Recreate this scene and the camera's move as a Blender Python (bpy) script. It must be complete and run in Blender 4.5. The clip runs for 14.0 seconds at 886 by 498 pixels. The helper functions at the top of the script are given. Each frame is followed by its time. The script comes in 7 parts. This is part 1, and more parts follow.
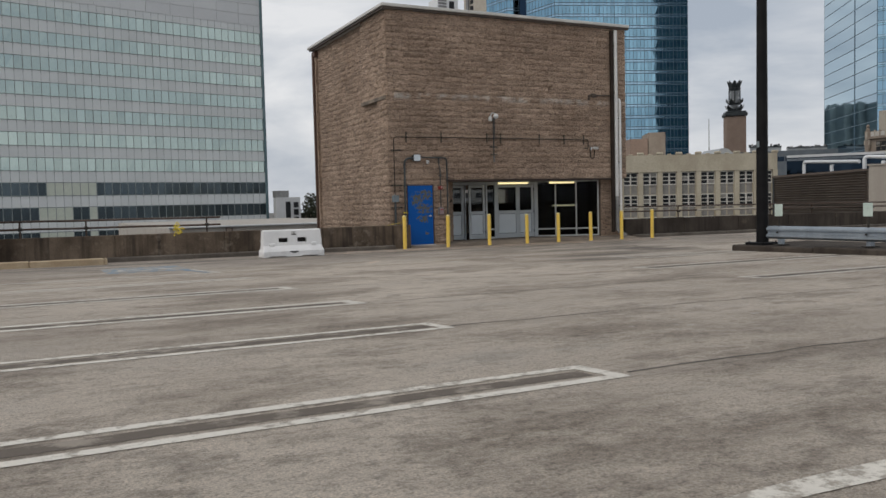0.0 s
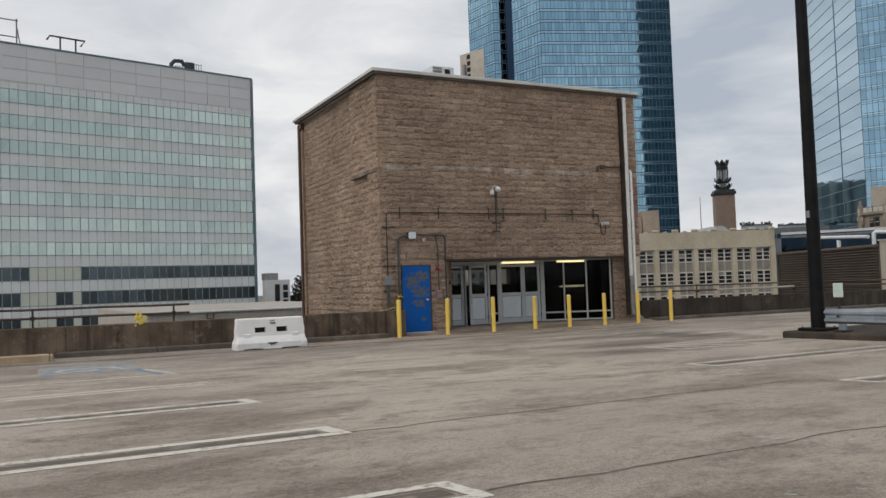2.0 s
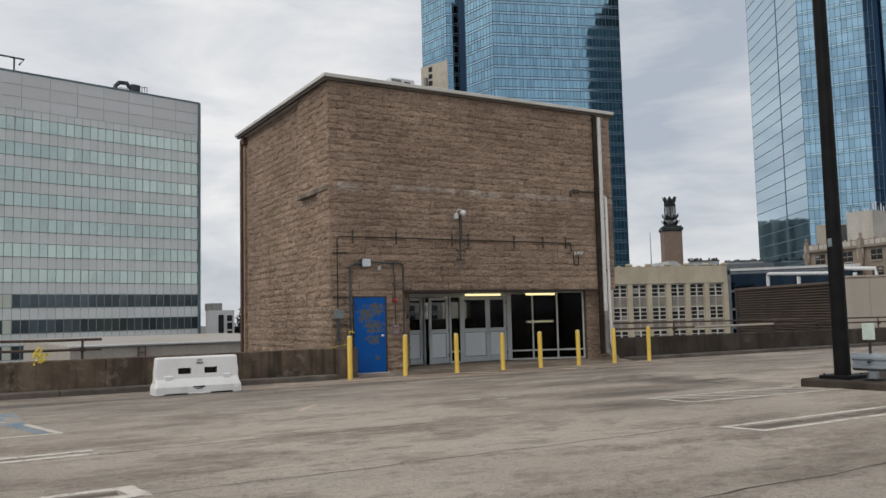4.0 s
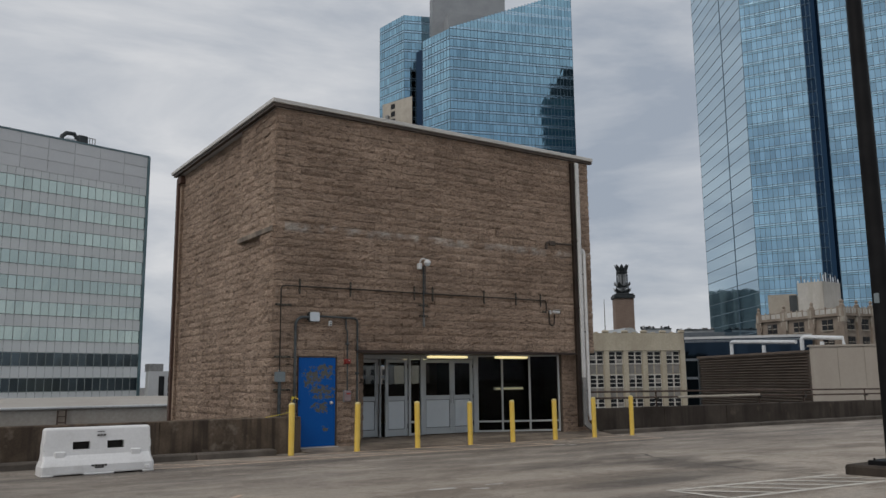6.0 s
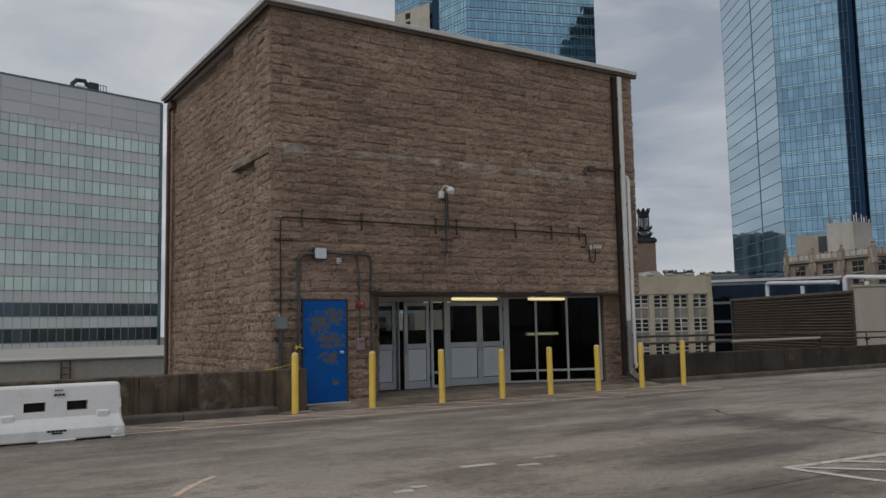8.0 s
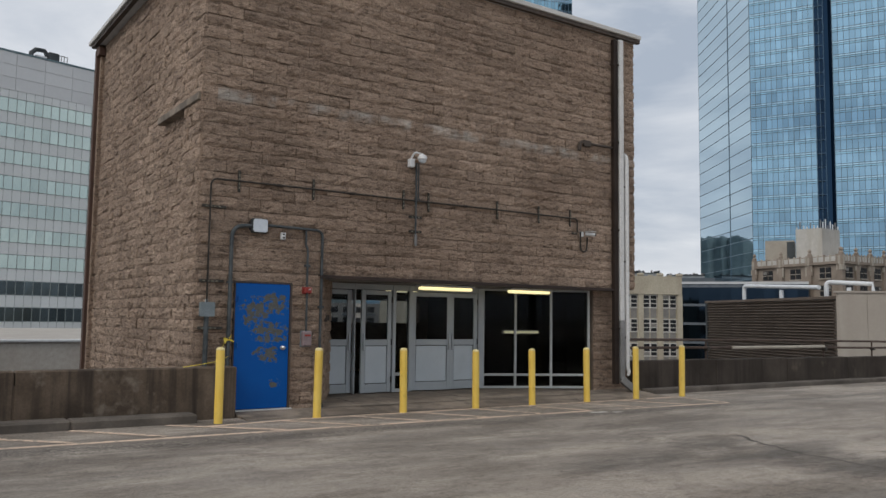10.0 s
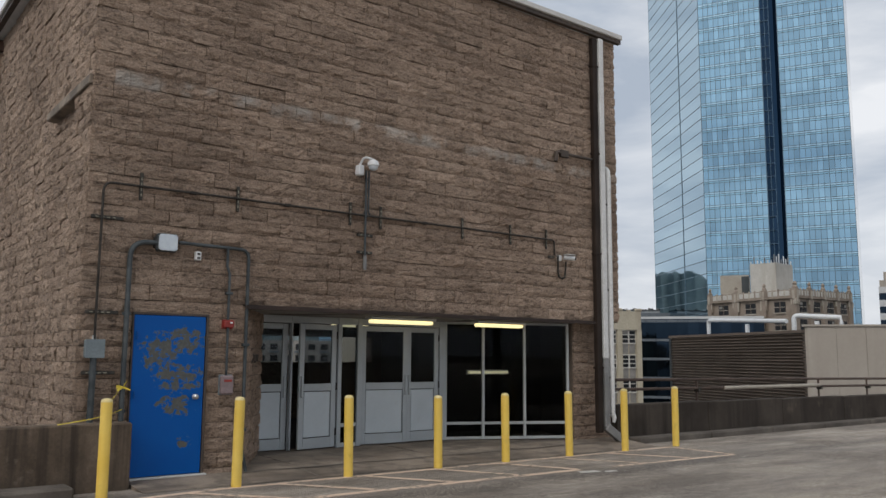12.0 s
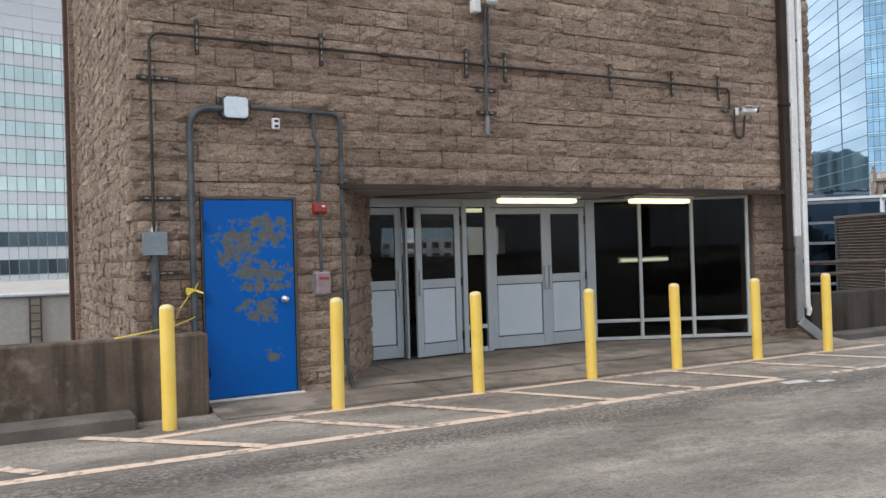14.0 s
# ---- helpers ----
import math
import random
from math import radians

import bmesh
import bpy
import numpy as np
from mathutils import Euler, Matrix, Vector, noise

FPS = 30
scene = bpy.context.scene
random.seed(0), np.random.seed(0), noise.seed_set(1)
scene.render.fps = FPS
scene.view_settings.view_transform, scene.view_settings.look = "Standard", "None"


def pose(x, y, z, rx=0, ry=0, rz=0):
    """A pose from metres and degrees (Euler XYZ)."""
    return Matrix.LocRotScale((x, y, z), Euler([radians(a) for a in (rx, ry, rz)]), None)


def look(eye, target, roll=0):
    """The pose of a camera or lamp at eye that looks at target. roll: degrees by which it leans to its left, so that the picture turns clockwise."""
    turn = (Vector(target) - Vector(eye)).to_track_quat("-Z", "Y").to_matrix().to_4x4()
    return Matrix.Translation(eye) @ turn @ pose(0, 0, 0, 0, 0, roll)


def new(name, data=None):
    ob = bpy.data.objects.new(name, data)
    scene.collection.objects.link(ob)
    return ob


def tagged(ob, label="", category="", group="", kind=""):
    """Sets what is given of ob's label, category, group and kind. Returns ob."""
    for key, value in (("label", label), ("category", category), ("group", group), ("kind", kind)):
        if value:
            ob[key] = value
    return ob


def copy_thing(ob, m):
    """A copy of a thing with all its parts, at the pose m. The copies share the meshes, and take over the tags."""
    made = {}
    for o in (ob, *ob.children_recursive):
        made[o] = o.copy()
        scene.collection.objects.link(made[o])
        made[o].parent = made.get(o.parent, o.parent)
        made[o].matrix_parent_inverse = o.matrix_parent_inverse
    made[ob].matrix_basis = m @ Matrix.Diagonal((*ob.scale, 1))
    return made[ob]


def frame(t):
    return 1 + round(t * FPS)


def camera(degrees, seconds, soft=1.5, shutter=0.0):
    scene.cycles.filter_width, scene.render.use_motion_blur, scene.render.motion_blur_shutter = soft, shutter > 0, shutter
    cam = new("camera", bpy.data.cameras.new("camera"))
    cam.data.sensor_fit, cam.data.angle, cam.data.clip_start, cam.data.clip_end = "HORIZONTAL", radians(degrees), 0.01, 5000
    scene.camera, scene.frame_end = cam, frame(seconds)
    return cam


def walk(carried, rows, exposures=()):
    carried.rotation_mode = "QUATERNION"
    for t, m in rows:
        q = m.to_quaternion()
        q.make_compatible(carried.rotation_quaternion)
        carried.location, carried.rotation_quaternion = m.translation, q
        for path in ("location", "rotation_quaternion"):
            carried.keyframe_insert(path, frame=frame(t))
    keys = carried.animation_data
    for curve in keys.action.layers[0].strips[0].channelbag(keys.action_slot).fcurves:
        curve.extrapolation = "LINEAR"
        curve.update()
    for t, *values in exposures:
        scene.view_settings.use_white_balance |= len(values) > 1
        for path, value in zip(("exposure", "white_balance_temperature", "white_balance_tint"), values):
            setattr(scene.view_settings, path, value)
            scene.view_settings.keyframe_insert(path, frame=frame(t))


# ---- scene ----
cam = camera(56.8, 14.0)
PATH = [
    (0, (1.067, 1.574, 2.435), (1.95, 3.366, 2.327), -1.4),
    (0.5, (1.313, 2.325, 2.446), (2.095, 4.165, 2.384), -1.4),
    (1, (1.608, 3.005, 2.494), (2.406, 4.838, 2.549), -1.4),
    (1.5, (1.874, 3.691, 2.513), (2.734, 5.488, 2.683), -1.7),
    (2, (2.17, 4.3, 2.493), (3.077, 6.08, 2.581), -2.0),
    (2.5, (2.432, 5.022, 2.501), (3.321, 6.813, 2.51), -0.7),
    (3, (2.713, 5.652, 2.511), (3.681, 7.402, 2.527), -1.2),
    (3.5, (2.973, 6.368, 2.538), (3.955, 8.107, 2.653), -1.4),
    (4, (3.268, 6.968, 2.558), (4.282, 8.684, 2.721), -1.4),
    (4.2, (3.385, 7.239, 2.546), (4.404, 8.949, 2.745), -1.0),
    (6.3, (4.824, 9.964, 2.561), (5.93, 11.599, 2.878), -0.6),
    (6.5, (4.993, 10.175, 2.558), (6.101, 11.816, 2.841), -0.3),
    (6.8, (5.223, 10.467, 2.55), (6.34, 12.108, 2.791), -1.6),
    (7, (5.381, 10.719, 2.534), (6.49, 12.371, 2.733), -2.0),
    (7.2, (5.503, 10.98, 2.51), (6.594, 12.645, 2.704), -1.9),
    (9.3, (7.153, 13.806, 2.583), (8.236, 15.479, 2.747), -0.2),
    (9.5, (7.322, 14.027, 2.558), (8.435, 15.681, 2.722), -0.1),
    (10, (7.659, 14.59, 2.563), (8.797, 16.226, 2.735), 0.8),
    (10.5, (8.026, 15.168, 2.576), (9.228, 16.752, 2.795), 0.8),
    (11, (8.406, 15.716, 2.56), (9.609, 17.293, 2.817), 0.4),
    (11.5, (8.793, 16.264, 2.59), (10.003, 17.832, 2.871), 0.5),
    (12, (9.164, 16.727, 2.605), (10.382, 18.292, 2.866), 0.4),
    (12.5, (9.52, 17.237, 2.582), (10.764, 18.796, 2.733), 0.0),
    (13, (9.946, 17.786, 2.537), (11.089, 19.426, 2.612), -0.2),
    (13.5, (10.325, 18.353, 2.508), (11.39, 20.045, 2.571), -0.3),
    (14, (10.672, 18.914, 2.486), (11.625, 20.672, 2.499), -1.7),
]
EXPOSURES = [(0, -0.25, 6680, 10), (1, -0.16, 6700, 10), (2, -0.13, 6800, 10), (3, -0.18, 6680, 10), (4, -0.12, 6800, 10), (6.5, -0.58, 6560, 10), (7, -0.62, 6560, 10), (9.5, -0.68, 6580, 10), (10, -0.14, 6540, 10), (10.5, -0.08, 6690, 10), (11, -0.08, 6650, 10), (12, -0.10, 6560, 10), (12.5, -0.05, 6580, 10), (13, 0.25, 6450, 10), (13.5, 0.68, 6340, 10), (14, 0.68, 6260, 10)]
walk(cam, [(t, look(eye, target, roll)) for t, eye, target, roll in PATH], EXPOSURES)

# ---- world and light ----
SUN_EL, SUN_AZ = radians(45), radians(256)
world = bpy.data.worlds.new("overcast_sky")
scene.world = world
world.use_nodes = True
wn, wl = world.node_tree.nodes, world.node_tree.links
wn.clear()
w_out = wn.new("ShaderNodeOutputWorld")
w_bg = wn.new("ShaderNodeBackground")
w_sky = wn.new("ShaderNodeTexSky")
w_sky.sky_type, w_sky.sun_disc = "NISHITA", False
w_sky.sun_elevation, w_sky.sun_rotation = SUN_EL, SUN_AZ
w_sky.dust_density, w_sky.air_density = 3.0, 1.0
w_scale = wn.new("ShaderNodeVectorMath")
w_scale.operation = "SCALE"
w_scale.inputs["Scale"].default_value = 0.09
w_co = wn.new("ShaderNodeTexCoord")
w_map = wn.new("ShaderNodeMapping")
w_map.inputs["Scale"].default_value = (1.0, 1.0, 3.4)
w_noise = wn.new("ShaderNodeTexNoise")
w_noise.inputs["Scale"].default_value = 2.3
w_noise.inputs["Detail"].default_value = 7
w_noise.inputs["Roughness"].default_value = 0.55
w_noise.inputs["Distortion"].default_value = 0.4
w_ramp = wn.new("ShaderNodeValToRGB")
w_ramp.color_ramp.elements[0].position, w_ramp.color_ramp.elements[0].color = 0.34, (0.48, 0.55, 0.655, 1)
w_ramp.color_ramp.elements[1].position, w_ramp.color_ramp.elements[1].color = 0.60, (0.975, 1.0, 1.04, 1)
w_mix = wn.new("ShaderNodeMix")
w_mix.data_type = "RGBA"
w_mix.inputs["Factor"].default_value = 0.9
wl.new(w_co.outputs["Generated"], w_map.inputs["Vector"])
wl.new(w_map.outputs["Vector"], w_noise.inputs["Vector"])
wl.new(w_noise.outputs["Fac"], w_ramp.inputs["Fac"])
wl.new(w_sky.outputs["Color"], w_scale.inputs[0])
wl.new(w_scale.outputs["Vector"], w_mix.inputs["A"])
wl.new(w_ramp.outputs["Color"], w_mix.inputs["B"])
wl.new(w_mix.outputs["Result"], w_bg.inputs["Color"])
w_bg.inputs["Strength"].default_value = 1.0
wl.new(w_bg.outputs["Background"], w_out.inputs["Surface"])
sun = new("sun", bpy.data.lights.new("sun", "SUN"))
sun.data.energy, sun.data.angle, sun.data.color = 1.3, radians(40), (1.0, 0.95, 0.88)
sun.matrix_world = pose(0, 0, 60, 90 - 45, 0, 180 - 256)


# ---- materials ----
def base(name, rough=0.7, metal=0.0, color=(0.5, 0.5, 0.5)):
    m = bpy.data.materials.new(name)
    m.use_nodes = True
    b = m.node_tree.nodes["Principled BSDF"]
    b.inputs["Base Color"].default_value = (*color, 1)
    b.inputs["Roughness"].default_value = rough
    b.inputs["Metallic"].default_value = metal
    return m, m.node_tree.nodes, m.node_tree.links, b


def noise_node(n, l, vec, scale, detail=5, rough=0.55, stretch=None):
    t = n.new("ShaderNodeTexNoise")
    t.inputs["Scale"].default_value, t.inputs["Detail"].default_value, t.inputs["Roughness"].default_value = scale, detail, rough
    if stretch:
        mp = n.new("ShaderNodeMapping")
        mp.inputs["Scale"].default_value = stretch
        l.new(vec, mp.inputs["Vector"])
        vec = mp.outputs["Vector"]
    l.new(vec, t.inputs["Vector"])
    return t.outputs["Fac"]


def ramp_node(n, l, fac, p0, p1, c0=(0, 0, 0), c1=(1, 1, 1)):
    if p0 > p1:
        p0, p1, c0, c1 = p1, p0, c1, c0
    r = n.new("ShaderNodeValToRGB")
    e = r.color_ramp.elements
    e[0].position, e[0].color, e[1].position, e[1].color = p0, (*c0, 1), p1, (*c1, 1)
    l.new(fac, r.inputs["Fac"])
    return r.outputs["Color"]


def mix_node(n, l, fac, a, b, kind="MIX"):
    x = n.new("ShaderNodeMix")
    x.data_type, x.blend_type = "RGBA", kind
    for sock, val in (("Factor", fac), ("A", a), ("B", b)):
        if isinstance(val, (int, float)):
            x.inputs[sock].default_value = val
        elif isinstance(val, tuple):
            x.inputs[sock].default_value = (*val, 1)
        else:
            l.new(val, x.inputs[sock])
    return x.outputs["Result"]


def math_node(n, l, op, a, b):
    x = n.new("ShaderNodeMath")
    x.operation = op
    for i, val in enumerate((a, b)):
        if isinstance(val, (int, float)):
            x.inputs[i].default_value = val
        else:
            l.new(val, x.inputs[i])
    return x.outputs["Value"]


def surf(name, c1, c2, scale=2.0, fine=40.0, rough=0.8, bump=0.3, dist=0.01, metal=0.0, rand=0.0, island=0.0, streak=None, grime=None, gr=0.55, spec=0.5):
    """Two-scale surface: wide patches between c1 and c2, fine grain, relief, optional streaks and grime."""
    m, n, l, b = base(name, rough, metal)
    b.inputs["Specular IOR Level"].default_value = spec
    pos = n.new("ShaderNodeNewGeometry")
    p = pos.outputs["Position"]
    wide, grain = noise_node(n, l, p, scale, 5), noise_node(n, l, p, fine, 6, 0.65)
    col = mix_node(n, l, ramp_node(n, l, wide, 0.35, 0.65), c1, c2)
    col = mix_node(n, l, gr, col, ramp_node(n, l, grain, 0.25, 0.75, (0.45, 0.45, 0.45), (1.0, 1.0, 1.0)), "MULTIPLY")
    if streak:
        color, amount, sc = streak
        s = noise_node(n, l, p, 1.0, 4, 0.6, sc)
        col = mix_node(n, l, math_node(n, l, "MULTIPLY", ramp_node(n, l, s, 0.48, 0.68), amount), col, color)
    if grime:
        color, amount, sc, lo = grime
        s = noise_node(n, l, p, sc, 6, 0.62)
        col = mix_node(n, l, math_node(n, l, "MULTIPLY", ramp_node(n, l, s, lo, lo + 0.14), amount), col, color)
    for amount, sock in ((rand, "obj"), (island, "isl")):
        if amount:
            if sock == "obj":
                src = n.new("ShaderNodeObjectInfo").outputs["Random"]
            else:
                src = pos.outputs["Random Per Island"]
            k = math_node(n, l, "ADD", math_node(n, l, "MULTIPLY", src, amount), 1.0 - amount / 2)
            v = n.new("ShaderNodeCombineColor")
            for i in range(3):
                l.new(k, v.inputs[i])
            col = mix_node(n, l, 1.0, col, v.outputs["Color"], "MULTIPLY")
    l.new(col, b.inputs["Base Color"])
    rr = math_node(n, l, "ADD", math_node(n, l, "MULTIPLY", grain, 0.25), max(0.0, rough - 0.12))
    l.new(rr, b.inputs["Roughness"])
    if bump:
        bp = n.new("ShaderNodeBump")
        bp.inputs["Strength"].default_value, bp.inputs["Distance"].default_value = bump, dist
        l.new(math_node(n, l, "ADD", grain, math_node(n, l, "MULTIPLY", wide, 0.5)), bp.inputs["Height"])
        l.new(bp.outputs["Normal"], b.inputs["Normal"])
    return m


def pane(name, tint, rough=0.03, island=0.25, wave=0.0):
    """Coated curtain-wall glass: mirrors the sky with a tint that shifts from pane to pane."""
    m, n, l, b = base(name, rough, 1.0, tint)
    g = n.new("ShaderNodeNewGeometry")
    k = math_node(n, l, "ADD", math_node(n, l, "MULTIPLY", g.outputs["Random Per Island"], island), 1.0 - island / 2)
    v = n.new("ShaderNodeCombineColor")
    for i in range(3):
        l.new(k, v.inputs[i])
    l.new(mix_node(n, l, 1.0, tint, v.outputs["Color"], "MULTIPLY"), b.inputs["Base Color"])
    if wave:
        bp = n.new("ShaderNodeBump")
        bp.inputs["Strength"].default_value, bp.inputs["Distance"].default_value = wave, 0.2
        l.new(noise_node(n, l, g.outputs["Position"], 0.35, 2), bp.inputs["Height"])
        l.new(bp.outputs["Normal"], b.inputs["Normal"])
    return m


def glow(name, color, strength):
    m, n, l, b = base(name, 0.5, 0, color)
    b.inputs["Emission Color"].default_value = (*color, 1)
    b.inputs["Emission Strength"].default_value = strength
    return m


def deck_material():
    """Old parking deck: pale worn patches, brown stains drawn out along the aisle, oil drips, a darker run before the doors."""
    m, n, l, b = base("deck_concrete", 0.85)
    g = n.new("ShaderNodeNewGeometry")
    p = g.outputs["Position"]
    wide = noise_node(n, l, p, 0.20, 6, 0.62)
    mid = noise_node(n, l, p, 0.75, 7, 0.66, (0.55, 1.1, 1.0))
    drawn = noise_node(n, l, p, 1.0, 7, 0.62, (0.22, 1.5, 1.0))
    fine = noise_node(n, l, p, 10, 8, 0.74, (0.6, 1.0, 1.0))
    grit = noise_node(n, l, p, 80, 4, 0.75)
    col = mix_node(n, l, ramp_node(n, l, wide, 0.38, 0.62), (0.47, 0.403, 0.333), (0.64, 0.557, 0.466))
    col = mix_node(n, l, math_node(n, l, "MULTIPLY", ramp_node(n, l, mid, 0.48, 0.62), 0.74), col, (0.255, 0.205, 0.158))
    blot = noise_node(n, l, p, 2.4, 9, 0.72, (0.7, 1.0, 1.0))
    col = mix_node(n, l, math_node(n, l, "MULTIPLY", math_node(n, l, "MULTIPLY", ramp_node(n, l, blot, 0.52, 0.62), ramp_node(n, l, wide, 0.30, 0.56)), 0.55), col, (0.20, 0.160, 0.124))
    col = mix_node(n, l, math_node(n, l, "MULTIPLY", ramp_node(n, l, mid, 0.44, 0.30), 0.45), col, (0.49, 0.45, 0.40))
    col = mix_node(n, l, math_node(n, l, "MULTIPLY", ramp_node(n, l, drawn, 0.54, 0.72), 0.18), col, (0.135, 0.111, 0.092))
    col = mix_node(n, l, math_node(n, l, "MULTIPLY", math_node(n, l, "MULTIPLY", ramp_node(n, l, fine, 0.52, 0.60), ramp_node(n, l, mid, 0.36, 0.60)), 0.46), col, (0.14, 0.114, 0.093))
    col = mix_node(n, l, 0.8, col, ramp_node(n, l, grit, 0.34, 0.66, (0.42, 0.42, 0.42), (1.25, 1.25, 1.25)), "MULTIPLY")
    v = n.new("ShaderNodeTexVoronoi")
    v.inputs["Scale"].default_value = 1.4
    l.new(p, v.inputs["Vector"])
    spots = ramp_node(n, l, v.outputs["Distance"], 0.03, 0.075, (1, 1, 1), (0, 0, 0))
    col = mix_node(n, l, math_node(n, l, "MULTIPLY", spots, 0.4), col, (0.09, 0.08, 0.07))
    speck = noise_node(n, l, p, 30, 3, 0.6)
    col = mix_node(n, l, math_node(n, l, "MULTIPLY", ramp_node(n, l, speck, 0.55, 0.63), 0.32), col, (0.085, 0.074, 0.064))
    col = mix_node(n, l, math_node(n, l, "MULTIPLY", ramp_node(n, l, speck, 0.42, 0.34), 0.3), col, (0.52, 0.48, 0.43))
    # hairline crazing
    wob = n.new("ShaderNodeTexNoise")
    wob.inputs["Scale"].default_value, wob.inputs["Detail"].default_value = 1.2, 4
    l.new(p, wob.inputs["Vector"])
    bent = n.new("ShaderNodeVectorMath")
    bent.operation = "ADD"
    l.new(p, bent.inputs[0])
    l.new(wob.outputs["Color"], bent.inputs[1])
    cr = n.new("ShaderNodeTexVoronoi")
    cr.feature = "DISTANCE_TO_EDGE"
    cr.inputs["Scale"].default_value = 0.33
    l.new(bent.outputs["Vector"], cr.inputs["Vector"])
    crack = math_node(n, l, "MULTIPLY", ramp_node(n, l, cr.outputs["Distance"], 0.003, 0.010, (1, 1, 1), (0, 0, 0)), ramp_node(n, l, wide, 0.42, 0.55))
    col = mix_node(n, l, math_node(n, l, "MULTIPLY", crack, 0.14), col, (0.085, 0.075, 0.065))
    # the travelled strip before the doors, worn dark by tyres and damp
    sx = n.new("ShaderNodeSeparateXYZ")
    l.new(p, sx.inputs["Vector"])
    edge = math_node(n, l, "ADD", sx.outputs["Y"], math_node(n, l, "MULTIPLY", wide, 6.0))
    run = ramp_node(n, l, math_node(n, l, "MULTIPLY", edge, 0.02), 0.44, 0.52)
    swirl = noise_node(n, l, p, 0.9, 7, 0.66, (0.45, 1.6, 1.0))
    lane = math_node(n, l, "MULTIPLY", run, ramp_node(n, l, swirl, 0.64, 0.42, (0.04, 0.04, 0.04), (0.64, 0.64, 0.64)))
    col = mix_node(n, l, lane, col, (0.14, 0.121, 0.105))
    # damp stained ground round the end of the kerb island
    damp = None
    for cx, cy, rx, ry in ((16.6, 19.6, 1.2, 2.6), (15.4, 20.6, 2.6, 0.7), (12.4, 16.6, 1.3, 0.8), (14.5, 18.2, 3.0, 0.8)):
        dx = math_node(n, l, "DIVIDE", math_node(n, l, "SUBTRACT", sx.outputs["X"], cx), rx)
        dy = math_node(n, l, "DIVIDE", math_node(n, l, "SUBTRACT", sx.outputs["Y"], cy), ry)
        rr = math_node(n, l, "ADD", math_node(n, l, "MULTIPLY", dx, dx), math_node(n, l, "MULTIPLY", dy, dy))
        damp = rr if damp is None else math_node(n, l, "MINIMUM", damp, rr)
    damp = math_node(n, l, "ADD", damp, math_node(n, l, "MULTIPLY", swirl, 3.0))
    col = mix_node(n, l, math_node(n, l, "MULTIPLY", ramp_node(n, l, math_node(n, l, "MULTIPLY", damp, 0.25), 0.36, 0.58, (1, 1, 1), (0, 0, 0)), 0.7), col, (0.075, 0.064, 0.055))
    # coarse worn aggregate in the travelled strip
    agg = noise_node(n, l, p, 38, 5, 0.8, (0.8, 1.0, 1.0))
    col = mix_node(n, l, math_node(n, l, "MULTIPLY", math_node(n, l, "MULTIPLY", run, ramp_node(n, l, agg, 0.53, 0.62)), 0.55), col, (0.06, 0.052, 0.045))
    col = mix_node(n, l, math_node(n, l, "MULTIPLY", math_node(n, l, "MULTIPLY", run, ramp_node(n, l, agg, 0.44, 0.36)), 0.4), col, (0.50, 0.455, 0.40))
    # broken gritty surface along the outer painted line
    off = math_node(n, l, "ABSOLUTE", math_node(n, l, "SUBTRACT", math_node(n, l, "ADD", sx.outputs["Y"], math_node(n, l, "MULTIPLY", mid, 0.9)), 25.2), 0.0)
    rub = math_node(n, l, "MULTIPLY", ramp_node(n, l, off, 0.12, 0.42, (1, 1, 1), (0, 0, 0)), ramp_node(n, l, speck, 0.40, 0.56))
    col = mix_node(n, l, math_node(n, l, "MULTIPLY", rub, 0.75), col, (0.07, 0.062, 0.055))
    l.new(col, b.inputs["Base Color"])
    l.new(ramp_node(n, l, fine, 0.3, 0.7, (0.62, 0.62, 0.62), (0.95, 0.95, 0.95)), b.inputs["Roughness"])
    bp = n.new("ShaderNodeBump")
    bp.inputs["Strength"].default_value, bp.inputs["Distance"].default_value = 1.0, 0.02
    l.new(math_node(n, l, "ADD", fine, grit), bp.inputs["Height"])
    l.new(bp.outputs["Normal"], b.inputs["Normal"])
    return m


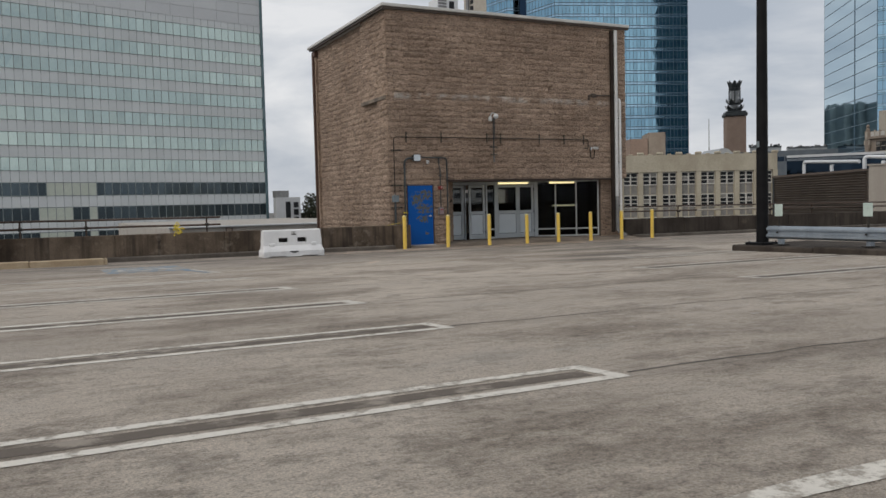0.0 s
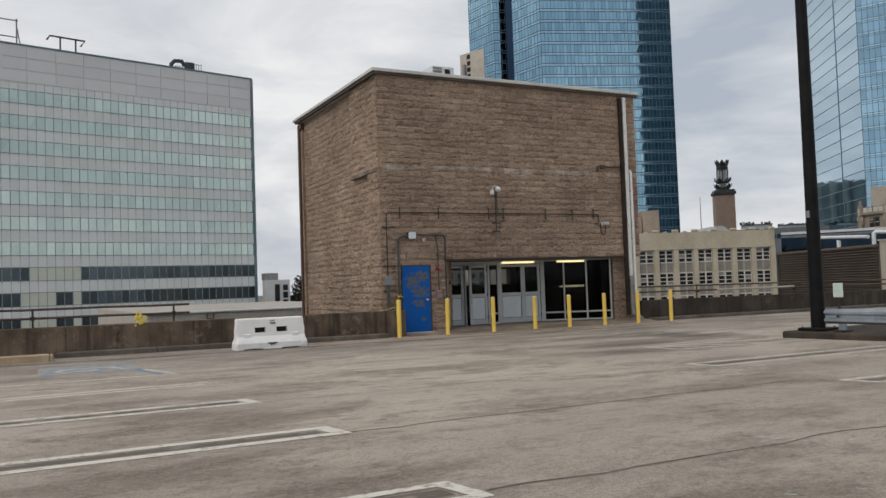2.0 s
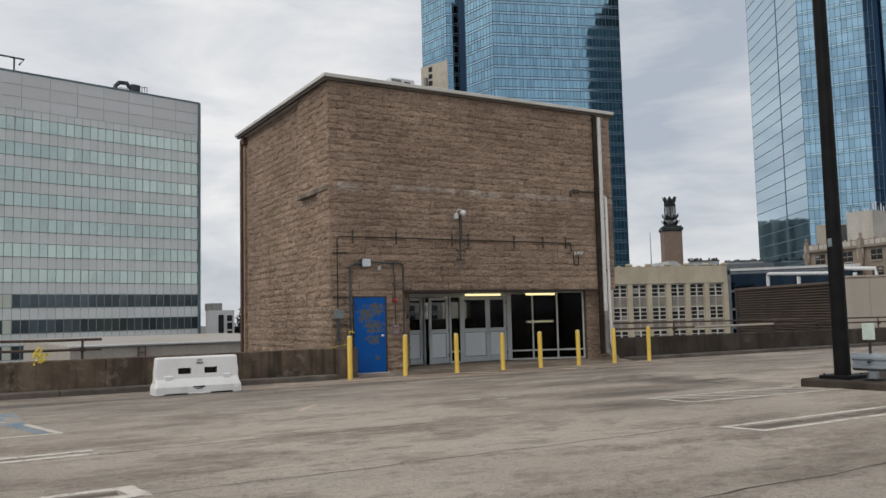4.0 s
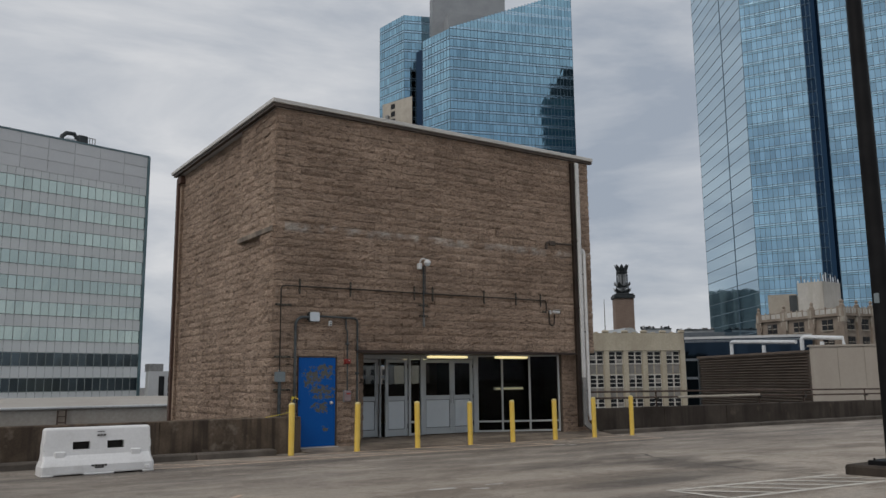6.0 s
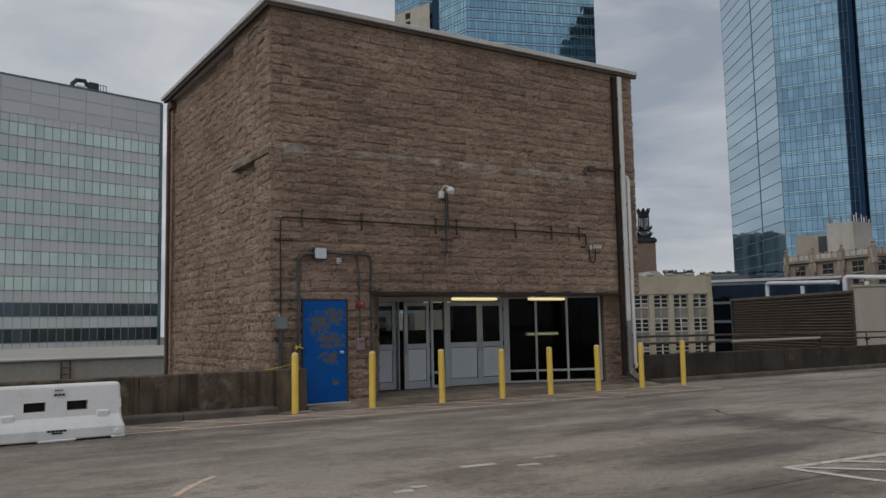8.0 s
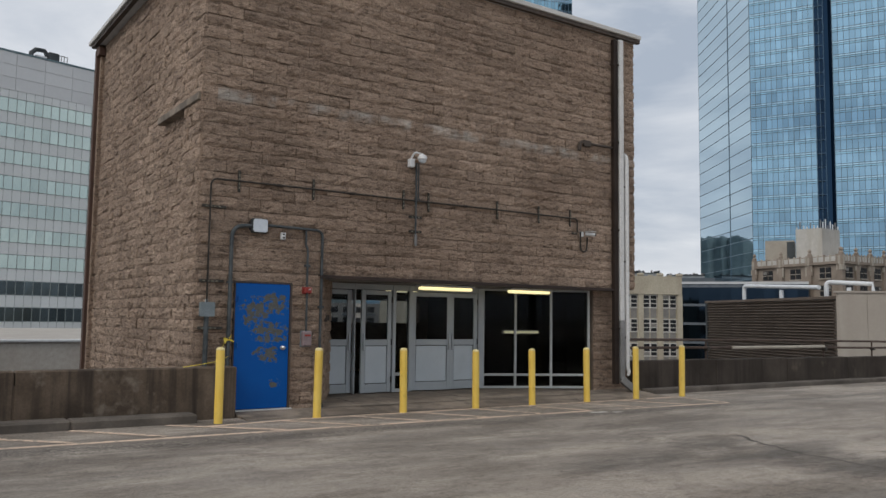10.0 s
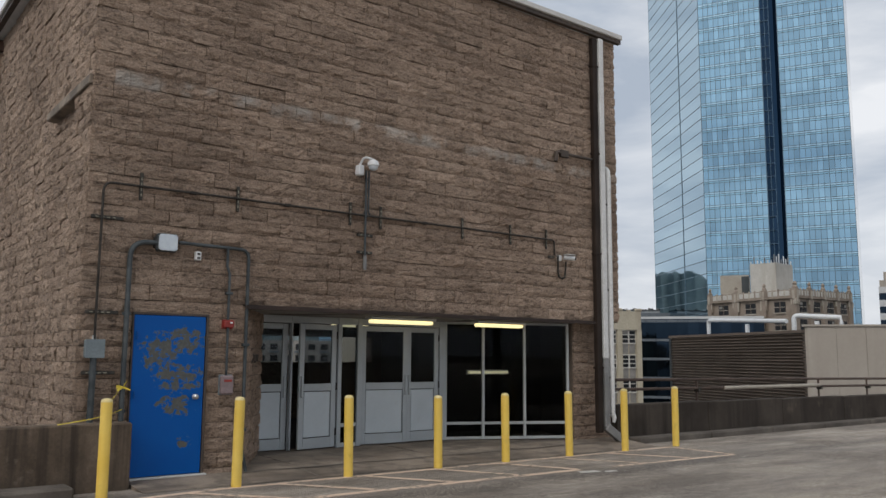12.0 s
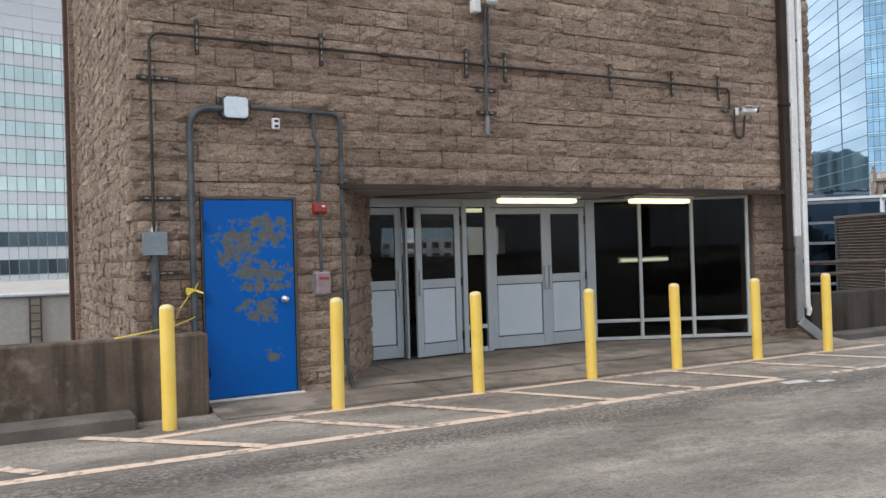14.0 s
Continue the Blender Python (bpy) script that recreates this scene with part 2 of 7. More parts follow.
def block_material(name, rand, island):
    """Split-faced tan concrete block, with chips and pits whose shading is in the colour, and a lime-washed course."""
    m, n, l, b = base(name, 0.95)
    g = n.new("ShaderNodeNewGeometry")
    p = g.outputs["Position"]
    wide, mid, fine = noise_node(n, l, p, 0.4, 5), noise_node(n, l, p, 11, 8, 0.72, (0.5, 0.5, 1.5)), noise_node(n, l, p, 42, 6, 0.8)
    lump = noise_node(n, l, p, 3.4, 5, 0.6, (0.6, 0.6, 1.6))
    col = mix_node(n, l, ramp_node(n, l, wide, 0.36, 0.64), (0.335, 0.238, 0.175), (0.485, 0.356, 0.268))
    # Dark pits and pale raised grain: relief shading put into the colour.
    col = mix_node(n, l, math_node(n, l, "MULTIPLY", ramp_node(n, l, mid, 0.52, 0.64), 0.75), col, (0.125, 0.089, 0.066))
    col = mix_node(n, l, math_node(n, l, "MULTIPLY", ramp_node(n, l, mid, 0.44, 0.30), 0.75), col, (0.585, 0.475, 0.37))
    # chips left by the split: their shadows painted dark along the course, two sizes
    chip = noise_node(n, l, p, 11.0, 7, 0.72, (0.5, 0.5, 1.8))
    col = mix_node(n, l, math_node(n, l, "MULTIPLY", ramp_node(n, l, chip, 0.57, 0.63), 0.65), col, (0.060, 0.042, 0.031))
    col = mix_node(n, l, math_node(n, l, "MULTIPLY", ramp_node(n, l, lump, 0.57, 0.67), 0.32), col, (0.17, 0.122, 0.093))
    col = mix_node(n, l, 0.75, col, ramp_node(n, l, fine, 0.36, 0.66, (0.36, 0.36, 0.36), (1.32, 1.32, 1.32)), "MULTIPLY")
    sx = n.new("ShaderNodeSeparateXYZ")
    l.new(p, sx.inputs["Vector"])
    # lime bloom runs along one course
    zz = math_node(n, l, "ABSOLUTE", math_node(n, l, "SUBTRACT", sx.outputs["Z"], 6.2), 0.0)
    band = ramp_node(n, l, zz, 0.06, 0.14, (1, 1, 1), (0, 0, 0))
    patch = math_node(n, l, "MULTIPLY", ramp_node(n, l, noise_node(n, l, p, 1.6, 5, 0.6), 0.45, 0.6), math_node(n, l, "GREATER_THAN", sx.outputs["X"], 12.1))
    col = mix_node(n, l, math_node(n, l, "MULTIPLY", math_node(n, l, "MULTIPLY", band, patch), 0.62), col, (0.52, 0.50, 0.465))
    src = n.new("ShaderNodeObjectInfo").outputs["Random"] if rand else g.outputs["Random Per Island"]
    amt = rand or island
    k = math_node(n, l, "ADD", math_node(n, l, "MULTIPLY", src, amt), 1.0 - amt / 2)
    v = n.new("ShaderNodeCombineColor")
    for i in range(3):
        l.new(k, v.inputs[i])
    col = mix_node(n, l, 1.0, col, v.outputs["Color"], "MULTIPLY")
    l.new(col, b.inputs["Base Color"])
    bp = n.new("ShaderNodeBump")
    bp.inputs["Strength"].default_value, bp.inputs["Distance"].default_value = 1.0, 0.085
    relief = math_node(n, l, "ADD", math_node(n, l, "MULTIPLY", fine, 0.34), math_node(n, l, "MULTIPLY", lump, 0.5))
    relief = math_node(n, l, "SUBTRACT", relief, math_node(n, l, "MULTIPLY", chip, 0.45))
    l.new(math_node(n, l, "SUBTRACT", relief, math_node(n, l, "MULTIPLY", mid, 0.8)), bp.inputs["Height"])
    l.new(bp.outputs["Normal"], b.inputs["Normal"])
    return m


def door_material():
    """Gloss blue paint that has flaked off to the grey primer in ragged islands."""
    m, n, l, b = base("flaking_blue_paint", 0.45)
    b.inputs["Specular IOR Level"].default_value = 0.15
    g = n.new("ShaderNodeNewGeometry")
    p = g.outputs["Position"]
    sx = n.new("ShaderNodeSeparateXYZ")
    l.new(p, sx.inputs["Vector"])
    near = None
    for cx, cz, rx, rz in ((12.86, 2.63, 0.21, 0.22), (13.19, 2.79, 0.22, 0.15), (13.11, 2.31, 0.28, 0.14), (13.10, 1.97, 0.18, 0.14), (13.24, 1.48, 0.08, 0.07)):
        dx = math_node(n, l, "DIVIDE", math_node(n, l, "SUBTRACT", sx.outputs["X"], cx), rx)
        dz = math_node(n, l, "DIVIDE", math_node(n, l, "SUBTRACT", sx.outputs["Z"], cz), rz)
        rr = math_node(n, l, "ADD", math_node(n, l, "MULTIPLY", dx, dx), math_node(n, l, "MULTIPLY", dz, dz))
        near = rr if near is None else math_node(n, l, "MINIMUM", near, rr)
    near = math_node(n, l, "MINIMUM", near, 3.2)
    rag = noise_node(n, l, p, 9.0, 8, 0.68, (1.0, 1.0, 1.2))
    keep = math_node(n, l, "SUBTRACT", rag, math_node(n, l, "MULTIPLY", near, 0.085))
    flake = ramp_node(n, l, keep, 0.430, 0.436)
    rim = ramp_node(n, l, keep, 0.414, 0.424)
    mott = noise_node(n, l, p, 26, 5, 0.7)
    prim = mix_node(n, l, mott, (0.045, 0.050, 0.048), (0.155, 0.155, 0.145))
    blue = mix_node(n, l, noise_node(n, l, p, 2.5, 4), (0.001, 0.07, 0.30), (0.002, 0.092, 0.36))
    col = mix_node(n, l, math_node(n, l, "MULTIPLY", rim, 0.55), blue, (0.10, 0.22, 0.36))
    col = mix_node(n, l, flake, col, prim)
    l.new(col, b.inputs["Base Color"])
    l.new(ramp_node(n, l, flake, 0.0, 1.0, (0.36, 0.36, 0.36), (0.8, 0.8, 0.8)), b.inputs["Roughness"])
    bp = n.new("ShaderNodeBump")
    bp.inputs["Strength"].default_value, bp.inputs["Distance"].default_value = 0.6, 0.005
    l.new(math_node(n, l, "SUBTRACT", math_node(n, l, "MULTIPLY", mott, 0.15), flake), bp.inputs["Height"])
    l.new(bp.outputs["Normal"], b.inputs["Normal"])
    return m


def worn_paint(name, color, under, wear=0.55, scale=9.0):
    """Traffic paint on concrete, worn through in flecks."""
    m, n, l, b = base(name, 0.8)
    g = n.new("ShaderNodeNewGeometry")
    p = g.outputs["Position"]
    f = noise_node(n, l, p, scale, 7, 0.7)
    w = noise_node(n, l, p, 0.9, 3)
    mask = ramp_node(n, l, math_node(n, l, "ADD", f, math_node(n, l, "MULTIPLY", w, 0.35)), wear + 0.12, wear + 0.22)
    col = mix_node(n, l, mask, color, under)
    col = mix_node(n, l, 0.4, col, ramp_node(n, l, noise_node(n, l, p, 40, 5, 0.7), 0.3, 0.7, (0.6, 0.6, 0.6), (1, 1, 1)), "MULTIPLY")
    l.new(col, b.inputs["Base Color"])
    return m


def clear_glass(name, tint=(0.75, 0.8, 0.82)):
    m, n, l, b = base(name, 0.02, 0.0, tint)
    b.inputs["Transmission Weight"].default_value = 1.0
    b.inputs["IOR"].default_value = 1.17
    return m


M_deck = deck_material()
M_block_obj = block_material("split_face_block", 0.3, 0.0)
M_block_isl = block_material("split_face_block_joined", 0.0, 0.3)
M_mortar = surf("mortar", (0.11, 0.083, 0.063), (0.18, 0.14, 0.108), 2, 50, 0.95, 0.4, 0.01)
M_conc = surf("parapet_concrete", (0.085, 0.063, 0.046), (0.225, 0.172, 0.127), 0.9, 30, 0.95, 0.5, 0.012, streak=((0.034, 0.027, 0.022), 0.9, (4.2, 4.2, 0.22)), grime=((0.30, 0.255, 0.205), 0.42, 3.0, 0.56), gr=0.7, spec=0.25)
# Darker copy of the parapet concrete: shade is put into its colour.
M_conc_dark = surf("damp_parapet_concrete", (0.045, 0.036, 0.029), (0.085, 0.07, 0.058), 0.9, 30, 0.95, 0.5, 0.012, streak=((0.022, 0.018, 0.015), 0.8, (3.0, 3.0, 0.25)), grime=((0.15, 0.12, 0.095), 0.5, 1.6, 0.6), spec=0.25)
M_kerb = surf("kerb_concrete", (0.078, 0.066, 0.055), (0.165, 0.142, 0.12), 1.2, 35, 0.92, 0.5, 0.012, grime=((0.06, 0.052, 0.045), 0.6, 1.8, 0.52))
M_pad = surf("pad_concrete", (0.21, 0.166, 0.128), (0.33, 0.272, 0.216), 1.1, 30, 0.9, 0.5, 0.012, streak=((0.07, 0.06, 0.05), 0.7, (0.5, 2.2, 1.0)), grime=((0.08, 0.068, 0.057), 0.65, 2.4, 0.50))
M_white_line = worn_paint("white_line_paint", (0.65, 0.615, 0.55), (0.32, 0.285, 0.24), 0.56)
M_fresh_line = worn_paint("fresh_line_paint", (0.64, 0.605, 0.54), (0.34, 0.305, 0.26), 0.58)
M_old_line = worn_paint("old_line_paint", (0.60, 0.57, 0.53), (0.36, 0.33, 0.295), 0.56)
M_tan_line = worn_paint("tan_line_paint", (0.70, 0.53, 0.405), (0.23, 0.195, 0.16), 0.57)
M_blue_line = worn_paint("blue_line_paint", (0.13, 0.235, 0.335), (0.34, 0.305, 0.26), 0.53)
M_seal = surf("joint_filler", (0.085, 0.073, 0.062), (0.20, 0.175, 0.15), 1.5, 40, 0.9, 0.2)
M_slot = surf("slot_edge_metal", (0.24, 0.22, 0.16), (0.34, 0.31, 0.24), 9, 40, 0.6, 0.0)
M_blue_worn = worn_paint("worn_blue_paint", (0.15, 0.245, 0.33), (0.34, 0.305, 0.26), 0.49, 5.0)
M_grime = worn_paint("ground_in_dirt", (0.115, 0.093, 0.073), (0.28, 0.242, 0.20), 0.56, 3.0)
M_fascia = surf("white_roof_metal", (0.50, 0.49, 0.465), (0.60, 0.59, 0.565), 0.7, 25, 0.5, 0.1, 0.004, gr=0.25, grime=((0.34, 0.31, 0.28), 0.5, 1.5, 0.56))
M_lintel = surf("rusted_lintel_steel", (0.020, 0.013, 0.011), (0.045, 0.027, 0.021), 2.0, 30, 0.85, 0.3, 0.004)
M_soffit = surf("soffit_paint", (0.25, 0.235, 0.215), (0.34, 0.325, 0.30), 1.0, 20, 0.8, 0.15, 0.004, grime=((0.16, 0.14, 0.12), 0.6, 2.0, 0.56))
M_steel_dark = surf("lintel_steel", (0.045, 0.036, 0.03), (0.09, 0.065, 0.05), 2, 30, 0.7, 0.2, 0.004)
M_yellow = surf("yellow_bollard_paint", (0.76, 0.515, 0.085), (0.81, 0.58, 0.125), 2, 25, 0.45, 0.08, 0.003, gr=0.12, grime=((0.45, 0.32, 0.06), 0.5, 6, 0.6), rand=0.1)
M_cap = surf("pale_cap", (0.76, 0.60, 0.22), (0.80, 0.68, 0.38), 6, 30, 0.6, 0.1, 0.003)
M_blue = door_material()
M_blue_plain = surf("blue_paint", (0.001, 0.06, 0.25), (0.002, 0.075, 0.29), 2, 20, 0.5, 0.05, 0.003, gr=0.2, spec=0.2)
M_frame_alu = surf("grey_door_metal", (0.34, 0.375, 0.40), (0.40, 0.435, 0.46), 1.5, 30, 0.5, 0.03, 0.003, gr=0.15, grime=((0.28, 0.27, 0.26), 0.5, 5, 0.62))
M_panel = surf("grey_door_panel", (0.45, 0.505, 0.545), (0.51, 0.565, 0.605), 1.2, 25, 0.55, 0.03, 0.003, gr=0.12, grime=((0.36, 0.35, 0.34), 0.4, 3, 0.62))
M_mull = surf("silver_mullion", (0.40, 0.42, 0.42), (0.48, 0.50, 0.50), 2, 30, 0.4, 0.03, 0.002, gr=0.15)
M_chrome = surf("brushed_chrome", (0.62, 0.62, 0.62), (0.75, 0.75, 0.75), 4, 60, 0.3, 0.0, 0.001, metal=1.0)
M_conduit = surf("galvanised_conduit", (0.05, 0.06, 0.066), (0.105, 0.118, 0.124), 6, 50, 0.55, 0.1, 0.002, metal=0.5)
M_thin_conduit = surf("weathered_conduit", (0.022, 0.018, 0.015), (0.05, 0.041, 0.034), 6, 50, 0.65, 0.1, 0.002, metal=0.3)
M_strut = surf("strut_channel", (0.018, 0.015, 0.012), (0.06, 0.052, 0.043), 18, 60, 0.6, 0.1, 0.002, metal=0.3)
M_grey_box = surf("blue_grey_enamel", (0.17, 0.21, 0.23), (0.22, 0.26, 0.28), 4, 40, 0.5, 0.05, 0.002)
M_white_box = surf("white_enamel", (0.58, 0.59, 0.60), (0.66, 0.67, 0.68), 5, 40, 0.4, 0.05, 0.002, gr=0.15)
M_lens = surf("frosted_lens", (0.50, 0.56, 0.62), (0.60, 0.65, 0.70), 9, 40, 0.3, 0.05, 0.002, gr=0.1)
M_red = surf("red_enamel", (0.22, 0.02, 0.014), (0.30, 0.028, 0.02), 5, 40, 0.5, 0.05, 0.002, gr=0.2)
M_pink = surf("faded_plastic", (0.22, 0.165, 0.17), (0.30, 0.23, 0.235), 8, 40, 0.5, 0.05, 0.002)
M_rust = surf("rusted_rail_paint", (0.055, 0.034, 0.025), (0.10, 0.065, 0.048), 3, 35, 0.75, 0.2, 0.003)
M_pvc = surf("white_pipe", (0.66, 0.66, 0.65), (0.76, 0.76, 0.75), 3, 30, 0.45, 0.05, 0.002, grime=((0.40, 0.38, 0.35), 0.4, 4, 0.6))
M_grey_spout = surf("grey_spout_metal", (0.20, 0.20, 0.20), (0.30, 0.30, 0.295), 2, 30, 0.5, 0.08, 0.003, metal=0.3)
M_brown_spout = surf("brown_spout_paint", (0.022, 0.015, 0.012), (0.04, 0.028, 0.022), 2, 30, 0.7, 0.08, 0.003, spec=0.2)
M_red_brown = surf("red_brown_paint", (0.075, 0.04, 0.028), (0.11, 0.058, 0.04), 2, 30, 0.7, 0.1, 0.003)
M_black = surf("black_pole_paint", (0.005, 0.005, 0.006), (0.011, 0.011, 0.012), 3, 30, 0.6, 0.05, 0.002, spec=0.15)
M_galv = surf("galvanised_rail", (0.32, 0.37, 0.42), (0.44, 0.49, 0.54), 2.5, 30, 0.42, 0.08, 0.003, metal=0.7, grime=((0.20, 0.13, 0.09), 0.5, 3, 0.62))
M_sign = surf("pale_green_sign", (0.50, 0.60, 0.55), (0.58, 0.68, 0.62), 6, 40, 0.5, 0.05, 0.002)
M_plastic = surf("white_plastic", (0.72, 0.72, 0.72), (0.80, 0.80, 0.80), 1.6, 25, 0.55, 0.12, 0.004, gr=0.2, grime=((0.50, 0.49, 0.47), 0.45, 3, 0.58))
M_dark = surf("dark_hole", (0.02, 0.018, 0.016), (0.035, 0.03, 0.028), 5, 30, 0.9, 0.1)
M_tape = surf("yellow_tape", (0.70, 0.52, 0.03), (0.85, 0.68, 0.08), 12, 50, 0.5, 0.1, 0.002)
M_cream_kerb = surf("cream_kerb_paint", (0.40, 0.30, 0.19), (0.50, 0.40, 0.27), 2, 25, 0.8, 0.3, 0.006, grime=((0.26, 0.21, 0.15), 0.6, 2.5, 0.55))
# Near-black colour stands in for the unlit depth of the lobby.
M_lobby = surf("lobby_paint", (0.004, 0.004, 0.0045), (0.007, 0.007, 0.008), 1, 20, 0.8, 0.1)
M_window = clear_glass("storefront_glass", (0.30, 0.33, 0.35))
M_tube = glow("fluorescent_tube", (1.0, 0.86, 0.46), 1.15)
M_tube_in = glow("indoor_tube", (1.0, 0.88, 0.55), 1.1)
# city
M_office_green = pane("pale_green_glass", (0.395, 0.475, 0.45), 0.08, 0.2, 0.1)
M_office_white = surf("pale_spandrel_panel", (0.645, 0.67, 0.67), (0.70, 0.72, 0.72), 0.1, 3, 0.35, 0.0, island=0.10, gr=0.15)
M_office_dark = pane("dark_window_glass", (0.085, 0.11, 0.125), 0.22, 0.6)
M_office_blind = surf("drawn_blind", (0.60, 0.64, 0.55), (0.66, 0.70, 0.60), 0.5, 8, 0.4, 0.0)
M_office_panel = surf("grey_metal_cladding", (0.60, 0.61, 0.62), (0.65, 0.66, 0.67), 0.08, 3, 0.5, 0.0, island=0.07, gr=0.15)
M_mullion_g = surf("pale_green_mullion", (0.24, 0.275, 0.27), (0.29, 0.325, 0.315), 1, 10, 0.6, 0.0)
M_tower = pane("blue_tower_glass", (0.25, 0.425, 0.535), 0.025, 0.3, 0.02)
M_tower_light = pane("light_blue_tower_glass", (0.24, 0.395, 0.52), 0.03, 0.35, 0.02)
M_tower_pale = pane("pale_tower_glass", (0.34, 0.475, 0.57), 0.03, 0.12, 0.0)
M_tower_band = pane("tower_spandrel_glass", (0.34, 0.50, 0.62), 0.10, 0.2)
M_tower_dark = pane("dark_tower_glass", (0.016, 0.036, 0.068), 0.05, 0.5)
M_tower_line = surf("pale_blue_mullion", (0.15, 0.235, 0.30), (0.19, 0.28, 0.345), 1, 10, 0.5, 0.0)
M_tower_mull = surf("steel_blue_mullion", (0.065, 0.125, 0.175), (0.095, 0.16, 0.215), 1, 10, 0.5, 0.0)
M_tower_roof = surf("grey_tower_roof", (0.30, 0.32, 0.34), (0.36, 0.38, 0.40), 0.2, 4, 0.7, 0.0)
M_cream = surf("cream_stone", (0.45, 0.395, 0.30), (0.55, 0.495, 0.385), 0.3, 5, 0.9, 0.2, 0.02, streak=((0.34, 0.29, 0.22), 0.6, (0.5, 0.5, 0.08)))
M_cream_frame = surf("pale_window_frame", (0.66, 0.63, 0.57), (0.74, 0.71, 0.65), 1, 10, 0.7, 0.0)
M_dk_pane = surf("dark_window_pane", (0.010, 0.011, 0.013), (0.026, 0.027, 0.03), 0.8, 6, 0.3, 0.0, island=0.6, spec=0.2)
M_grey_panel = surf("grey_window_panel", (0.22, 0.21, 0.19), (0.30, 0.28, 0.26), 0.8, 6, 0.6, 0.0, island=0.3)
M_louvre = surf("brown_louvre", (0.11, 0.082, 0.062), (0.145, 0.11, 0.085), 0.6, 12, 0.65, 0.05, 0.004)
M_tan = surf("tan_cladding", (0.37, 0.33, 0.285), (0.42, 0.38, 0.33), 0.2, 5, 0.8, 0.0, gr=0.2, streak=((0.28, 0.24, 0.20), 0.4, (0.6, 0.6, 0.06)))
M_lagging = surf("white_pipe_lagging", (0.66, 0.68, 0.70), (0.74, 0.76, 0.78), 1, 12, 0.4, 0.1, 0.01)
M_stone = surf("tan_ornate_stone", (0.255, 0.208, 0.168), (0.35, 0.292, 0.24), 0.35, 5, 0.9, 0.25, 0.03, streak=((0.22, 0.17, 0.13), 0.5, (0.5, 0.5, 0.1)))
M_stone_pale = surf("pale_plaster", (0.38, 0.34, 0.285), (0.47, 0.43, 0.365), 0.3, 5, 0.85, 0.1, 0.02)
M_navy = pane("navy_office_glass", (0.018, 0.030, 0.046), 0.05, 0.5)
M_navy_band = surf("blue_grey_band", (0.10, 0.12, 0.14), (0.145, 0.165, 0.185), 0.4, 6, 0.5, 0.0)
M_shaft = surf("shaft_stone", (0.30, 0.215, 0.17), (0.36, 0.265, 0.21), 0.2, 4, 0.9, 0.1, 0.02)
M_bronze = surf("dark_bronze", (0.02, 0.026, 0.03), (0.05, 0.06, 0.065), 0.4, 6, 0.5, 0.1, 0.02)
M_slate = surf("slate_blue_cladding", (0.095, 0.165, 0.185), (0.15, 0.225, 0.25), 0.3, 6, 0.4, 0.0)
M_pewter = surf("pale_pewter", (0.30, 0.32, 0.34), (0.42, 0.44, 0.45), 0.5, 6, 0.4, 0.1, 0.02)
M_beige = surf("beige_wall", (0.40, 0.37, 0.33), (0.46, 0.43, 0.39), 0.25, 6, 0.85, 0.05, 0.01, streak=((0.30, 0.26, 0.22), 0.5, (0.8, 0.8, 0.1)))
M_plaster = surf("white_plaster", (0.50, 0.485, 0.45), (0.60, 0.585, 0.545), 0.3, 5, 0.85, 0.1, 0.02, streak=((0.36, 0.33, 0.28), 0.6, (0.5, 0.5, 0.08)))
M_white_roof = surf("white_roof_membrane", (0.56, 0.57, 0.58), (0.62, 0.63, 0.64), 0.4, 6, 0.7, 0.0)
M_city = surf("street_ground", (0.10, 0.10, 0.095), (0.17, 0.165, 0.155), 0.02, 0.6, 0.95, 0.0)
M_leaf = surf("dark_foliage", (0.028, 0.035, 0.02), (0.055, 0.06, 0.035), 0.4, 3, 0.9, 0.0, island=0.6)
# Pale blue-grey: distance haze is put into the hill's colour.
M_hill = surf("wooded_hill", (0.20, 0.265, 0.28), (0.30, 0.36, 0.36), 0.03, 0.3, 0.95, 0.0)
M_orange_stain = surf("rust_stain", (0.33, 0.27, 0.22), (0.38, 0.33, 0.28), 3, 30, 0.85, 0.0)


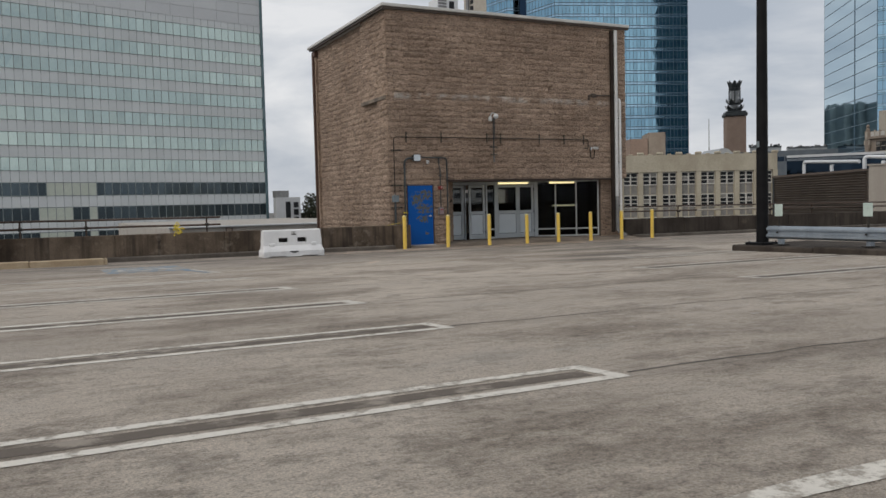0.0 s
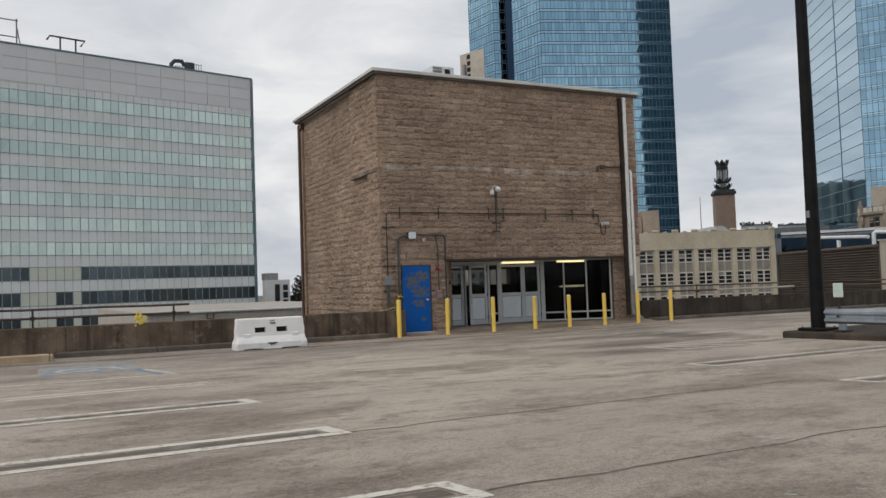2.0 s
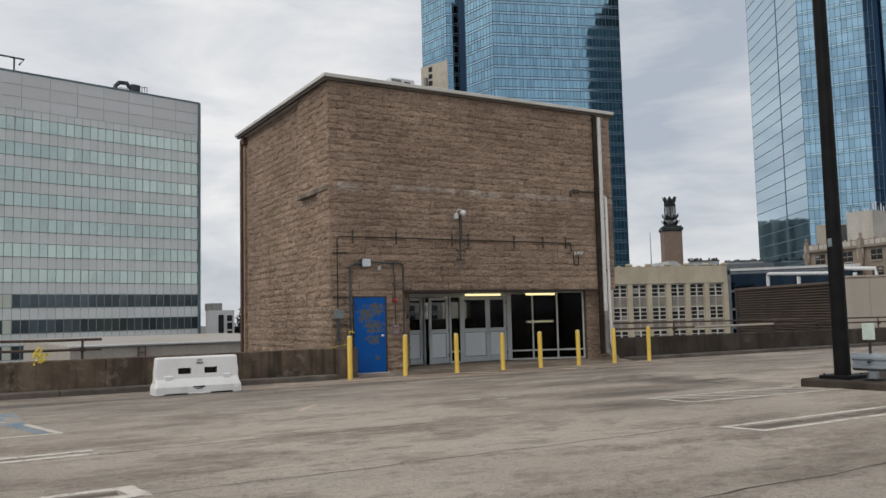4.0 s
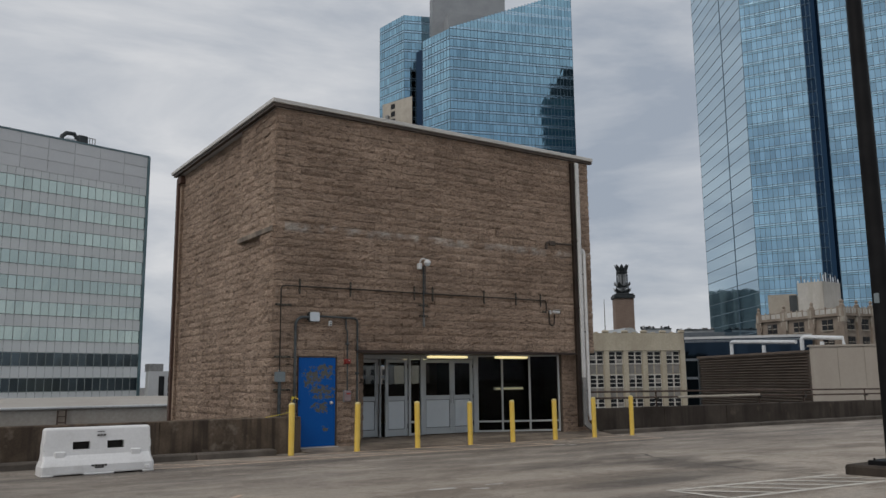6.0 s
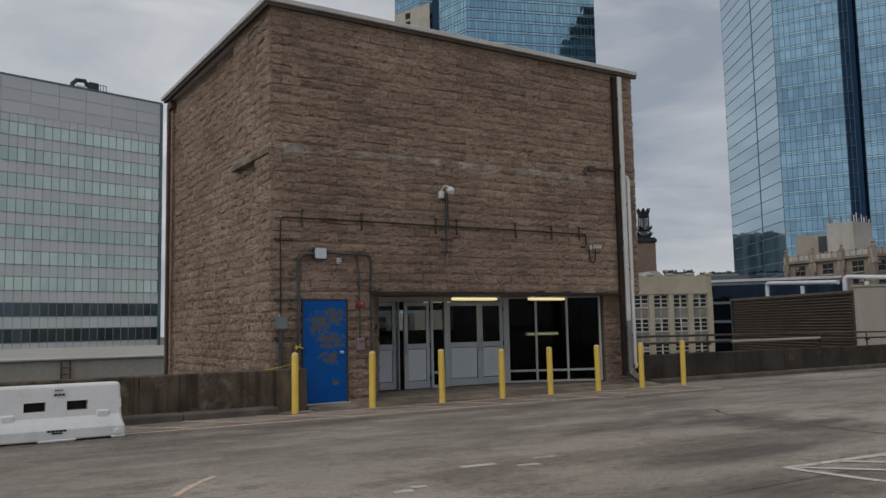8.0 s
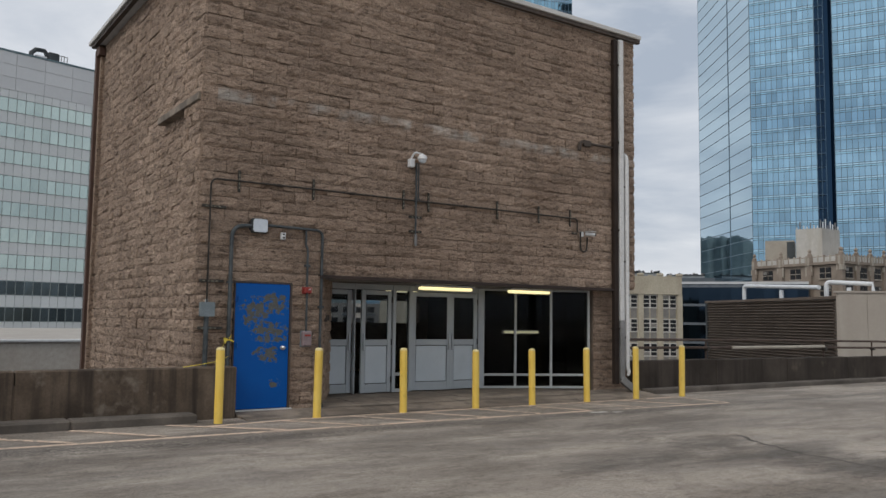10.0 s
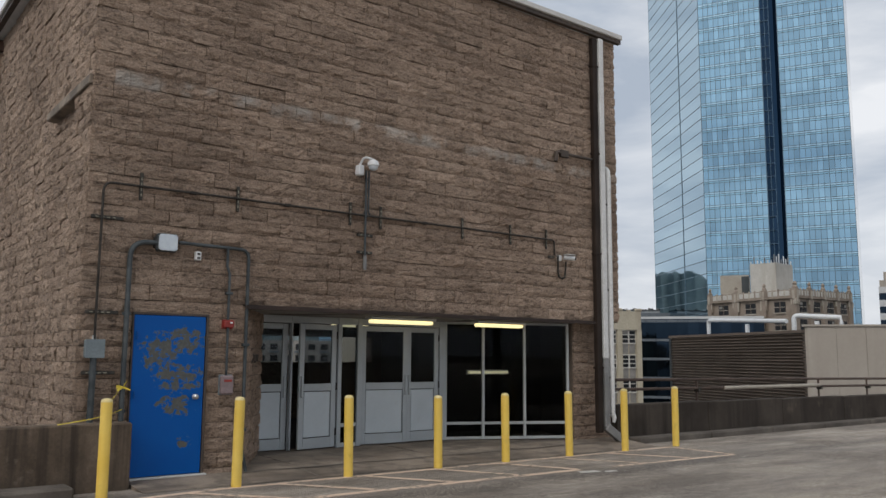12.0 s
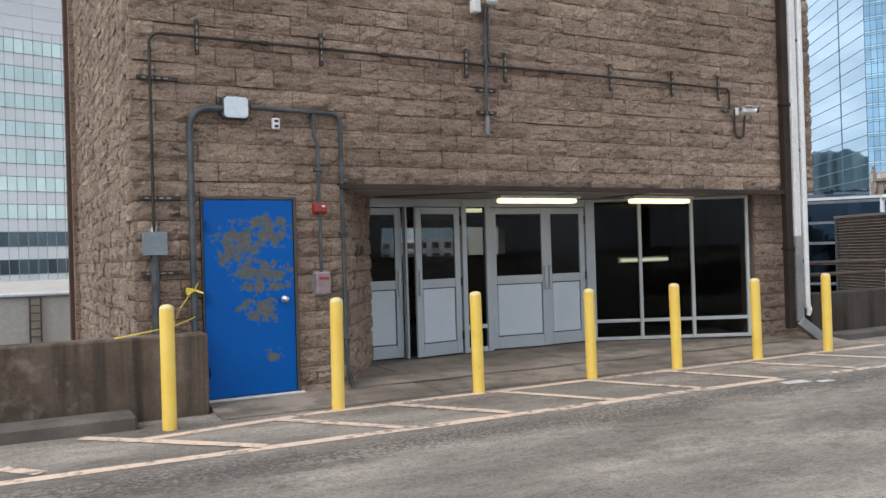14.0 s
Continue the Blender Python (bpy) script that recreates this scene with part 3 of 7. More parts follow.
# ---- mesh helpers ----
class MB:
    """Gathers corners and faces into one mesh."""

    def __init__(self):
        self.v, self.f = [], []

    def box(self, x0, y0, z0, x1, y1, z1, m=None):
        n = len(self.v)
        c = [(x, y, z) for z in (z0, z1) for x, y in ((x0, y0), (x1, y0), (x1, y1), (x0, y1))]
        if m is not None:
            c = [tuple(m @ Vector(p)) for p in c]
        self.v += c
        self.f += [tuple(n + i for i in q) for q in ((3, 2, 1, 0), (4, 5, 6, 7), (0, 1, 5, 4), (1, 2, 6, 5), (2, 3, 7, 6), (3, 0, 4, 7))]
        return self

    def soft(self, x0, y0, z0, x1, y1, z1, c=0.01, m=None):
        """A box with chamfered edges."""
        pts = []
        for sx in (0, 1):
            for sy in (0, 1):
                for sz in (0, 1):
                    p = [(x0, x1)[sx], (y0, y1)[sy], (z0, z1)[sz]]
                    d = [(c, -c)[sx], (c, -c)[sy], (c, -c)[sz]]
                    for a in range(3):
                        q = [p[i] + (d[i] if i != a else 0) for i in range(3)]
                        pts.append(q)
        bm = bmesh.new()
        vs = [bm.verts.new(p) for p in pts]
        bmesh.ops.convex_hull(bm, input=vs)
        bmesh.ops.dissolve_limit(bm, angle_limit=0.02, verts=bm.verts[:], edges=bm.edges[:])
        bm.verts.index_update()
        n = len(self.v)
        self.v += [tuple(m @ v.co) if m is not None else tuple(v.co) for v in bm.verts]
        self.f += [tuple(n + v.index for v in f.verts) for f in bm.faces]
        bm.free()
        return self

    def prism(self, pts, z0, z1):
        n, k = len(self.v), len(pts)
        if sum(a[0] * b[1] - b[0] * a[1] for a, b in zip(pts, pts[1:] + pts[:1])) < 0:
            pts = pts[::-1]
        self.v += [(x, y, z0) for x, y in pts] + [(x, y, z1) for x, y in pts]
        self.f += [tuple(n + k - 1 - i for i in range(k)), tuple(n + k + i for i in range(k))]
        self.f += [(n + i, n + (i + 1) % k, n + k + (i + 1) % k, n + k + i) for i in range(k)]
        return self

    def quad(self, *p):
        n = len(self.v)
        self.v += [tuple(q) for q in p]
        self.f.append(tuple(range(n, n + len(p))))
        return self

    def tube(self, path, r, sides=8, r_end=None):
        """A round bar along a line of points."""
        path = [Vector(p) for p in path]
        n, k = len(self.v), len(path)
        ref = None
        for i, p in enumerate(path):
            d = (path[min(i + 1, k - 1)] - path[max(i - 1, 0)]).normalized()
            if ref is None:
                ref = d.orthogonal().normalized()
            ref = (ref - d * ref.dot(d)).normalized()
            o = d.cross(ref)
            rad = r if r_end is None else r + (r_end - r) * i / (k - 1)
            for j in range(sides):
                a = 2 * math.pi * j / sides
                self.v.append(tuple(p + rad * (math.cos(a) * ref + math.sin(a) * o)))
        for i in range(k - 1):
            for j in range(sides):
                j2 = (j + 1) % sides
                self.f.append((n + i * sides + j, n + i * sides + j2, n + (i + 1) * sides + j2, n + (i + 1) * sides + j))
        self.f.append(tuple(n + sides - 1 - j for j in range(sides)))
        self.f.append(tuple(n + (k - 1) * sides + j for j in range(sides)))
        return self

    def lathe(self, prof, sides=12, cx=0.0, cy=0.0):
        """Turns a profile of (radius, height) about the upright axis."""
        n, k = len(self.v), len(prof)
        for r, z in prof:
            for j in range(sides):
                a = 2 * math.pi * j / sides
                self.v.append((cx + r * math.cos(a), cy + r * math.sin(a), z))
        for i in range(k - 1):
            for j in range(sides):
                j2 = (j + 1) % sides
                self.f.append((n + i * sides + j, n + i * sides + j2, n + (i + 1) * sides + j2, n + (i + 1) * sides + j))
        self.f.append(tuple(n + sides - 1 - j for j in range(sides)))
        self.f.append(tuple(n + (k - 1) * sides + j for j in range(sides)))
        return self

    def mesh(self, name, mat, smooth=False):
        me = bpy.data.meshes.new(name)
        me.from_pydata(self.v, [], self.f)
        me.materials.append(mat)
        if smooth:
            me.polygons.foreach_set("use_smooth", [True] * len(me.polygons))
            me.set_sharp_from_angle(angle=radians(40))
        me.update()
        return me


def part(name, mb, mat, parent, label="", smooth=False, kind=""):
    ob = new(name, mb.mesh(name, mat, smooth))
    ob.parent = parent
    return tagged(ob, label=label, kind=kind)


def thing(name, label, category, at=(0, 0, 0), rz=0.0, group=""):
    ob = new(name)
    ob.matrix_basis = pose(*at, 0, 0, rz)
    return tagged(ob, label, category, group)


def struct(name, mb, mat, label="", smooth=False):
    return tagged(new(name, mb.mesh(name, mat, smooth)), label=label, kind="structure")


def arc(p0, corner, p1, r, steps=5):
    """Points from p0 to p1 with the corner rounded."""
    a, c, b = Vector(p0), Vector(corner), Vector(p1)
    d0, d1 = (a - c).normalized(), (b - c).normalized()
    s, e = c + d0 * r, c + d1 * r
    return [tuple(a)] + [tuple((1 - t) ** 2 * s + 2 * t * (1 - t) * c + t * t * e) for t in (i / steps for i in range(steps + 1))] + [tuple(b)]


def G(x, y):
    """Height of the deck, which falls a little towards the building."""
    return 1.23 - 0.0035 * (x - 4.5) - 0.014 * (y - 11)


WALL_Y = 27.5
BX0, BX1, BY1 = 11.88, 21.98, 35.55
TOP = 9.085
FLOOR_Z = 1.09

# ---- deck and city ground ----
g = MB()
xs, ys = [-45 + 5 * i for i in range(26)], [-45, -20, 0, 6, 12, 18, 24, 26.9, 27.75]
for x0, x1 in zip(xs, xs[1:]):
    for y0, y1 in zip(ys, ys[1:]):
        g.quad(*[(x, y, G(x, y)) for x, y in ((x0, y0), (x1, y0), (x1, y1), (x0, y1))])
floor = struct("floor", g, M_deck, "stained and worn concrete parking deck")
struct("deck_slab", MB().box(-45, -45, -0.6, 80, 27.75, 0.15), M_kerb)
struct("ground", MB().box(-2500, -1500, -17, 2500, 3500, -16), M_city, "grey street level far below the deck")


LINE_RND = random.Random(21)


def strip(mb, x0, y0, x1, y1, w, lift=0.004):
    """A flat painted line from one deck point to another."""
    d = Vector((x1 - x0, y1 - y0)).normalized()
    length = math.hypot(x1 - x0, y1 - y0)
    k = max(1, int(length / 0.3))
    rough = [(LINE_RND.uniform(-0.05, 0.05) * w, LINE_RND.uniform(-0.05, 0.05) * w) for _ in range(k + 1)]
    for i in range(k):
        a = (x0 + (x1 - x0) * i / k, y0 + (y1 - y0) * i / k)
        b = (x0 + (x1 - x0) * (i + 1) / k, y0 + (y1 - y0) * (i + 1) / k)
        (ra, sa), (rb, sb_) = rough[i], rough[i + 1]
        q, h = Vector((-d.y, d.x)), w / 2
        corners = (a[0] - q.x * (h + ra), a[1] - q.y * (h + ra)), (b[0] - q.x * (h + rb), b[1] - q.y * (h + rb)), (b[0] + q.x * (h + sb_), b[1] + q.y * (h + sb_)), (a[0] + q.x * (h + sa), a[1] + q.y * (h + sa))
        mb.quad(*[(x, y, G(x, y) + lift) for x, y in corners])


def painted(parent, name, mat, x0, y0, x1, y1, w, lift=0.004):
    mb = MB()
    strip(mb, x0, y0, x1, y1, w, lift)
    return part(name, mb, mat, parent)


def stall_mark(x_tip, y0, x_far, mat=M_white_line, gap=0.40, w=0.10, skew=0.05, closed=True, lean=0.0):
    """A long hairpin of two painted lines that parts two stalls."""
    t = thing("stall_line", "worn white double stall line on concrete deck", "road marking", group="stall lines")
    s = 1 if x_far < x_tip else -1
    drop = lean * abs(x_tip - x_far)
    painted(t, "line", mat, x_far, y0 + w / 2 - drop, x_tip, y0 + w / 2, w)
    painted(t, "line", mat, x_far, y0 + gap + w / 2 - drop, x_tip - s * skew, y0 + gap + w / 2, w)
    if closed:
        painted(t, "end_line", mat, x_tip - s * w * 0.6, y0 + w + 0.001, x_tip - s * (w * 0.6 + skew), y0 + gap - 0.001, w * 1.15)
        mid = y0 + w + (gap - w) * 0.5
        painted(t, "grime_strip", M_grime, x_far, mid - drop, x_tip - s * (skew + w * 1.3), mid, (gap - w) * 0.55, 0.0025)
    return t


for y0, tip in ((5.72, 4.44), (8.46, 4.57), (11.12, 4.70), (13.92, 4.63)):
    stall_mark(tip, y0, -9.0, M_fresh_line if y0 > 10 else M_white_line, w=0.135 if y0 > 10 else 0.10, lean=0.02)
stall_mark(4.64, 16.7, -9.0, M_fresh_line, gap=0.3, w=0.14, closed=False, lean=0.03)
stall_mark(11.1, 13.2, 16.6, gap=0.52, skew=-0.08)
stall_mark(10.76, 10.36, 16.6, gap=0.42, skew=-0.08)
stall_mark(10.4, 7.5, 16.6, gap=0.42, skew=-0.08)
near_line = thing("stall_line", "single worn white line on concrete deck", "road marking", group="stall lines")
painted(near_line, "line", M_white_line, 3.0, 3.70, 9.5, 3.68, 0.15)
# hatched corner before the kerb island
hatch = thing("hatched_marking", "white hatched no-parking marking on the deck", "road marking")
painted(hatch, "edge_line", M_fresh_line, 13.12, 17.13, 16.5, 16.85, 0.1)
painted(hatch, "edge_line", M_fresh_line, 13.10, 16.14, 16.5, 15.92, 0.1)
painted(hatch, "end_line", M_fresh_line, 13.13, 17.08, 13.11, 16.19, 0.1, 0.006)
for x in (13.2, 13.85, 14.5, 15.15, 15.8):
    painted(hatch, "stripe", M_fresh_line, x, 17.1 - (x - 13.12) * 0.083, x + 0.8, 16.11 - (x - 12.3) * 0.065, 0.1, 0.007)
# accessible bay
bay = thing("accessible_bay_marking", "faded blue accessible parking square on deck", "road marking")
painted(bay, "square", M_blue_worn, 2.35, 21.95, 4.15, 21.95, 2.3, 0.003)
sym = MB()
strip(sym, 2.75, 22.1, 3.75, 22.1, 0.12, 0.008)
strip(sym, 2.9, 21.55, 3.4, 21.7, 0.12, 0.008)
strip(sym, 3.6, 22.1, 3.85, 21.35, 0.12, 0.008)
prev = None
for i in range(13):
    a = radians(100 + i * 19)
    q = (3.05 + 0.38 * math.cos(a), 21.7 + 0.38 * math.sin(a))
    if prev:
        strip(sym, *prev, *q, 0.11, 0.009)
    prev = q
part("symbol", sym, M_old_line, bay, "worn white wheelchair symbol")
blue_line = thing("stall_line", "faded white and blue line round accessible bay", "road marking", group="stall lines")
painted(blue_line, "line", M_fresh_line, -9.0, 18.7, 4.5, 19.2, 0.13)
painted(blue_line, "end_line", M_old_line, 4.44, 19.25, 4.15, 20.8, 0.11, 0.006)
painted(blue_line, "blue_line", M_blue_line, 4.26, 19.35, 3.98, 20.9, 0.16, 0.003)
# tan hatching before the doors
tan = thing("hatched_marking", "faded tan hatched keep-clear marking before the doors", "road marking")
painted(tan, "edge_line", M_tan_line, 11.7, 26.25, 13.3, 26.52, 0.13)
painted(tan, "edge_line", M_tan_line, 13.3, 26.52, 22.3, 26.52, 0.13)
painted(tan, "edge_line", M_tan_line, 8.4, 25.32, 12.2, 25.28, 0.14)
painted(tan, "edge_line", M_tan_line, 12.2, 25.28, 18.3, 25.18, 0.15)
painted(tan, "edge_line", M_tan_line, 19.0, 25.15, 22.0, 25.02, 0.13)
painted(tan, "end_line", M_tan_line, 22.2, 26.42, 22.02, 25.08, 0.12, 0.006)
for (xa, ya), (xb, yb) in (((8.9, 26.4), (9.75, 25.42)), ((9.97, 26.7), (10.9, 25.45)), ((11.26, 26.66), (12.5, 25.34)), ((12.92, 26.43), (13.72, 25.32)), ((14.15, 26.46), (14.84, 25.32)), ((15.43, 26.45), (16.0, 25.28)), ((16.67, 26.46), (17.16, 25.27)), ((17.86, 26.45), (18.3, 25.24)), ((19.15, 26.45), (19.66, 25.22)), ((20.4, 26.45), (20.92, 25.16))):
    painted(tan, "stripe", M_tan_line, xa, ya, xb, yb, 0.13, 0.007)
# a stray curved stroke of old paint
stray = thing("paint_stroke", "short curved stroke of worn tan paint", "road marking")
bow = [(8.0 + 0.62 * f, 19.6 + 1.1 * f - 0.25 * f * f) for f in (0, 0.25, 0.5, 0.75, 1.0)]
for (xa, ya), (xb, yb) in zip(bow, bow[1:]):
    painted(stray, "stroke", M_tan_line, xa, ya, xb, yb, 0.07)
# filled joints and cracks across the aisle
random.seed(5)
for y0, xa, xb in ((5.84, 4.5, 15.5), (8.60, 4.6, 16.0), (11.2, 4.7, 10.4), (13.95, 4.6, 10.8), (16.65, 4.6, 12.9), (3.0, 4.5, 15.0)):
    mb = MB()
    x, y = xa, y0
    while x < xb:
        nx, ny = x + random.uniform(0.25, 0.6), y0 + random.uniform(-0.05, 0.05)
        strip(mb, x, y, nx, ny, random.uniform(0.012, 0.035), 0.003)
        x, y = nx, ny
    struct("floor_joint", mb, M_seal)
# a tar-filled crack runs out from the kerb island, with broken side cracks
tar = MB()
path = [(17.6, 21.7), (17.1, 21.0), (16.72, 20.2), (16.5, 19.2), (16.32, 18.1), (16.4, 17.0)]
for (xa, ya), (xb, yb) in zip(path, path[1:]):
    for i in range(6):
        p, q = i / 6, (i + 1) / 6
        wob = lambda f: 0.04 * math.sin(f * 9 + xa)
        strip(tar, xa + (xb - xa) * p + wob(p), ya + (yb - ya) * p, xa + (xb - xa) * q + wob(q), ya + (yb - ya) * q, random.uniform(0.03, 0.09), 0.0035)
struct("floor_crack", tar, M_seal, "tar-filled crack across the deck")
# stains where paint was ground off, and dropped paint flecks
flecks = MB()
for i in range(30):
    x, y = random.uniform(5.5, 9.5), random.uniform(7.0, 23.5)
    strip(flecks, x, y, x + random.uniform(0.03, 0.12), y + random.uniform(-0.05, 0.05), random.uniform(0.01, 0.03), 0.003)
for i in range(26):
    x, y = 6.9 + i * 0.11 + random.uniform(-0.05, 0.05), 8.9 - i * 0.083 + random.uniform(-0.05, 0.05)
    strip(flecks, x, y, x + random.uniform(0.04, 0.14), y + random.uniform(-0.05, 0.02), random.uniform(0.012, 0.035), 0.004)
for x, y, ln_, w in ((9.58, 18.5, 0.18, 0.14), (9.8, 18.6, 0.16, 0.10), (10.8, 19.25, 0.4, 0.13), (11.3, 18.95, 0.25, 0.12), (11.75, 19.25, 0.3, 0.10), (18.05, 24.95, 0.34, 0.16), (18.42, 24.8, 0.2, 0.12)):
    strip(flecks, x, y, x + ln_, y - 0.04, w, 0.0045)
tagged(new("paint_flecks", flecks.mesh("paint_flecks", M_old_line)), "scattered pale paint flecks on the deck", "paint flecks", kind="stuff")

# ---- parapets, kerbs and rails ----
def parapet(name, x0, x1, y0, y1, ztop0, ztop1, label, mat=M_conc):
    """A cast wall in bays with fine gaps between them."""
    wall = struct(name, MB().box(x0, y0 + 0.015, 0.2, x1 - 0.012, y1 - 0.015, min(ztop0, ztop1) - 0.2), mat, label)
    k = max(1, round((x1 - x0) / 3.0))
    for i in range(k):
        a, b = x0 + (x1 - x0) * i / k, x0 + (x1 - x0) * (i + 1) / k - 0.012
        za, zb = ztop0 + (ztop1 - ztop0) * i / k, ztop0 + (ztop1 - ztop0) * (i + 1) / k
        part("wall_bay", MB().soft(a, y0, 0.205, b, y1, (za + zb) / 2, 0.02), mat, wall)
    return wall


parapet("wall_parapet_left", -0.1, 12.48, 27.15, 27.42, 1.78, 1.78, "streaked dark concrete parapet wall")
parapet("wall_parapet_far_left", -45, -5.2, 27.15, 27.42, 1.85, 1.8, "streaked dark concrete parapet wall")
parapet("wall_parapet_right", 22.02, 80, 27.6, 27.86, 1.69, 1.40, "dark brown concrete parapet wall, shade in its colour", M_conc_dark)
struct("wall_parapet_back", MB().box(-45, -45, 0.2, 80, -44.7, 2.6), M_conc)
struct("wall_parapet_west", MB().box(-45.3, -45, 0.2, -45, 27.4, 2.6), M_conc)
struct("wall_parapet_east", MB().box(80, -45, -0.2, 80.3, 27.8, 1.4), M_conc)


def kerb_run(name, x0, x1, y0, y1, h, mat, label, step=2.4):
    run = struct(name, MB().box(x0 + 0.02, y0 + 0.03, 0.3, x1 - 0.03, y1 - 0.03, G(x1, y0) + h - 0.06), mat, label)
    x = x0
    while x < x1 - 0.05:
        e = min(x + step, x1)
        z = G((x + e) / 2, y0)
        part("kerb_stone", MB().soft(x, y0, z - 0.15, e - 0.01, y1, z + h, 0.025), mat, run)
        x = e
    return run


kerb_run("kerb_left", 2.8, 11.75, 26.76, 27.14, 0.13, M_kerb, "dark worn concrete kerb at the parapet")
kerb_run("kerb_right", 22.3, 60, 27.28, 27.59, 0.12, M_kerb, "worn concrete kerb at the parapet")
kerb_run("kerb_cream", -12, 2.72, 25.55, 25.85, 0.17, M_cream_kerb, "chipped cream painted kerb on the deck", 1.83)


def rail(name, x0, x1, y, z, z_end, posts, zs=(0.0, -0.22), pale=None, label=""):
    """Round handrail pipes carried on short posts over a parapet."""
    t = thing(name, label, "railing")
    for dz in zs:
        mb = MB().tube([(x0 + (x1 - x0) * i / 6, y, z + dz + (z_end - z) * i / 6 + 0.006 * math.sin(i * 2.1)) for i in range(7)], 0.03)
        part("pipe", mb, M_rust, t, smooth=True)
    for px in posts:
        zz = z + (z_end - z) * (px - x0) / (x1 - x0)
        part("post", MB().tube([(px, y + 0.055, zz - 0.62), (px, y + 0.055, zz + 0.03)], 0.026), M_rust, t, smooth=True)
        part("clamp", MB().soft(px - 0.05, y - 0.04, zz - 0.27, px + 0.05, y + 0.09, zz - 0.17, 0.01), M_strut, t)
    if pale:
        part("sleeve", MB().tube([(pale[0], y - 0.02, pale[2]), (pale[1], y - 0.02, pale[3])], 0.042, 10), M_stone_pale, t, "cream plastic pipe sleeve", True)
    return t


rail("railing", -0.05, 6.1, 27.28, 2.24, 2.22, (0.6, 2.3, 5.7), label="rusty two-pipe railing on the concrete parapet")
rail("railing", 22.05, 60, 27.72, 2.17, 1.88, (24.9, 30.2, 32.85, 37.0, 42.0, 48.0, 54.0), zs=(0.0, -0.19), pale=(25.85, 30.1, 1.95, 1.95), label="rusty two-pipe railing with a cream pipe sleeve")

# ---- kerb island with guard rail ----
isl = MB()
y = 16.78
while y > -10:
    isl.soft(16.62, y - 2.38, G(16.7, y) - 0.12, 19.4, y, G(16.7, y) + 0.15, 0.03)
    y -= 2.4
struct("kerb_island", isl, M_conc_dark, "dark concrete kerb island under the guard rail")


def w_beam(t, x, y0, y1, z):
    """The folded steel rail."""
    prof = [(0.0, 0.0), (-0.035, 0.02), (-0.075, 0.05), (-0.075, 0.09), (-0.02, 0.13), (-0.02, 0.17), (-0.075, 0.21), (-0.075, 0.25), (-0.035, 0.285), (0.0, 0.305)]
    mb = MB()
    n = len(prof)
    for yy in (y0, y1):
        mb.v += [(x + px, yy, z + pz) for px, pz in prof] + [(x + px + 0.006, yy, z + pz) for px, pz in prof]
    for i in range(n - 1):
        mb.f += [(i, i + 1, 2 * n + i + 1, 2 * n + i), (n + i + 1, n + i, 3 * n + i, 3 * n + i + 1)]
    for a in (0, n - 1):
        mb.f.append((a, n + a, 3 * n + a, 2 * n + a))
    part("w_beam", mb, M_galv, t, smooth=True)


guard = thing("guard_rail", "galvanised steel guard rail on short posts", "guard rail")
RX = 16.98
gz = G(RX, 14) + 0.08
w_beam(guard, RX - 0.04, -8.0, 15.9, gz + 0.20)
post_y = [15.58, 13.23, 10.88, 8.53, 6.18, 3.83, 1.48, -0.87]
for yy in post_y:
    p = part("post", MB().soft(RX - 0.03, yy - 0.06, G(RX, yy) + 0.14, RX + 0.09, yy + 0.06, gz + 0.50, 0.008), M_galv, guard)
    part("base_plate", MB().soft(RX - 0.1, yy - 0.13, G(RX, yy) + 0.15, RX + 0.16, yy + 0.13, G(RX, yy) + 0.175, 0.004), M_strut, p)
    part("bolt", MB().tube([(RX - 0.13, yy, gz + 0.355), (RX - 0.09, yy, gz + 0.355)], 0.022, 6), M_strut, p)
for yy in post_y:
    s = thing("small_sign", "small blank pale green sign on the rail post", "sign", group="rail signs")
    part("plate", MB().soft(RX - 0.065, yy - 0.115, gz + 0.74, RX - 0.05, yy + 0.115, gz + 1.03, 0.006), M_sign, s)
    part("bracket", MB().soft(RX - 0.048, yy - 0.025, gz + 0.45, RX - 0.032, yy + 0.025, gz + 0.98, 0.004), M_strut, s)

pole = thing("lamp_pole", "tall black steel lamp pole on base plate", "lamp pole")
PX, PY = 17.11, 16.24
pz = G(PX, PY) + 0.13
part("shaft", MB().tube([(PX, PY, pz + 0.05), (PX, PY, 12.5)], 0.145, 12, 0.1), M_black, pole, smooth=True)
part("base_plate", MB().soft(PX - 0.3, PY - 0.28, pz, PX + 0.3, PY + 0.28, pz + 0.08, 0.012), M_black, pole)
for dx in (-0.23, 0.23):
    for dy in (-0.21, 0.21):
        part("bolt", MB().tube([(PX + dx, PY + dy, pz + 0.07), (PX + dx, PY + dy, pz + 0.11)], 0.016, 6), M_black, pole)
part("hand_hole_cover", MB().soft(PX - 0.148, PY - 0.04, 3.65, PX - 0.131, PY + 0.04, 3.8, 0.004), M_grey_box, pole)

# ---- block building: walls ----
wall_front = MB()
wall_front.box(BX0 + 0.01, WALL_Y, 0.6, 12.5, 27.8, 3.3).box(13.5, WALL_Y, 0.6, 14.06, 27.8, 3.3)
wall_front.box(12.5, WALL_Y, 3.14, 13.5, 27.8, 3.3)
wall_front.box(BX0 + 0.01, WALL_Y, 3.3, BX1 - 0.01, 27.8, TOP)
wall_front.box(20.9, 27.75, 0.6, BX1 - 0.01, 28.0, 3.29)
wall_front = struct("wall_front", wall_front, M_mortar, "tan split-face block front wall")
jamb = MB()
jamb.prism([(14.06, 27.5), (14.95, 28.9), (14.75, 29.02), (13.8, 27.6)], 0.6, 3.28)
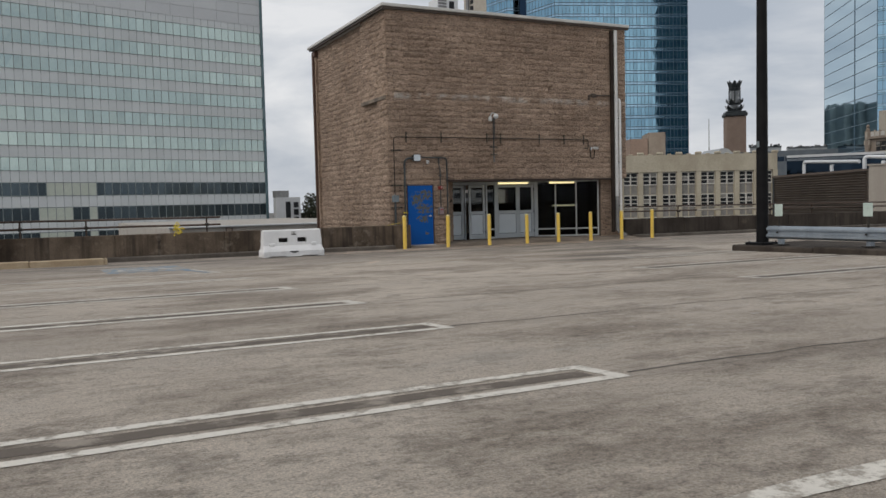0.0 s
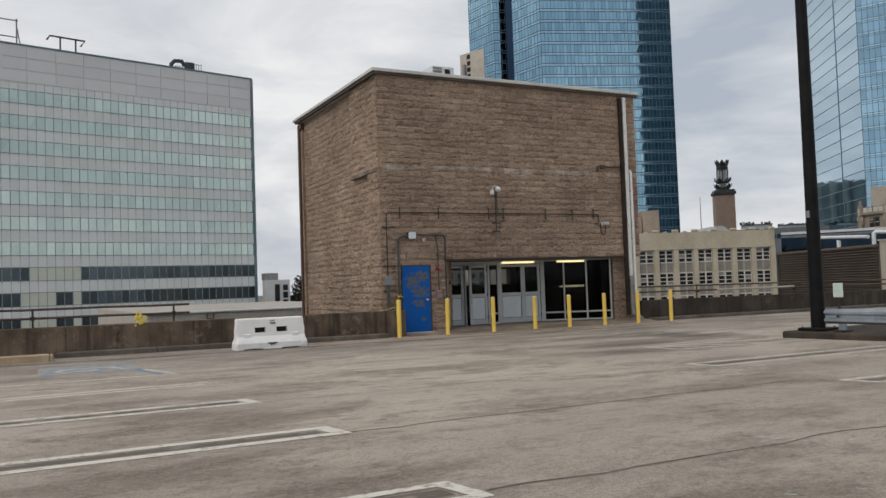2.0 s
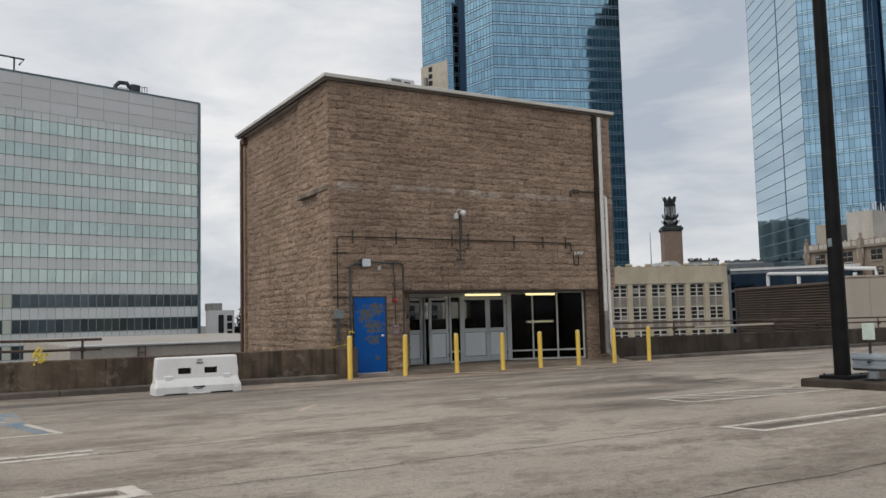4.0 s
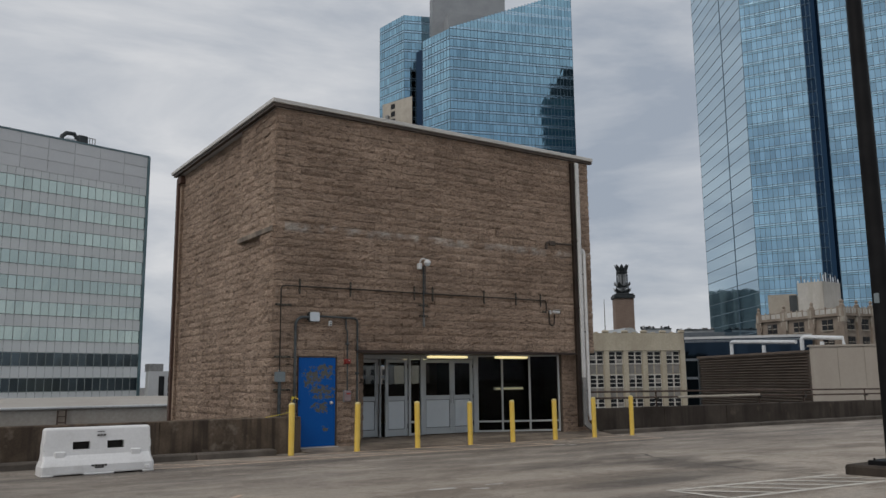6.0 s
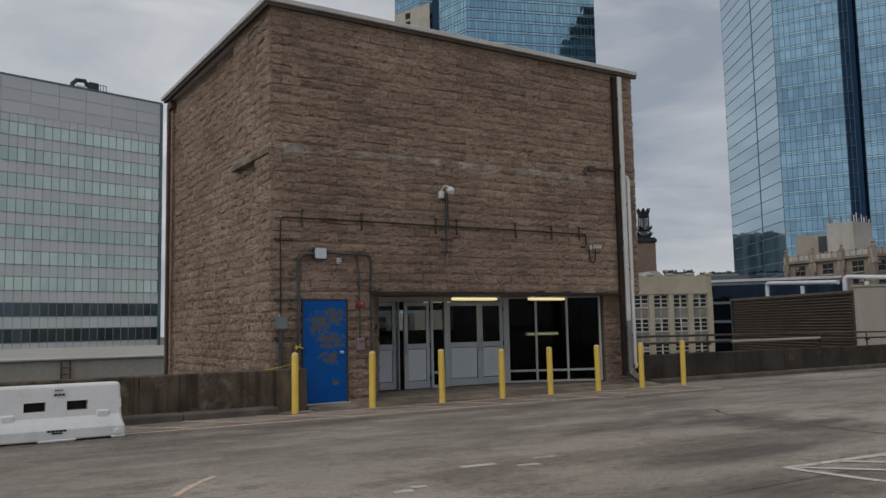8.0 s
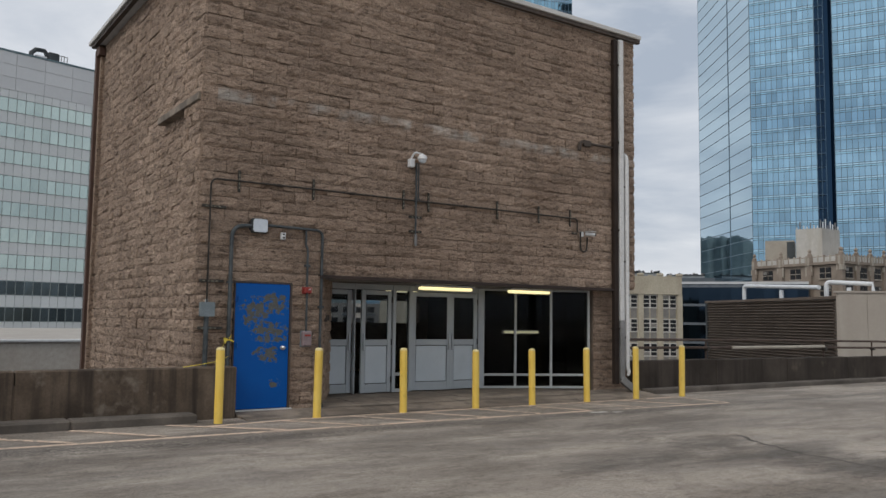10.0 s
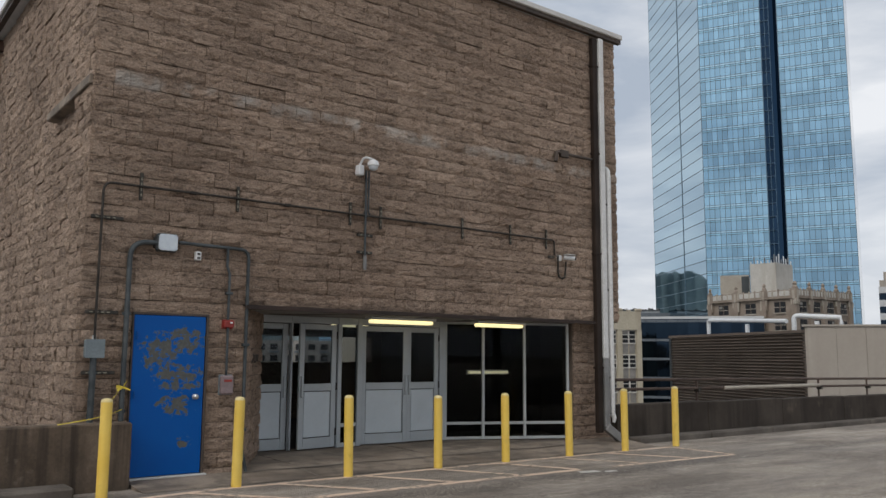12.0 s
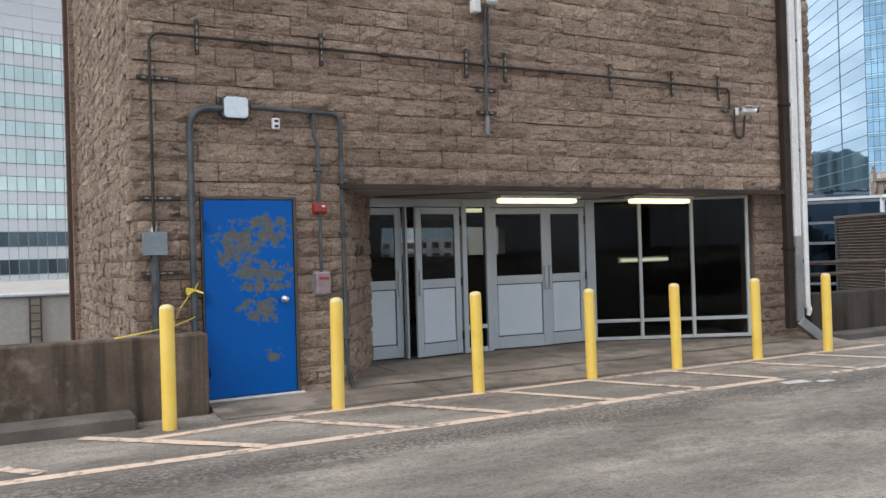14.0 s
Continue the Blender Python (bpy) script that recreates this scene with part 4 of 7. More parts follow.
wall_jamb = struct("wall_jamb", jamb, M_mortar, "tan block splayed entrance jamb")
wl_mb = MB()
wl_mb.box(12.0, 28.35, 0.0, 12.3, BY1 - 0.3, TOP).box(BX0, 27.51, 0.0, 12.3, 28.35, TOP).box(BX0, 28.35, 6.2, 12.0, 29.8, TOP)
wall_left = struct("wall_left", wl_mb, M_mortar, "tan split-face block side wall")
struct("wall_right", MB().box(BX1 - 0.3, 28.0, 0.0, BX1 - 0.02, BY1 - 0.3, TOP), M_block_isl)
back = MB()
back.box(BX0, BY1 - 0.3, 0, 18.0, BY1, TOP).box(18.0, BY1 - 0.3, 3.1, 21.2, BY1, TOP).box(18.0, BY1 - 0.3, 0, 21.2, BY1, 2.45).box(21.2, BY1 - 0.3, 0, BX1, BY1, TOP)
struct("wall_back", back, M_block_isl)
struct("ovh_ledge", MB().soft(BX0 - 0.075, 27.55, 6.07, 12.02, 29.86, 6.2, 0.012), M_pad, "weathered concrete ledge under the stepped corner")
struct("roof", MB().box(BX0 - 0.05, 27.45, TOP - 0.02, BX1 + 0.02, BY1 + 0.05, TOP + 0.12), M_white_roof)
edge = MB()
for (a, b, c, d) in ((BX0 - 0.20, 27.32, BX1 + 0.11, 27.44), (BX0 - 0.20, BY1 + 0.06, BX1 + 0.11, BY1 + 0.22), (BX0 - 0.20, 27.44, BX0 - 0.055, BY1 + 0.06), (BX1 + 0.03, 27.44, BX1 + 0.11, BY1 + 0.06)):
    edge.soft(a, b, TOP + 0.06, c, d, TOP + 0.165, 0.012)
struct("roof_edge_trim", edge, M_fascia, "white painted metal roof edge")
# Drip board; its dark colour also stands in for shade under the trim.
drip = MB()
drip.box(BX0 - 0.15, 27.36, TOP - 0.02, BX1 + 0.1, 27.448, TOP + 0.055).box(BX0 - 0.15, 27.448, TOP - 0.02, BX0 - 0.053, BY1 + 0.1, TOP + 0.055)
struct("roof_edge_shadow_board", drip, M_steel_dark, "dark drip board doubling as the roof edge's shadow line")
# The front strip also draws the lintel's shadow line in dark colour.
lint = MB().soft(14.0, 27.41, 3.285, 21.31, 27.78, 3.308, 0.003).soft(14.0, 27.385, 3.245, 21.31, 27.42, 3.296, 0.004)
struct("lintel", lint, M_lintel, "dark rusty steel lintel plate with its shadow line")
soff = MB().prism([(14.07, 27.53), (21.29, 27.53), (21.29, 27.74), (20.88, 27.86), (18.72, 28.95), (14.96, 28.95)], 3.26, 3.284)
struct("soffit", soff, M_soffit, "grimy painted entrance soffit")
# Dark band laid under the soffit, slanting across its left end.
struct("soffit_gap", MB().prism([(14.95, 28.62), (16.05, 27.72), (16.17, 27.76), (15.12, 28.66)], 3.250, 3.259), M_steel_dark, "dark diagonal band across the entrance soffit")
for (a, b, c, d) in ((17.4, 27.75, 17.5, 28.6), (18.6, 27.7, 18.68, 28.5)):
    struct("soffit_joint", MB().box(a, b, 3.252, c, d, 3.259), M_steel_dark)
pad = struct("entrance_pad", MB().prism([(12.5, 26.75), (22.0, 26.75), (22.0, 29.1), (12.5, 29.1)], 0.4, 0.85), M_pad, "sloping stained concrete entrance pad")
for x0, x1 in ((12.5, 14.9), (14.9, 17.3), (17.3, 19.7), (19.7, 22.1)):
    za, zb = G(x0, 26.7), G(x1, 26.7)
    x1 -= 0.012
    pts = [(x0, 26.72, za + 0.006), (x1, 26.72, zb + 0.006), (x1, 27.7, FLOOR_Z - 0.03), (x0, 27.7, FLOOR_Z - 0.03)]
    mb = MB().quad(*pts)
    mb.quad((x0, 27.7, FLOOR_Z - 0.03), (x1, 27.7, FLOOR_Z - 0.03), (x1, 29.1, FLOOR_Z), (x0, 29.1, FLOOR_Z))
    if x0 < 13 or x1 > 21:
        xs_ = x0 if x0 < 13 else x1
        mb.quad((xs_, 26.72, 0.8), (xs_, 26.72, G(xs_, 26.7) + 0.006), (xs_, 27.7, FLOOR_Z - 0.03), (xs_, 27.7, 0.8))
    part("slab", mb, M_pad, pad)
joint = MB()
for i in range(18):
    a, b = 14.0 + i * 0.4, 14.4 + i * 0.4
    ya, yb = 27.36 + 0.03 * math.sin(i * 1.7), 27.36 + 0.03 * math.sin(i * 1.7 + 1.7)
    za, zb = [G(x, 26.7) + 0.006 + (FLOOR_Z - 0.03 - G(x, 26.7) - 0.006) * 0.66 + 0.006 for x in (a, b)]
    joint.quad((a, ya - 0.03, za), (b, yb - 0.03, zb), (b, yb + 0.02, zb), (a, ya + 0.02, za))
struct("pad_joint", joint, M_seal, "dirt-filled joint across the entrance pad")
struct("door_sill", MB().soft(12.5, 27.42, 0.95, 13.55, 27.6, 1.062, 0.01), M_fascia, "pale concrete door sill")

# ---- blue service door ----
door = tagged(new("door_1"), "flaking blue painted steel service door, shut", "door", kind="structure")
part("leaf", MB().soft(12.515, 27.45, 1.07, 13.465, 27.495, 3.118, 0.005), M_blue, door, "blue paint flaked to grey primer")
# Frame kept thin and dark to draw the shadow outline round the leaf.
fr = MB().box(12.492, 27.44, 1.06, 12.509, 27.5, 3.15).box(13.472, 27.44, 1.06, 13.503, 27.5, 3.15).box(12.509, 27.44, 3.125, 13.472, 27.5, 3.15)
part("door_frame", fr, M_steel_dark, door, "thin frame coloured dark as the door's shadow outline")
knob = part("knob", MB().lathe([(0.0, 0.0), (0.035, 0.0), (0.035, 0.012), (0.014, 0.02), (0.014, 0.045), (0.03, 0.052), (0.033, 0.075), (0.02, 0.09), (0.0, 0.092)], 14), M_chrome, door, "round chrome knob", True)
knob.matrix_basis = pose(13.345, 27.44, 2.06, 90, 0, 0)
for z in (1.35, 2.1, 2.85):
    part("hinge", MB().tube([(12.55, 27.425, z - 0.05), (12.55, 27.425, z + 0.05)], 0.012, 8), M_blue_plain, door, smooth=True)

# ---- entrance: doors, side light, window wall ----
DZ0, DZ1 = FLOOR_Z + 0.015, 3.13
T = 0.045


def leaf(w, hinge, rz, handle_right=True):
    """A glazed metal swing door; hinge at its left foot, w to the right."""
    t = thing("entrance_door", "grey metal entrance door, glazed above solid panel", "door", (hinge[0], hinge[1], 0), rz, "entrance doors")
    s = 0.10
    for x0 in (0.0, w - s):
        part("stile", MB().soft(x0, -T / 2, DZ0, x0 + s, T / 2, DZ1, 0.006), M_frame_alu, t)
    for z0, z1, nm in ((DZ1 - 0.09, DZ1, "top_rail"), (2.03, 2.15, "middle_rail"), (DZ0, DZ0 + 0.17, "bottom_rail")):
        part(nm, MB().soft(s, -T / 2, z0, w - s, T / 2, z1, 0.005), M_frame_alu, t)
    g = part("pane", MB().box(s, -0.006, 2.15, w - s, 0.006, DZ1 - 0.09), M_window, t, "clear door glass")
    g.visible_shadow = False
    part("panel", MB().soft(s + 0.012, -0.012, DZ0 + 0.182, w - s - 0.012, 0.012, 2.018, 0.008), M_panel, t, "plain grey kick panel")
    part("panel_gasket", MB().box(s, 0.0, DZ0 + 0.17, w - s, 0.01, 2.03), M_dark, t)
    hx = w - 0.075 if handle_right else 0.03
    part("pull_handle", MB().soft(hx, -T / 2 - 0.035, 1.93, hx + 0.045, -T / 2, 2.28, 0.008), M_frame_alu, t)
    for z in (1.35, 2.1, 2.95):
        x = 0.0 if handle_right else w
        part("hinge", MB().tube([(x, -T / 2 - 0.008, z - 0.06), (x, -T / 2 - 0.008, z + 0.06)], 0.012, 6), M_dark, t)
    return t


leaf(0.86, (14.62, 28.98), 0)
leaf(0.76, (15.60, 28.80), 8, False)
leaf(0.94, (16.86, 28.93), -6)
leaf(0.74, (17.79, 28.87), 2, False)
sf = thing("entrance_frame", "grey metal frame round the entrance doors", "door frame")
for x0, x1 in ((15.49, 15.52), (16.375, 16.45), (16.765, 16.85), (18.55, 18.70)):
    part("post", MB().soft(x0, 28.86, FLOOR_Z, x1, 28.96, 3.255, 0.006), M_frame_alu, sf)
part("head", MB().soft(14.9, 28.87, 3.14, 18.55, 28.95, 3.255, 0.006), M_frame_alu, sf)
part("side_light_rail", MB().soft(16.45, 28.88, 1.42, 16.765, 28.94, 1.48, 0.005), M_mull, sf)
part("side_light_sill", MB().soft(16.45, 28.88, FLOOR_Z, 16.765, 28.94, FLOOR_Z + 0.07, 0.005), M_mull, sf)
side_glass = part("pane", MB().box(16.45, 28.905, FLOOR_Z + 0.07, 16.765, 28.917, 3.14), M_window, sf, "clear side light glass")
side_glass.visible_shadow = False

wx, wy = (20.87 - 18.71), (27.82 - 28.9)
wlen, wang = math.hypot(wx, wy), math.degrees(math.atan2(wy, wx))
win = tagged(new("window_1"), "dark three-bay shopfront window with silver mullions", "window", kind="structure")
win.matrix_basis = pose(18.71, 28.9, 0, 0, 0, wang)
cuts = [0.0, 0.30 * wlen, 0.635 * wlen, wlen - 0.02]
for u in cuts:
    part("mullion", MB().soft(u - 0.025, -0.04, FLOOR_Z, u + 0.025, 0.04, 3.257, 0.005), M_mull, win)
for u0, u1 in zip(cuts, cuts[1:]):
    part("window_sill", MB().soft(u0 + 0.026, -0.035, FLOOR_Z, u1 - 0.026, 0.035, FLOOR_Z + 0.05, 0.004), M_mull, win)
    part("transom", MB().soft(u0 + 0.026, -0.03, 1.36, u1 - 0.026, 0.03, 1.41, 0.004), M_mull, win)
    part("window_head", MB().soft(u0 + 0.026, -0.03, 3.215, u1 - 0.026, 0.03, 3.257, 0.004), M_frame_alu, win)
    for z0, z1 in ((FLOOR_Z + 0.05, 1.36), (1.41, 3.215)):
        p = part("pane", MB().box(u0 + 0.026, -0.006, z0, u1 - 0.026, 0.006, z1), M_window, win, "dark shopfront glass")
        p.visible_shadow = False

# lobby behind the glass, its darkness put into near-black surfaces
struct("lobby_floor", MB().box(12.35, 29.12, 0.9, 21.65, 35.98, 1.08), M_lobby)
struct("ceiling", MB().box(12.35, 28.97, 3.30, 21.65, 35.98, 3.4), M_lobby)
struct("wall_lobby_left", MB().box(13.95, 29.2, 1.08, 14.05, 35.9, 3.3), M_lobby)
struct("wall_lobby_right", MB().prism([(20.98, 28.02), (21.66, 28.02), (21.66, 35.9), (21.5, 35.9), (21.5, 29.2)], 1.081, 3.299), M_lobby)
# Screen added only to carry the glowing bar below.
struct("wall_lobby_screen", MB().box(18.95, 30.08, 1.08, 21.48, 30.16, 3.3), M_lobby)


def tube_light(name, x0, x1, y, z, mat, label, rz=0.0, w=0.16):
    t = thing(name, label, "ceiling light", ((x0 + x1) / 2, y, z), rz, "fluorescent lights")
    h = (x1 - x0) / 2
    part("housing", MB().soft(-h - 0.04, -w / 2 - 0.03, 0.03, h + 0.04, w / 2 + 0.03, 0.075, 0.008), M_white_box, t)
    part("diffuser", MB().soft(-h, -w / 2, -0.03, h, w / 2, 0.03, 0.02), mat, t, "lit milky diffuser")
    return t


tube_light("ceiling_light", 16.55, 17.8, 28.15, 3.178, M_tube, "lit fluorescent batten under the entrance soffit")
tube_light("ceiling_light", 18.75, 19.85, 28.05, 3.178, M_tube, "lit fluorescent batten under the entrance soffit")
tube_light("ceiling_light", 17.5, 18.3, 31.0, 3.22, M_tube_in, "lit fluorescent batten on the lobby ceiling")
tube_light("ceiling_light", 17.85, 18.55, 35.4, 3.22, M_tube_in, "lit fluorescent batten on the lobby ceiling")
tube_light("ceiling_light", 20.85, 21.4, 35.4, 3.22, M_tube_in, "lit fluorescent batten on the lobby ceiling")
# Glowing bar added inside for the bright streak in the window glass.
glow_bar = thing("wall_light", "glowing bar on the added dark lobby screen", "wall light")
part("diffuser", MB().soft(20.22, 29.98, 2.26, 21.3, 30.04, 2.31, 0.012), M_tube_in, glow_bar, "lit milky diffuser")
part("housing", MB().soft(20.18, 30.045, 2.24, 21.34, 30.078, 2.34, 0.006), M_white_box, glow_bar)

# ---- fittings on the front wall ----
WY = 27.42


def conduit(label, pts, r, mat, clips=()):
    t = thing("conduit", label, "conduit", group="wall conduits")
    part("pipe", MB().tube(pts, r, 8), mat, t, smooth=True)
    for x, z, flat in clips:
        mb = MB()
        mb.soft(x - (0.05 if flat else 0.02), WY - 0.025, z - (0.02 if flat else 0.05), x + (0.05 if flat else 0.02), WY + 0.03, z + (0.02 if flat else 0.05), 0.006)
        part("clip", mb, mat, t)
    return t


def strut(x, z, upright, ln):
    """A slotted channel bracket that holds a conduit off the wall."""
    t = thing("strut_bracket", "short slotted steel channel fixed to block wall", "bracket", (x, WY + 0.014, z), 0, "strut brackets")
    h = ln / 2
    if upright:
        mb = MB().soft(-0.022, -0.012, -h, 0.022, 0.012, h, 0.004)
        slots = [MB().box(-0.007, -0.0155, -h + 0.05 + 0.07 * i, 0.007, -0.0125, -h + 0.09 + 0.07 * i) for i in range(int((ln - 0.06) / 0.07))]
    else:
        mb = MB().soft(-h, -0.012, -0.022, h, 0.012, 0.022, 0.004)
        slots = [MB().box(-h + 0.05 + 0.07 * i, -0.0155, -0.007, -h + 0.09 + 0.07 * i, -0.0125, 0.007) for i in range(int((ln - 0.06) / 0.07))]
    part("channel", mb, M_strut, t)
    for s in slots:
        part("slot", s, M_slot, t)
    return t


main_run = arc((12.03, WY, 2.78), (12.03, WY, 4.78), (14.0, WY, 4.785), 0.12)
main_run += [(16.0, WY, 4.78), (18.0, WY, 4.785)] + arc((19.6, WY, 4.78), (20.12, WY, 4.78), (20.12, WY, 4.5), 0.08)[1:]
conduit("thin weathered conduit along the block wall", main_run, 0.016, M_thin_conduit, ((13.2, 4.782, True), (14.6, 4.783, True), (17.1, 4.783, True)))
for x in (12.5, 13.84, 15.68, 16.24, 17.91, 19.02, 19.92):
    strut(x, 4.78, True, 0.36)
for x, z in ((12.1, 4.33), (12.1, 3.13), (12.1, 2.38)):
    strut(x, z, False, 0.40)
for z in (4.47, 4.2):
    strut(15.95, z, False, 0.28)
conduit("upright conduit below the dome camera", [(15.95, WY, 5.5), (15.95, WY, 3.96)], 0.018, M_conduit, ((15.95, 4.8, False),))
conduit("upright conduit below the dome camera", [(16.0, WY, 5.5), (16.0, WY, 4.86), (16.03, WY, 4.8)], 0.014, M_conduit)
conduit("short conduit stub with open end", [(15.95, WY - 0.005, 4.15), (15.95, WY - 0.005, 3.93)], 0.028, M_grey_spout)
big = arc((12.40, WY - 0.01, 1.05), (12.40, WY - 0.01, 4.05), (12.80, WY - 0.01, 4.06), 0.22, 7)
conduit("thick grey conduit beside the service door", big, 0.034, M_conduit, ((12.40, 1.9, True), (12.40, 3.12, True), (12.40, 3.75, False)))
conduit("grey conduit from flood light to the ground", arc((13.03, WY, 4.09), (14.03, WY, 4.07), (14.03, WY, 1.3), 0.13, 6)[:-1] + [(14.03, WY, 1.35), (14.10, WY - 0.02, 1.0)], 0.024, M_conduit, ((13.7, 4.08, True), (14.03, 3.35, False), (14.03, 2.75, True), (14.03, 1.6, True)))
conduit("thin conduit down to the fire alarm", [(13.72, WY, 4.07), (13.72, WY, 3.82), (13.76, WY, 3.72), (13.76, WY, 3.09)], 0.02, M_conduit, ((13.76, 3.45, True),))
conduit("thin conduit between alarm and call box", [(13.765, WY, 2.98), (13.765, WY, 2.33)], 0.018, M_conduit)
conduit("grey conduit below the switch box", [(12.03, WY - 0.01, 2.58), (12.03, WY - 0.01, 1.05)], 0.04, M_conduit, ((12.03, 2.38, True),))

fl = thing("flood_light", "square dark wall pack light with frosted lens", "wall light", (-0.04, 0, 0))
part("housing", MB().soft(12.77, 27.37, 3.95, 13.04, 27.47, 4.19, 0.02), M_bronze, fl, "dark bronze housing")
lens = MB()
lens.soft(12.783, 27.345, 3.963, 13.027, 27.372, 4.177, 0.025)
for a, b in ((12.9, 3.963), (12.9, 4.165)):
    lens.soft(a - 0.012, 27.340, b - 0.004, a + 0.012, 27.36, b + 0.016, 0.004)
part("lens", lens, M_lens, fl, "frosted square lens")
part("bracket", MB().soft(12.74, 27.40, 3.99, 12.772, 27.46, 4.14, 0.006), M_dark, fl)
out = thing("socket_box", "small grey socket box on block wall", "socket box")
part("box", MB().soft(13.26, 27.40, 3.87, 13.34, 27.47, 3.99, 0.01), M_white_box, out)
part("upper_slot", MB().box(13.28, 27.394, 3.945, 13.32, 27.399, 3.97), M_dark, out)
part("lower_slot", MB().box(13.28, 27.394, 3.89, 13.32, 27.399, 3.915), M_dark, out)
sw = thing("switch_box", "blue-grey electrical switch box on block wall", "electrical box")
part("box", MB().soft(11.92, 27.36, 2.565, 12.14, 27.465, 2.785, 0.012), M_grey_box, sw)
part("lid", MB().soft(11.915, 27.35, 2.56, 12.145, 27.362, 2.79, 0.004), M_grey_box, sw)
part("nipple", MB().tube([(12.03, 27.43, 2.786), (12.03, 27.43, 2.84)], 0.024, 8), M_mull, sw)
al = thing("fire_alarm", "red fire alarm horn on block wall", "fire alarm")
part("horn", MB().soft(13.70, 27.38, 2.98, 13.84, 27.46, 3.075, 0.012), M_red, al)
part("strobe", MB().soft(13.775, 27.367, 3.035, 13.812, 27.382, 3.058, 0.005), M_white_box, al)
part("mount_box", MB().soft(13.69, 27.455, 2.965, 13.85, 27.475, 3.09, 0.005), M_red, al)
cb = thing("call_box", "faded grey and red call box on wall", "call box")
part("cover", MB().soft(13.69, 27.37, 2.08, 13.86, 27.46, 2.335, 0.018), M_pink, cb)
part("red_bar", MB().box(13.72, 27.364, 2.25, 13.83, 27.369, 2.28), M_red, cb)
part("back_plate", MB().soft(13.68, 27.455, 2.07, 13.87, 27.475, 2.345, 0.004), M_grey_box, cb)

dome = thing("dome_camera", "white dome security camera on wall arm", "security camera")
part("mount_box", MB().soft(15.77, 27.35, 5.40, 15.87, 27.465, 5.56, 0.012), M_white_box, dome)
part("arm", MB().tube(arc((15.82, 27.40, 5.57), (15.85, 27.33, 5.69), (15.97, 27.22, 5.63), 0.06), 0.018), M_white_box, dome, smooth=True)
part("hood", MB().lathe([(0.025, 0.08), (0.06, 0.065), (0.088, 0.03), (0.092, -0.015), (0.078, -0.025)], 16, 15.96, 27.24), M_white_box, dome, smooth=True).location.z = 5.56
part("bubble", MB().lathe([(0.075, 0.0), (0.068, -0.035), (0.042, -0.06), (0.0, -0.07)], 16, 15.96, 27.24), M_lens, dome, "clear plastic bubble", True).location.z = 5.535
bc = thing("bullet_camera", "white bullet security camera on wall bracket", "security camera")
part("mount", MB().soft(20.22, 27.39, 4.40, 20.29, 27.465, 4.51, 0.01), M_white_box, bc)
part("body", MB().tube([(20.27, 27.32, 4.46), (20.43, 27.2, 4.44)], 0.042, 12), M_white_box, bc, smooth=True)
part("sun_shield", MB().soft(20.25, 27.18, 4.5, 20.46, 27.33, 4.512, 0.004), M_white_box, bc)
part("lens", MB().tube([(20.43, 27.2, 4.44), (20.45, 27.185, 4.438)], 0.032, 12), M_dark, bc)
part("cable", MB().tube([(20.22, WY, 4.5), (20.21, WY, 4.2), (20.24, WY, 4.10), (20.32, WY, 4.07), (20.39, WY, 4.11), (20.41, WY, 4.22), (20.40, WY - 0.03, 4.40)], 0.017), M_strut, bc, smooth=True)
strut(20.05, 4.46, False, 0.16)
rb = thing("rusty_pipe", "rusty capped pipe along the block wall", "pipe")
part("pipe", MB().tube([(20.2, WY, 6.48), (21.2, WY, 6.49)], 0.028), M_steel_dark, rb, smooth=True)
part("elbow", MB().tube([(20.25, WY - 0.02, 6.49), (20.18, WY - 0.02, 6.46), (20.16, WY - 0.02, 6.3)], 0.04), M_steel_dark, rb, smooth=True)
part("flange", MB().soft(20.3, WY - 0.03, 6.41, 20.52, WY + 0.03, 6.55, 0.01), M_steel_dark, rb)

# down pipes at the right end
ds = thing("downspout", "dark brown boxed downspout from the roof edge", "downspout")
part("shaft", MB().soft(21.21, 27.36, 1.2, 21.345, 27.46, 9.0, 0.01), M_brown_spout, ds)
for z in (2.4, 4.6, 6.6, 8.4):
    part("strap", MB().soft(21.19, 27.35, z, 21.365, 27.467, z + 0.04, 0.003), M_brown_spout, ds)
ds = thing("downspout", "pale square metal downspout with kicked-out foot", "downspout")
part("upper_shaft", MB().soft(21.37, 27.33, 2.6, 21.50, 27.45, 9.02, 0.012), M_pvc, ds, "white painted upper length")
part("lower_shaft", MB().soft(21.365, 27.325, 1.30, 21.505, 27.455, 2.6, 0.012), M_grey_spout, ds, "bare grey lower length")
part("shoe", MB().soft(-0.075, -0.07, -0.42, 0.075, 0.07, 0.02, 0.012, pose(21.435, 27.37, 1.30, 0, -52, -20)), M_grey_spout, ds, "kicked-out grey shoe")
wp = thing("drain_pipe", "white plastic drain pipe with broken foot", "drain pipe")
part("pipe", MB().tube([(21.61, 27.5, 6.38)] + [(21.61, 27.43, 6.36), (21.61, 27.38, 6.30), (21.61, 27.37, 6.2), (21.61, 27.37, 1.55)], 0.055, 12), M_pvc, wp, smooth=True)
part("broken_end", MB().tube([(21.61, 27.37, 1.55), (21.63, 27.34, 1.46), (21.61, 27.35, 1.38)], 0.055, 9, 0.03), M_pvc, wp)
for z in (2.2, 3.9, 5.6):
    part("clip", MB().soft(21.54, 27.36, z, 21.68, 27.47, z + 0.05, 0.005), M_strut, wp)
bp = thing("downspout", "red-brown boxed downspout on the side wall", "downspout")
part("shaft", MB().soft(11.80, 35.4, 0.3, 11.99, 35.56, 9.0, 0.012), M_red_brown, bp)
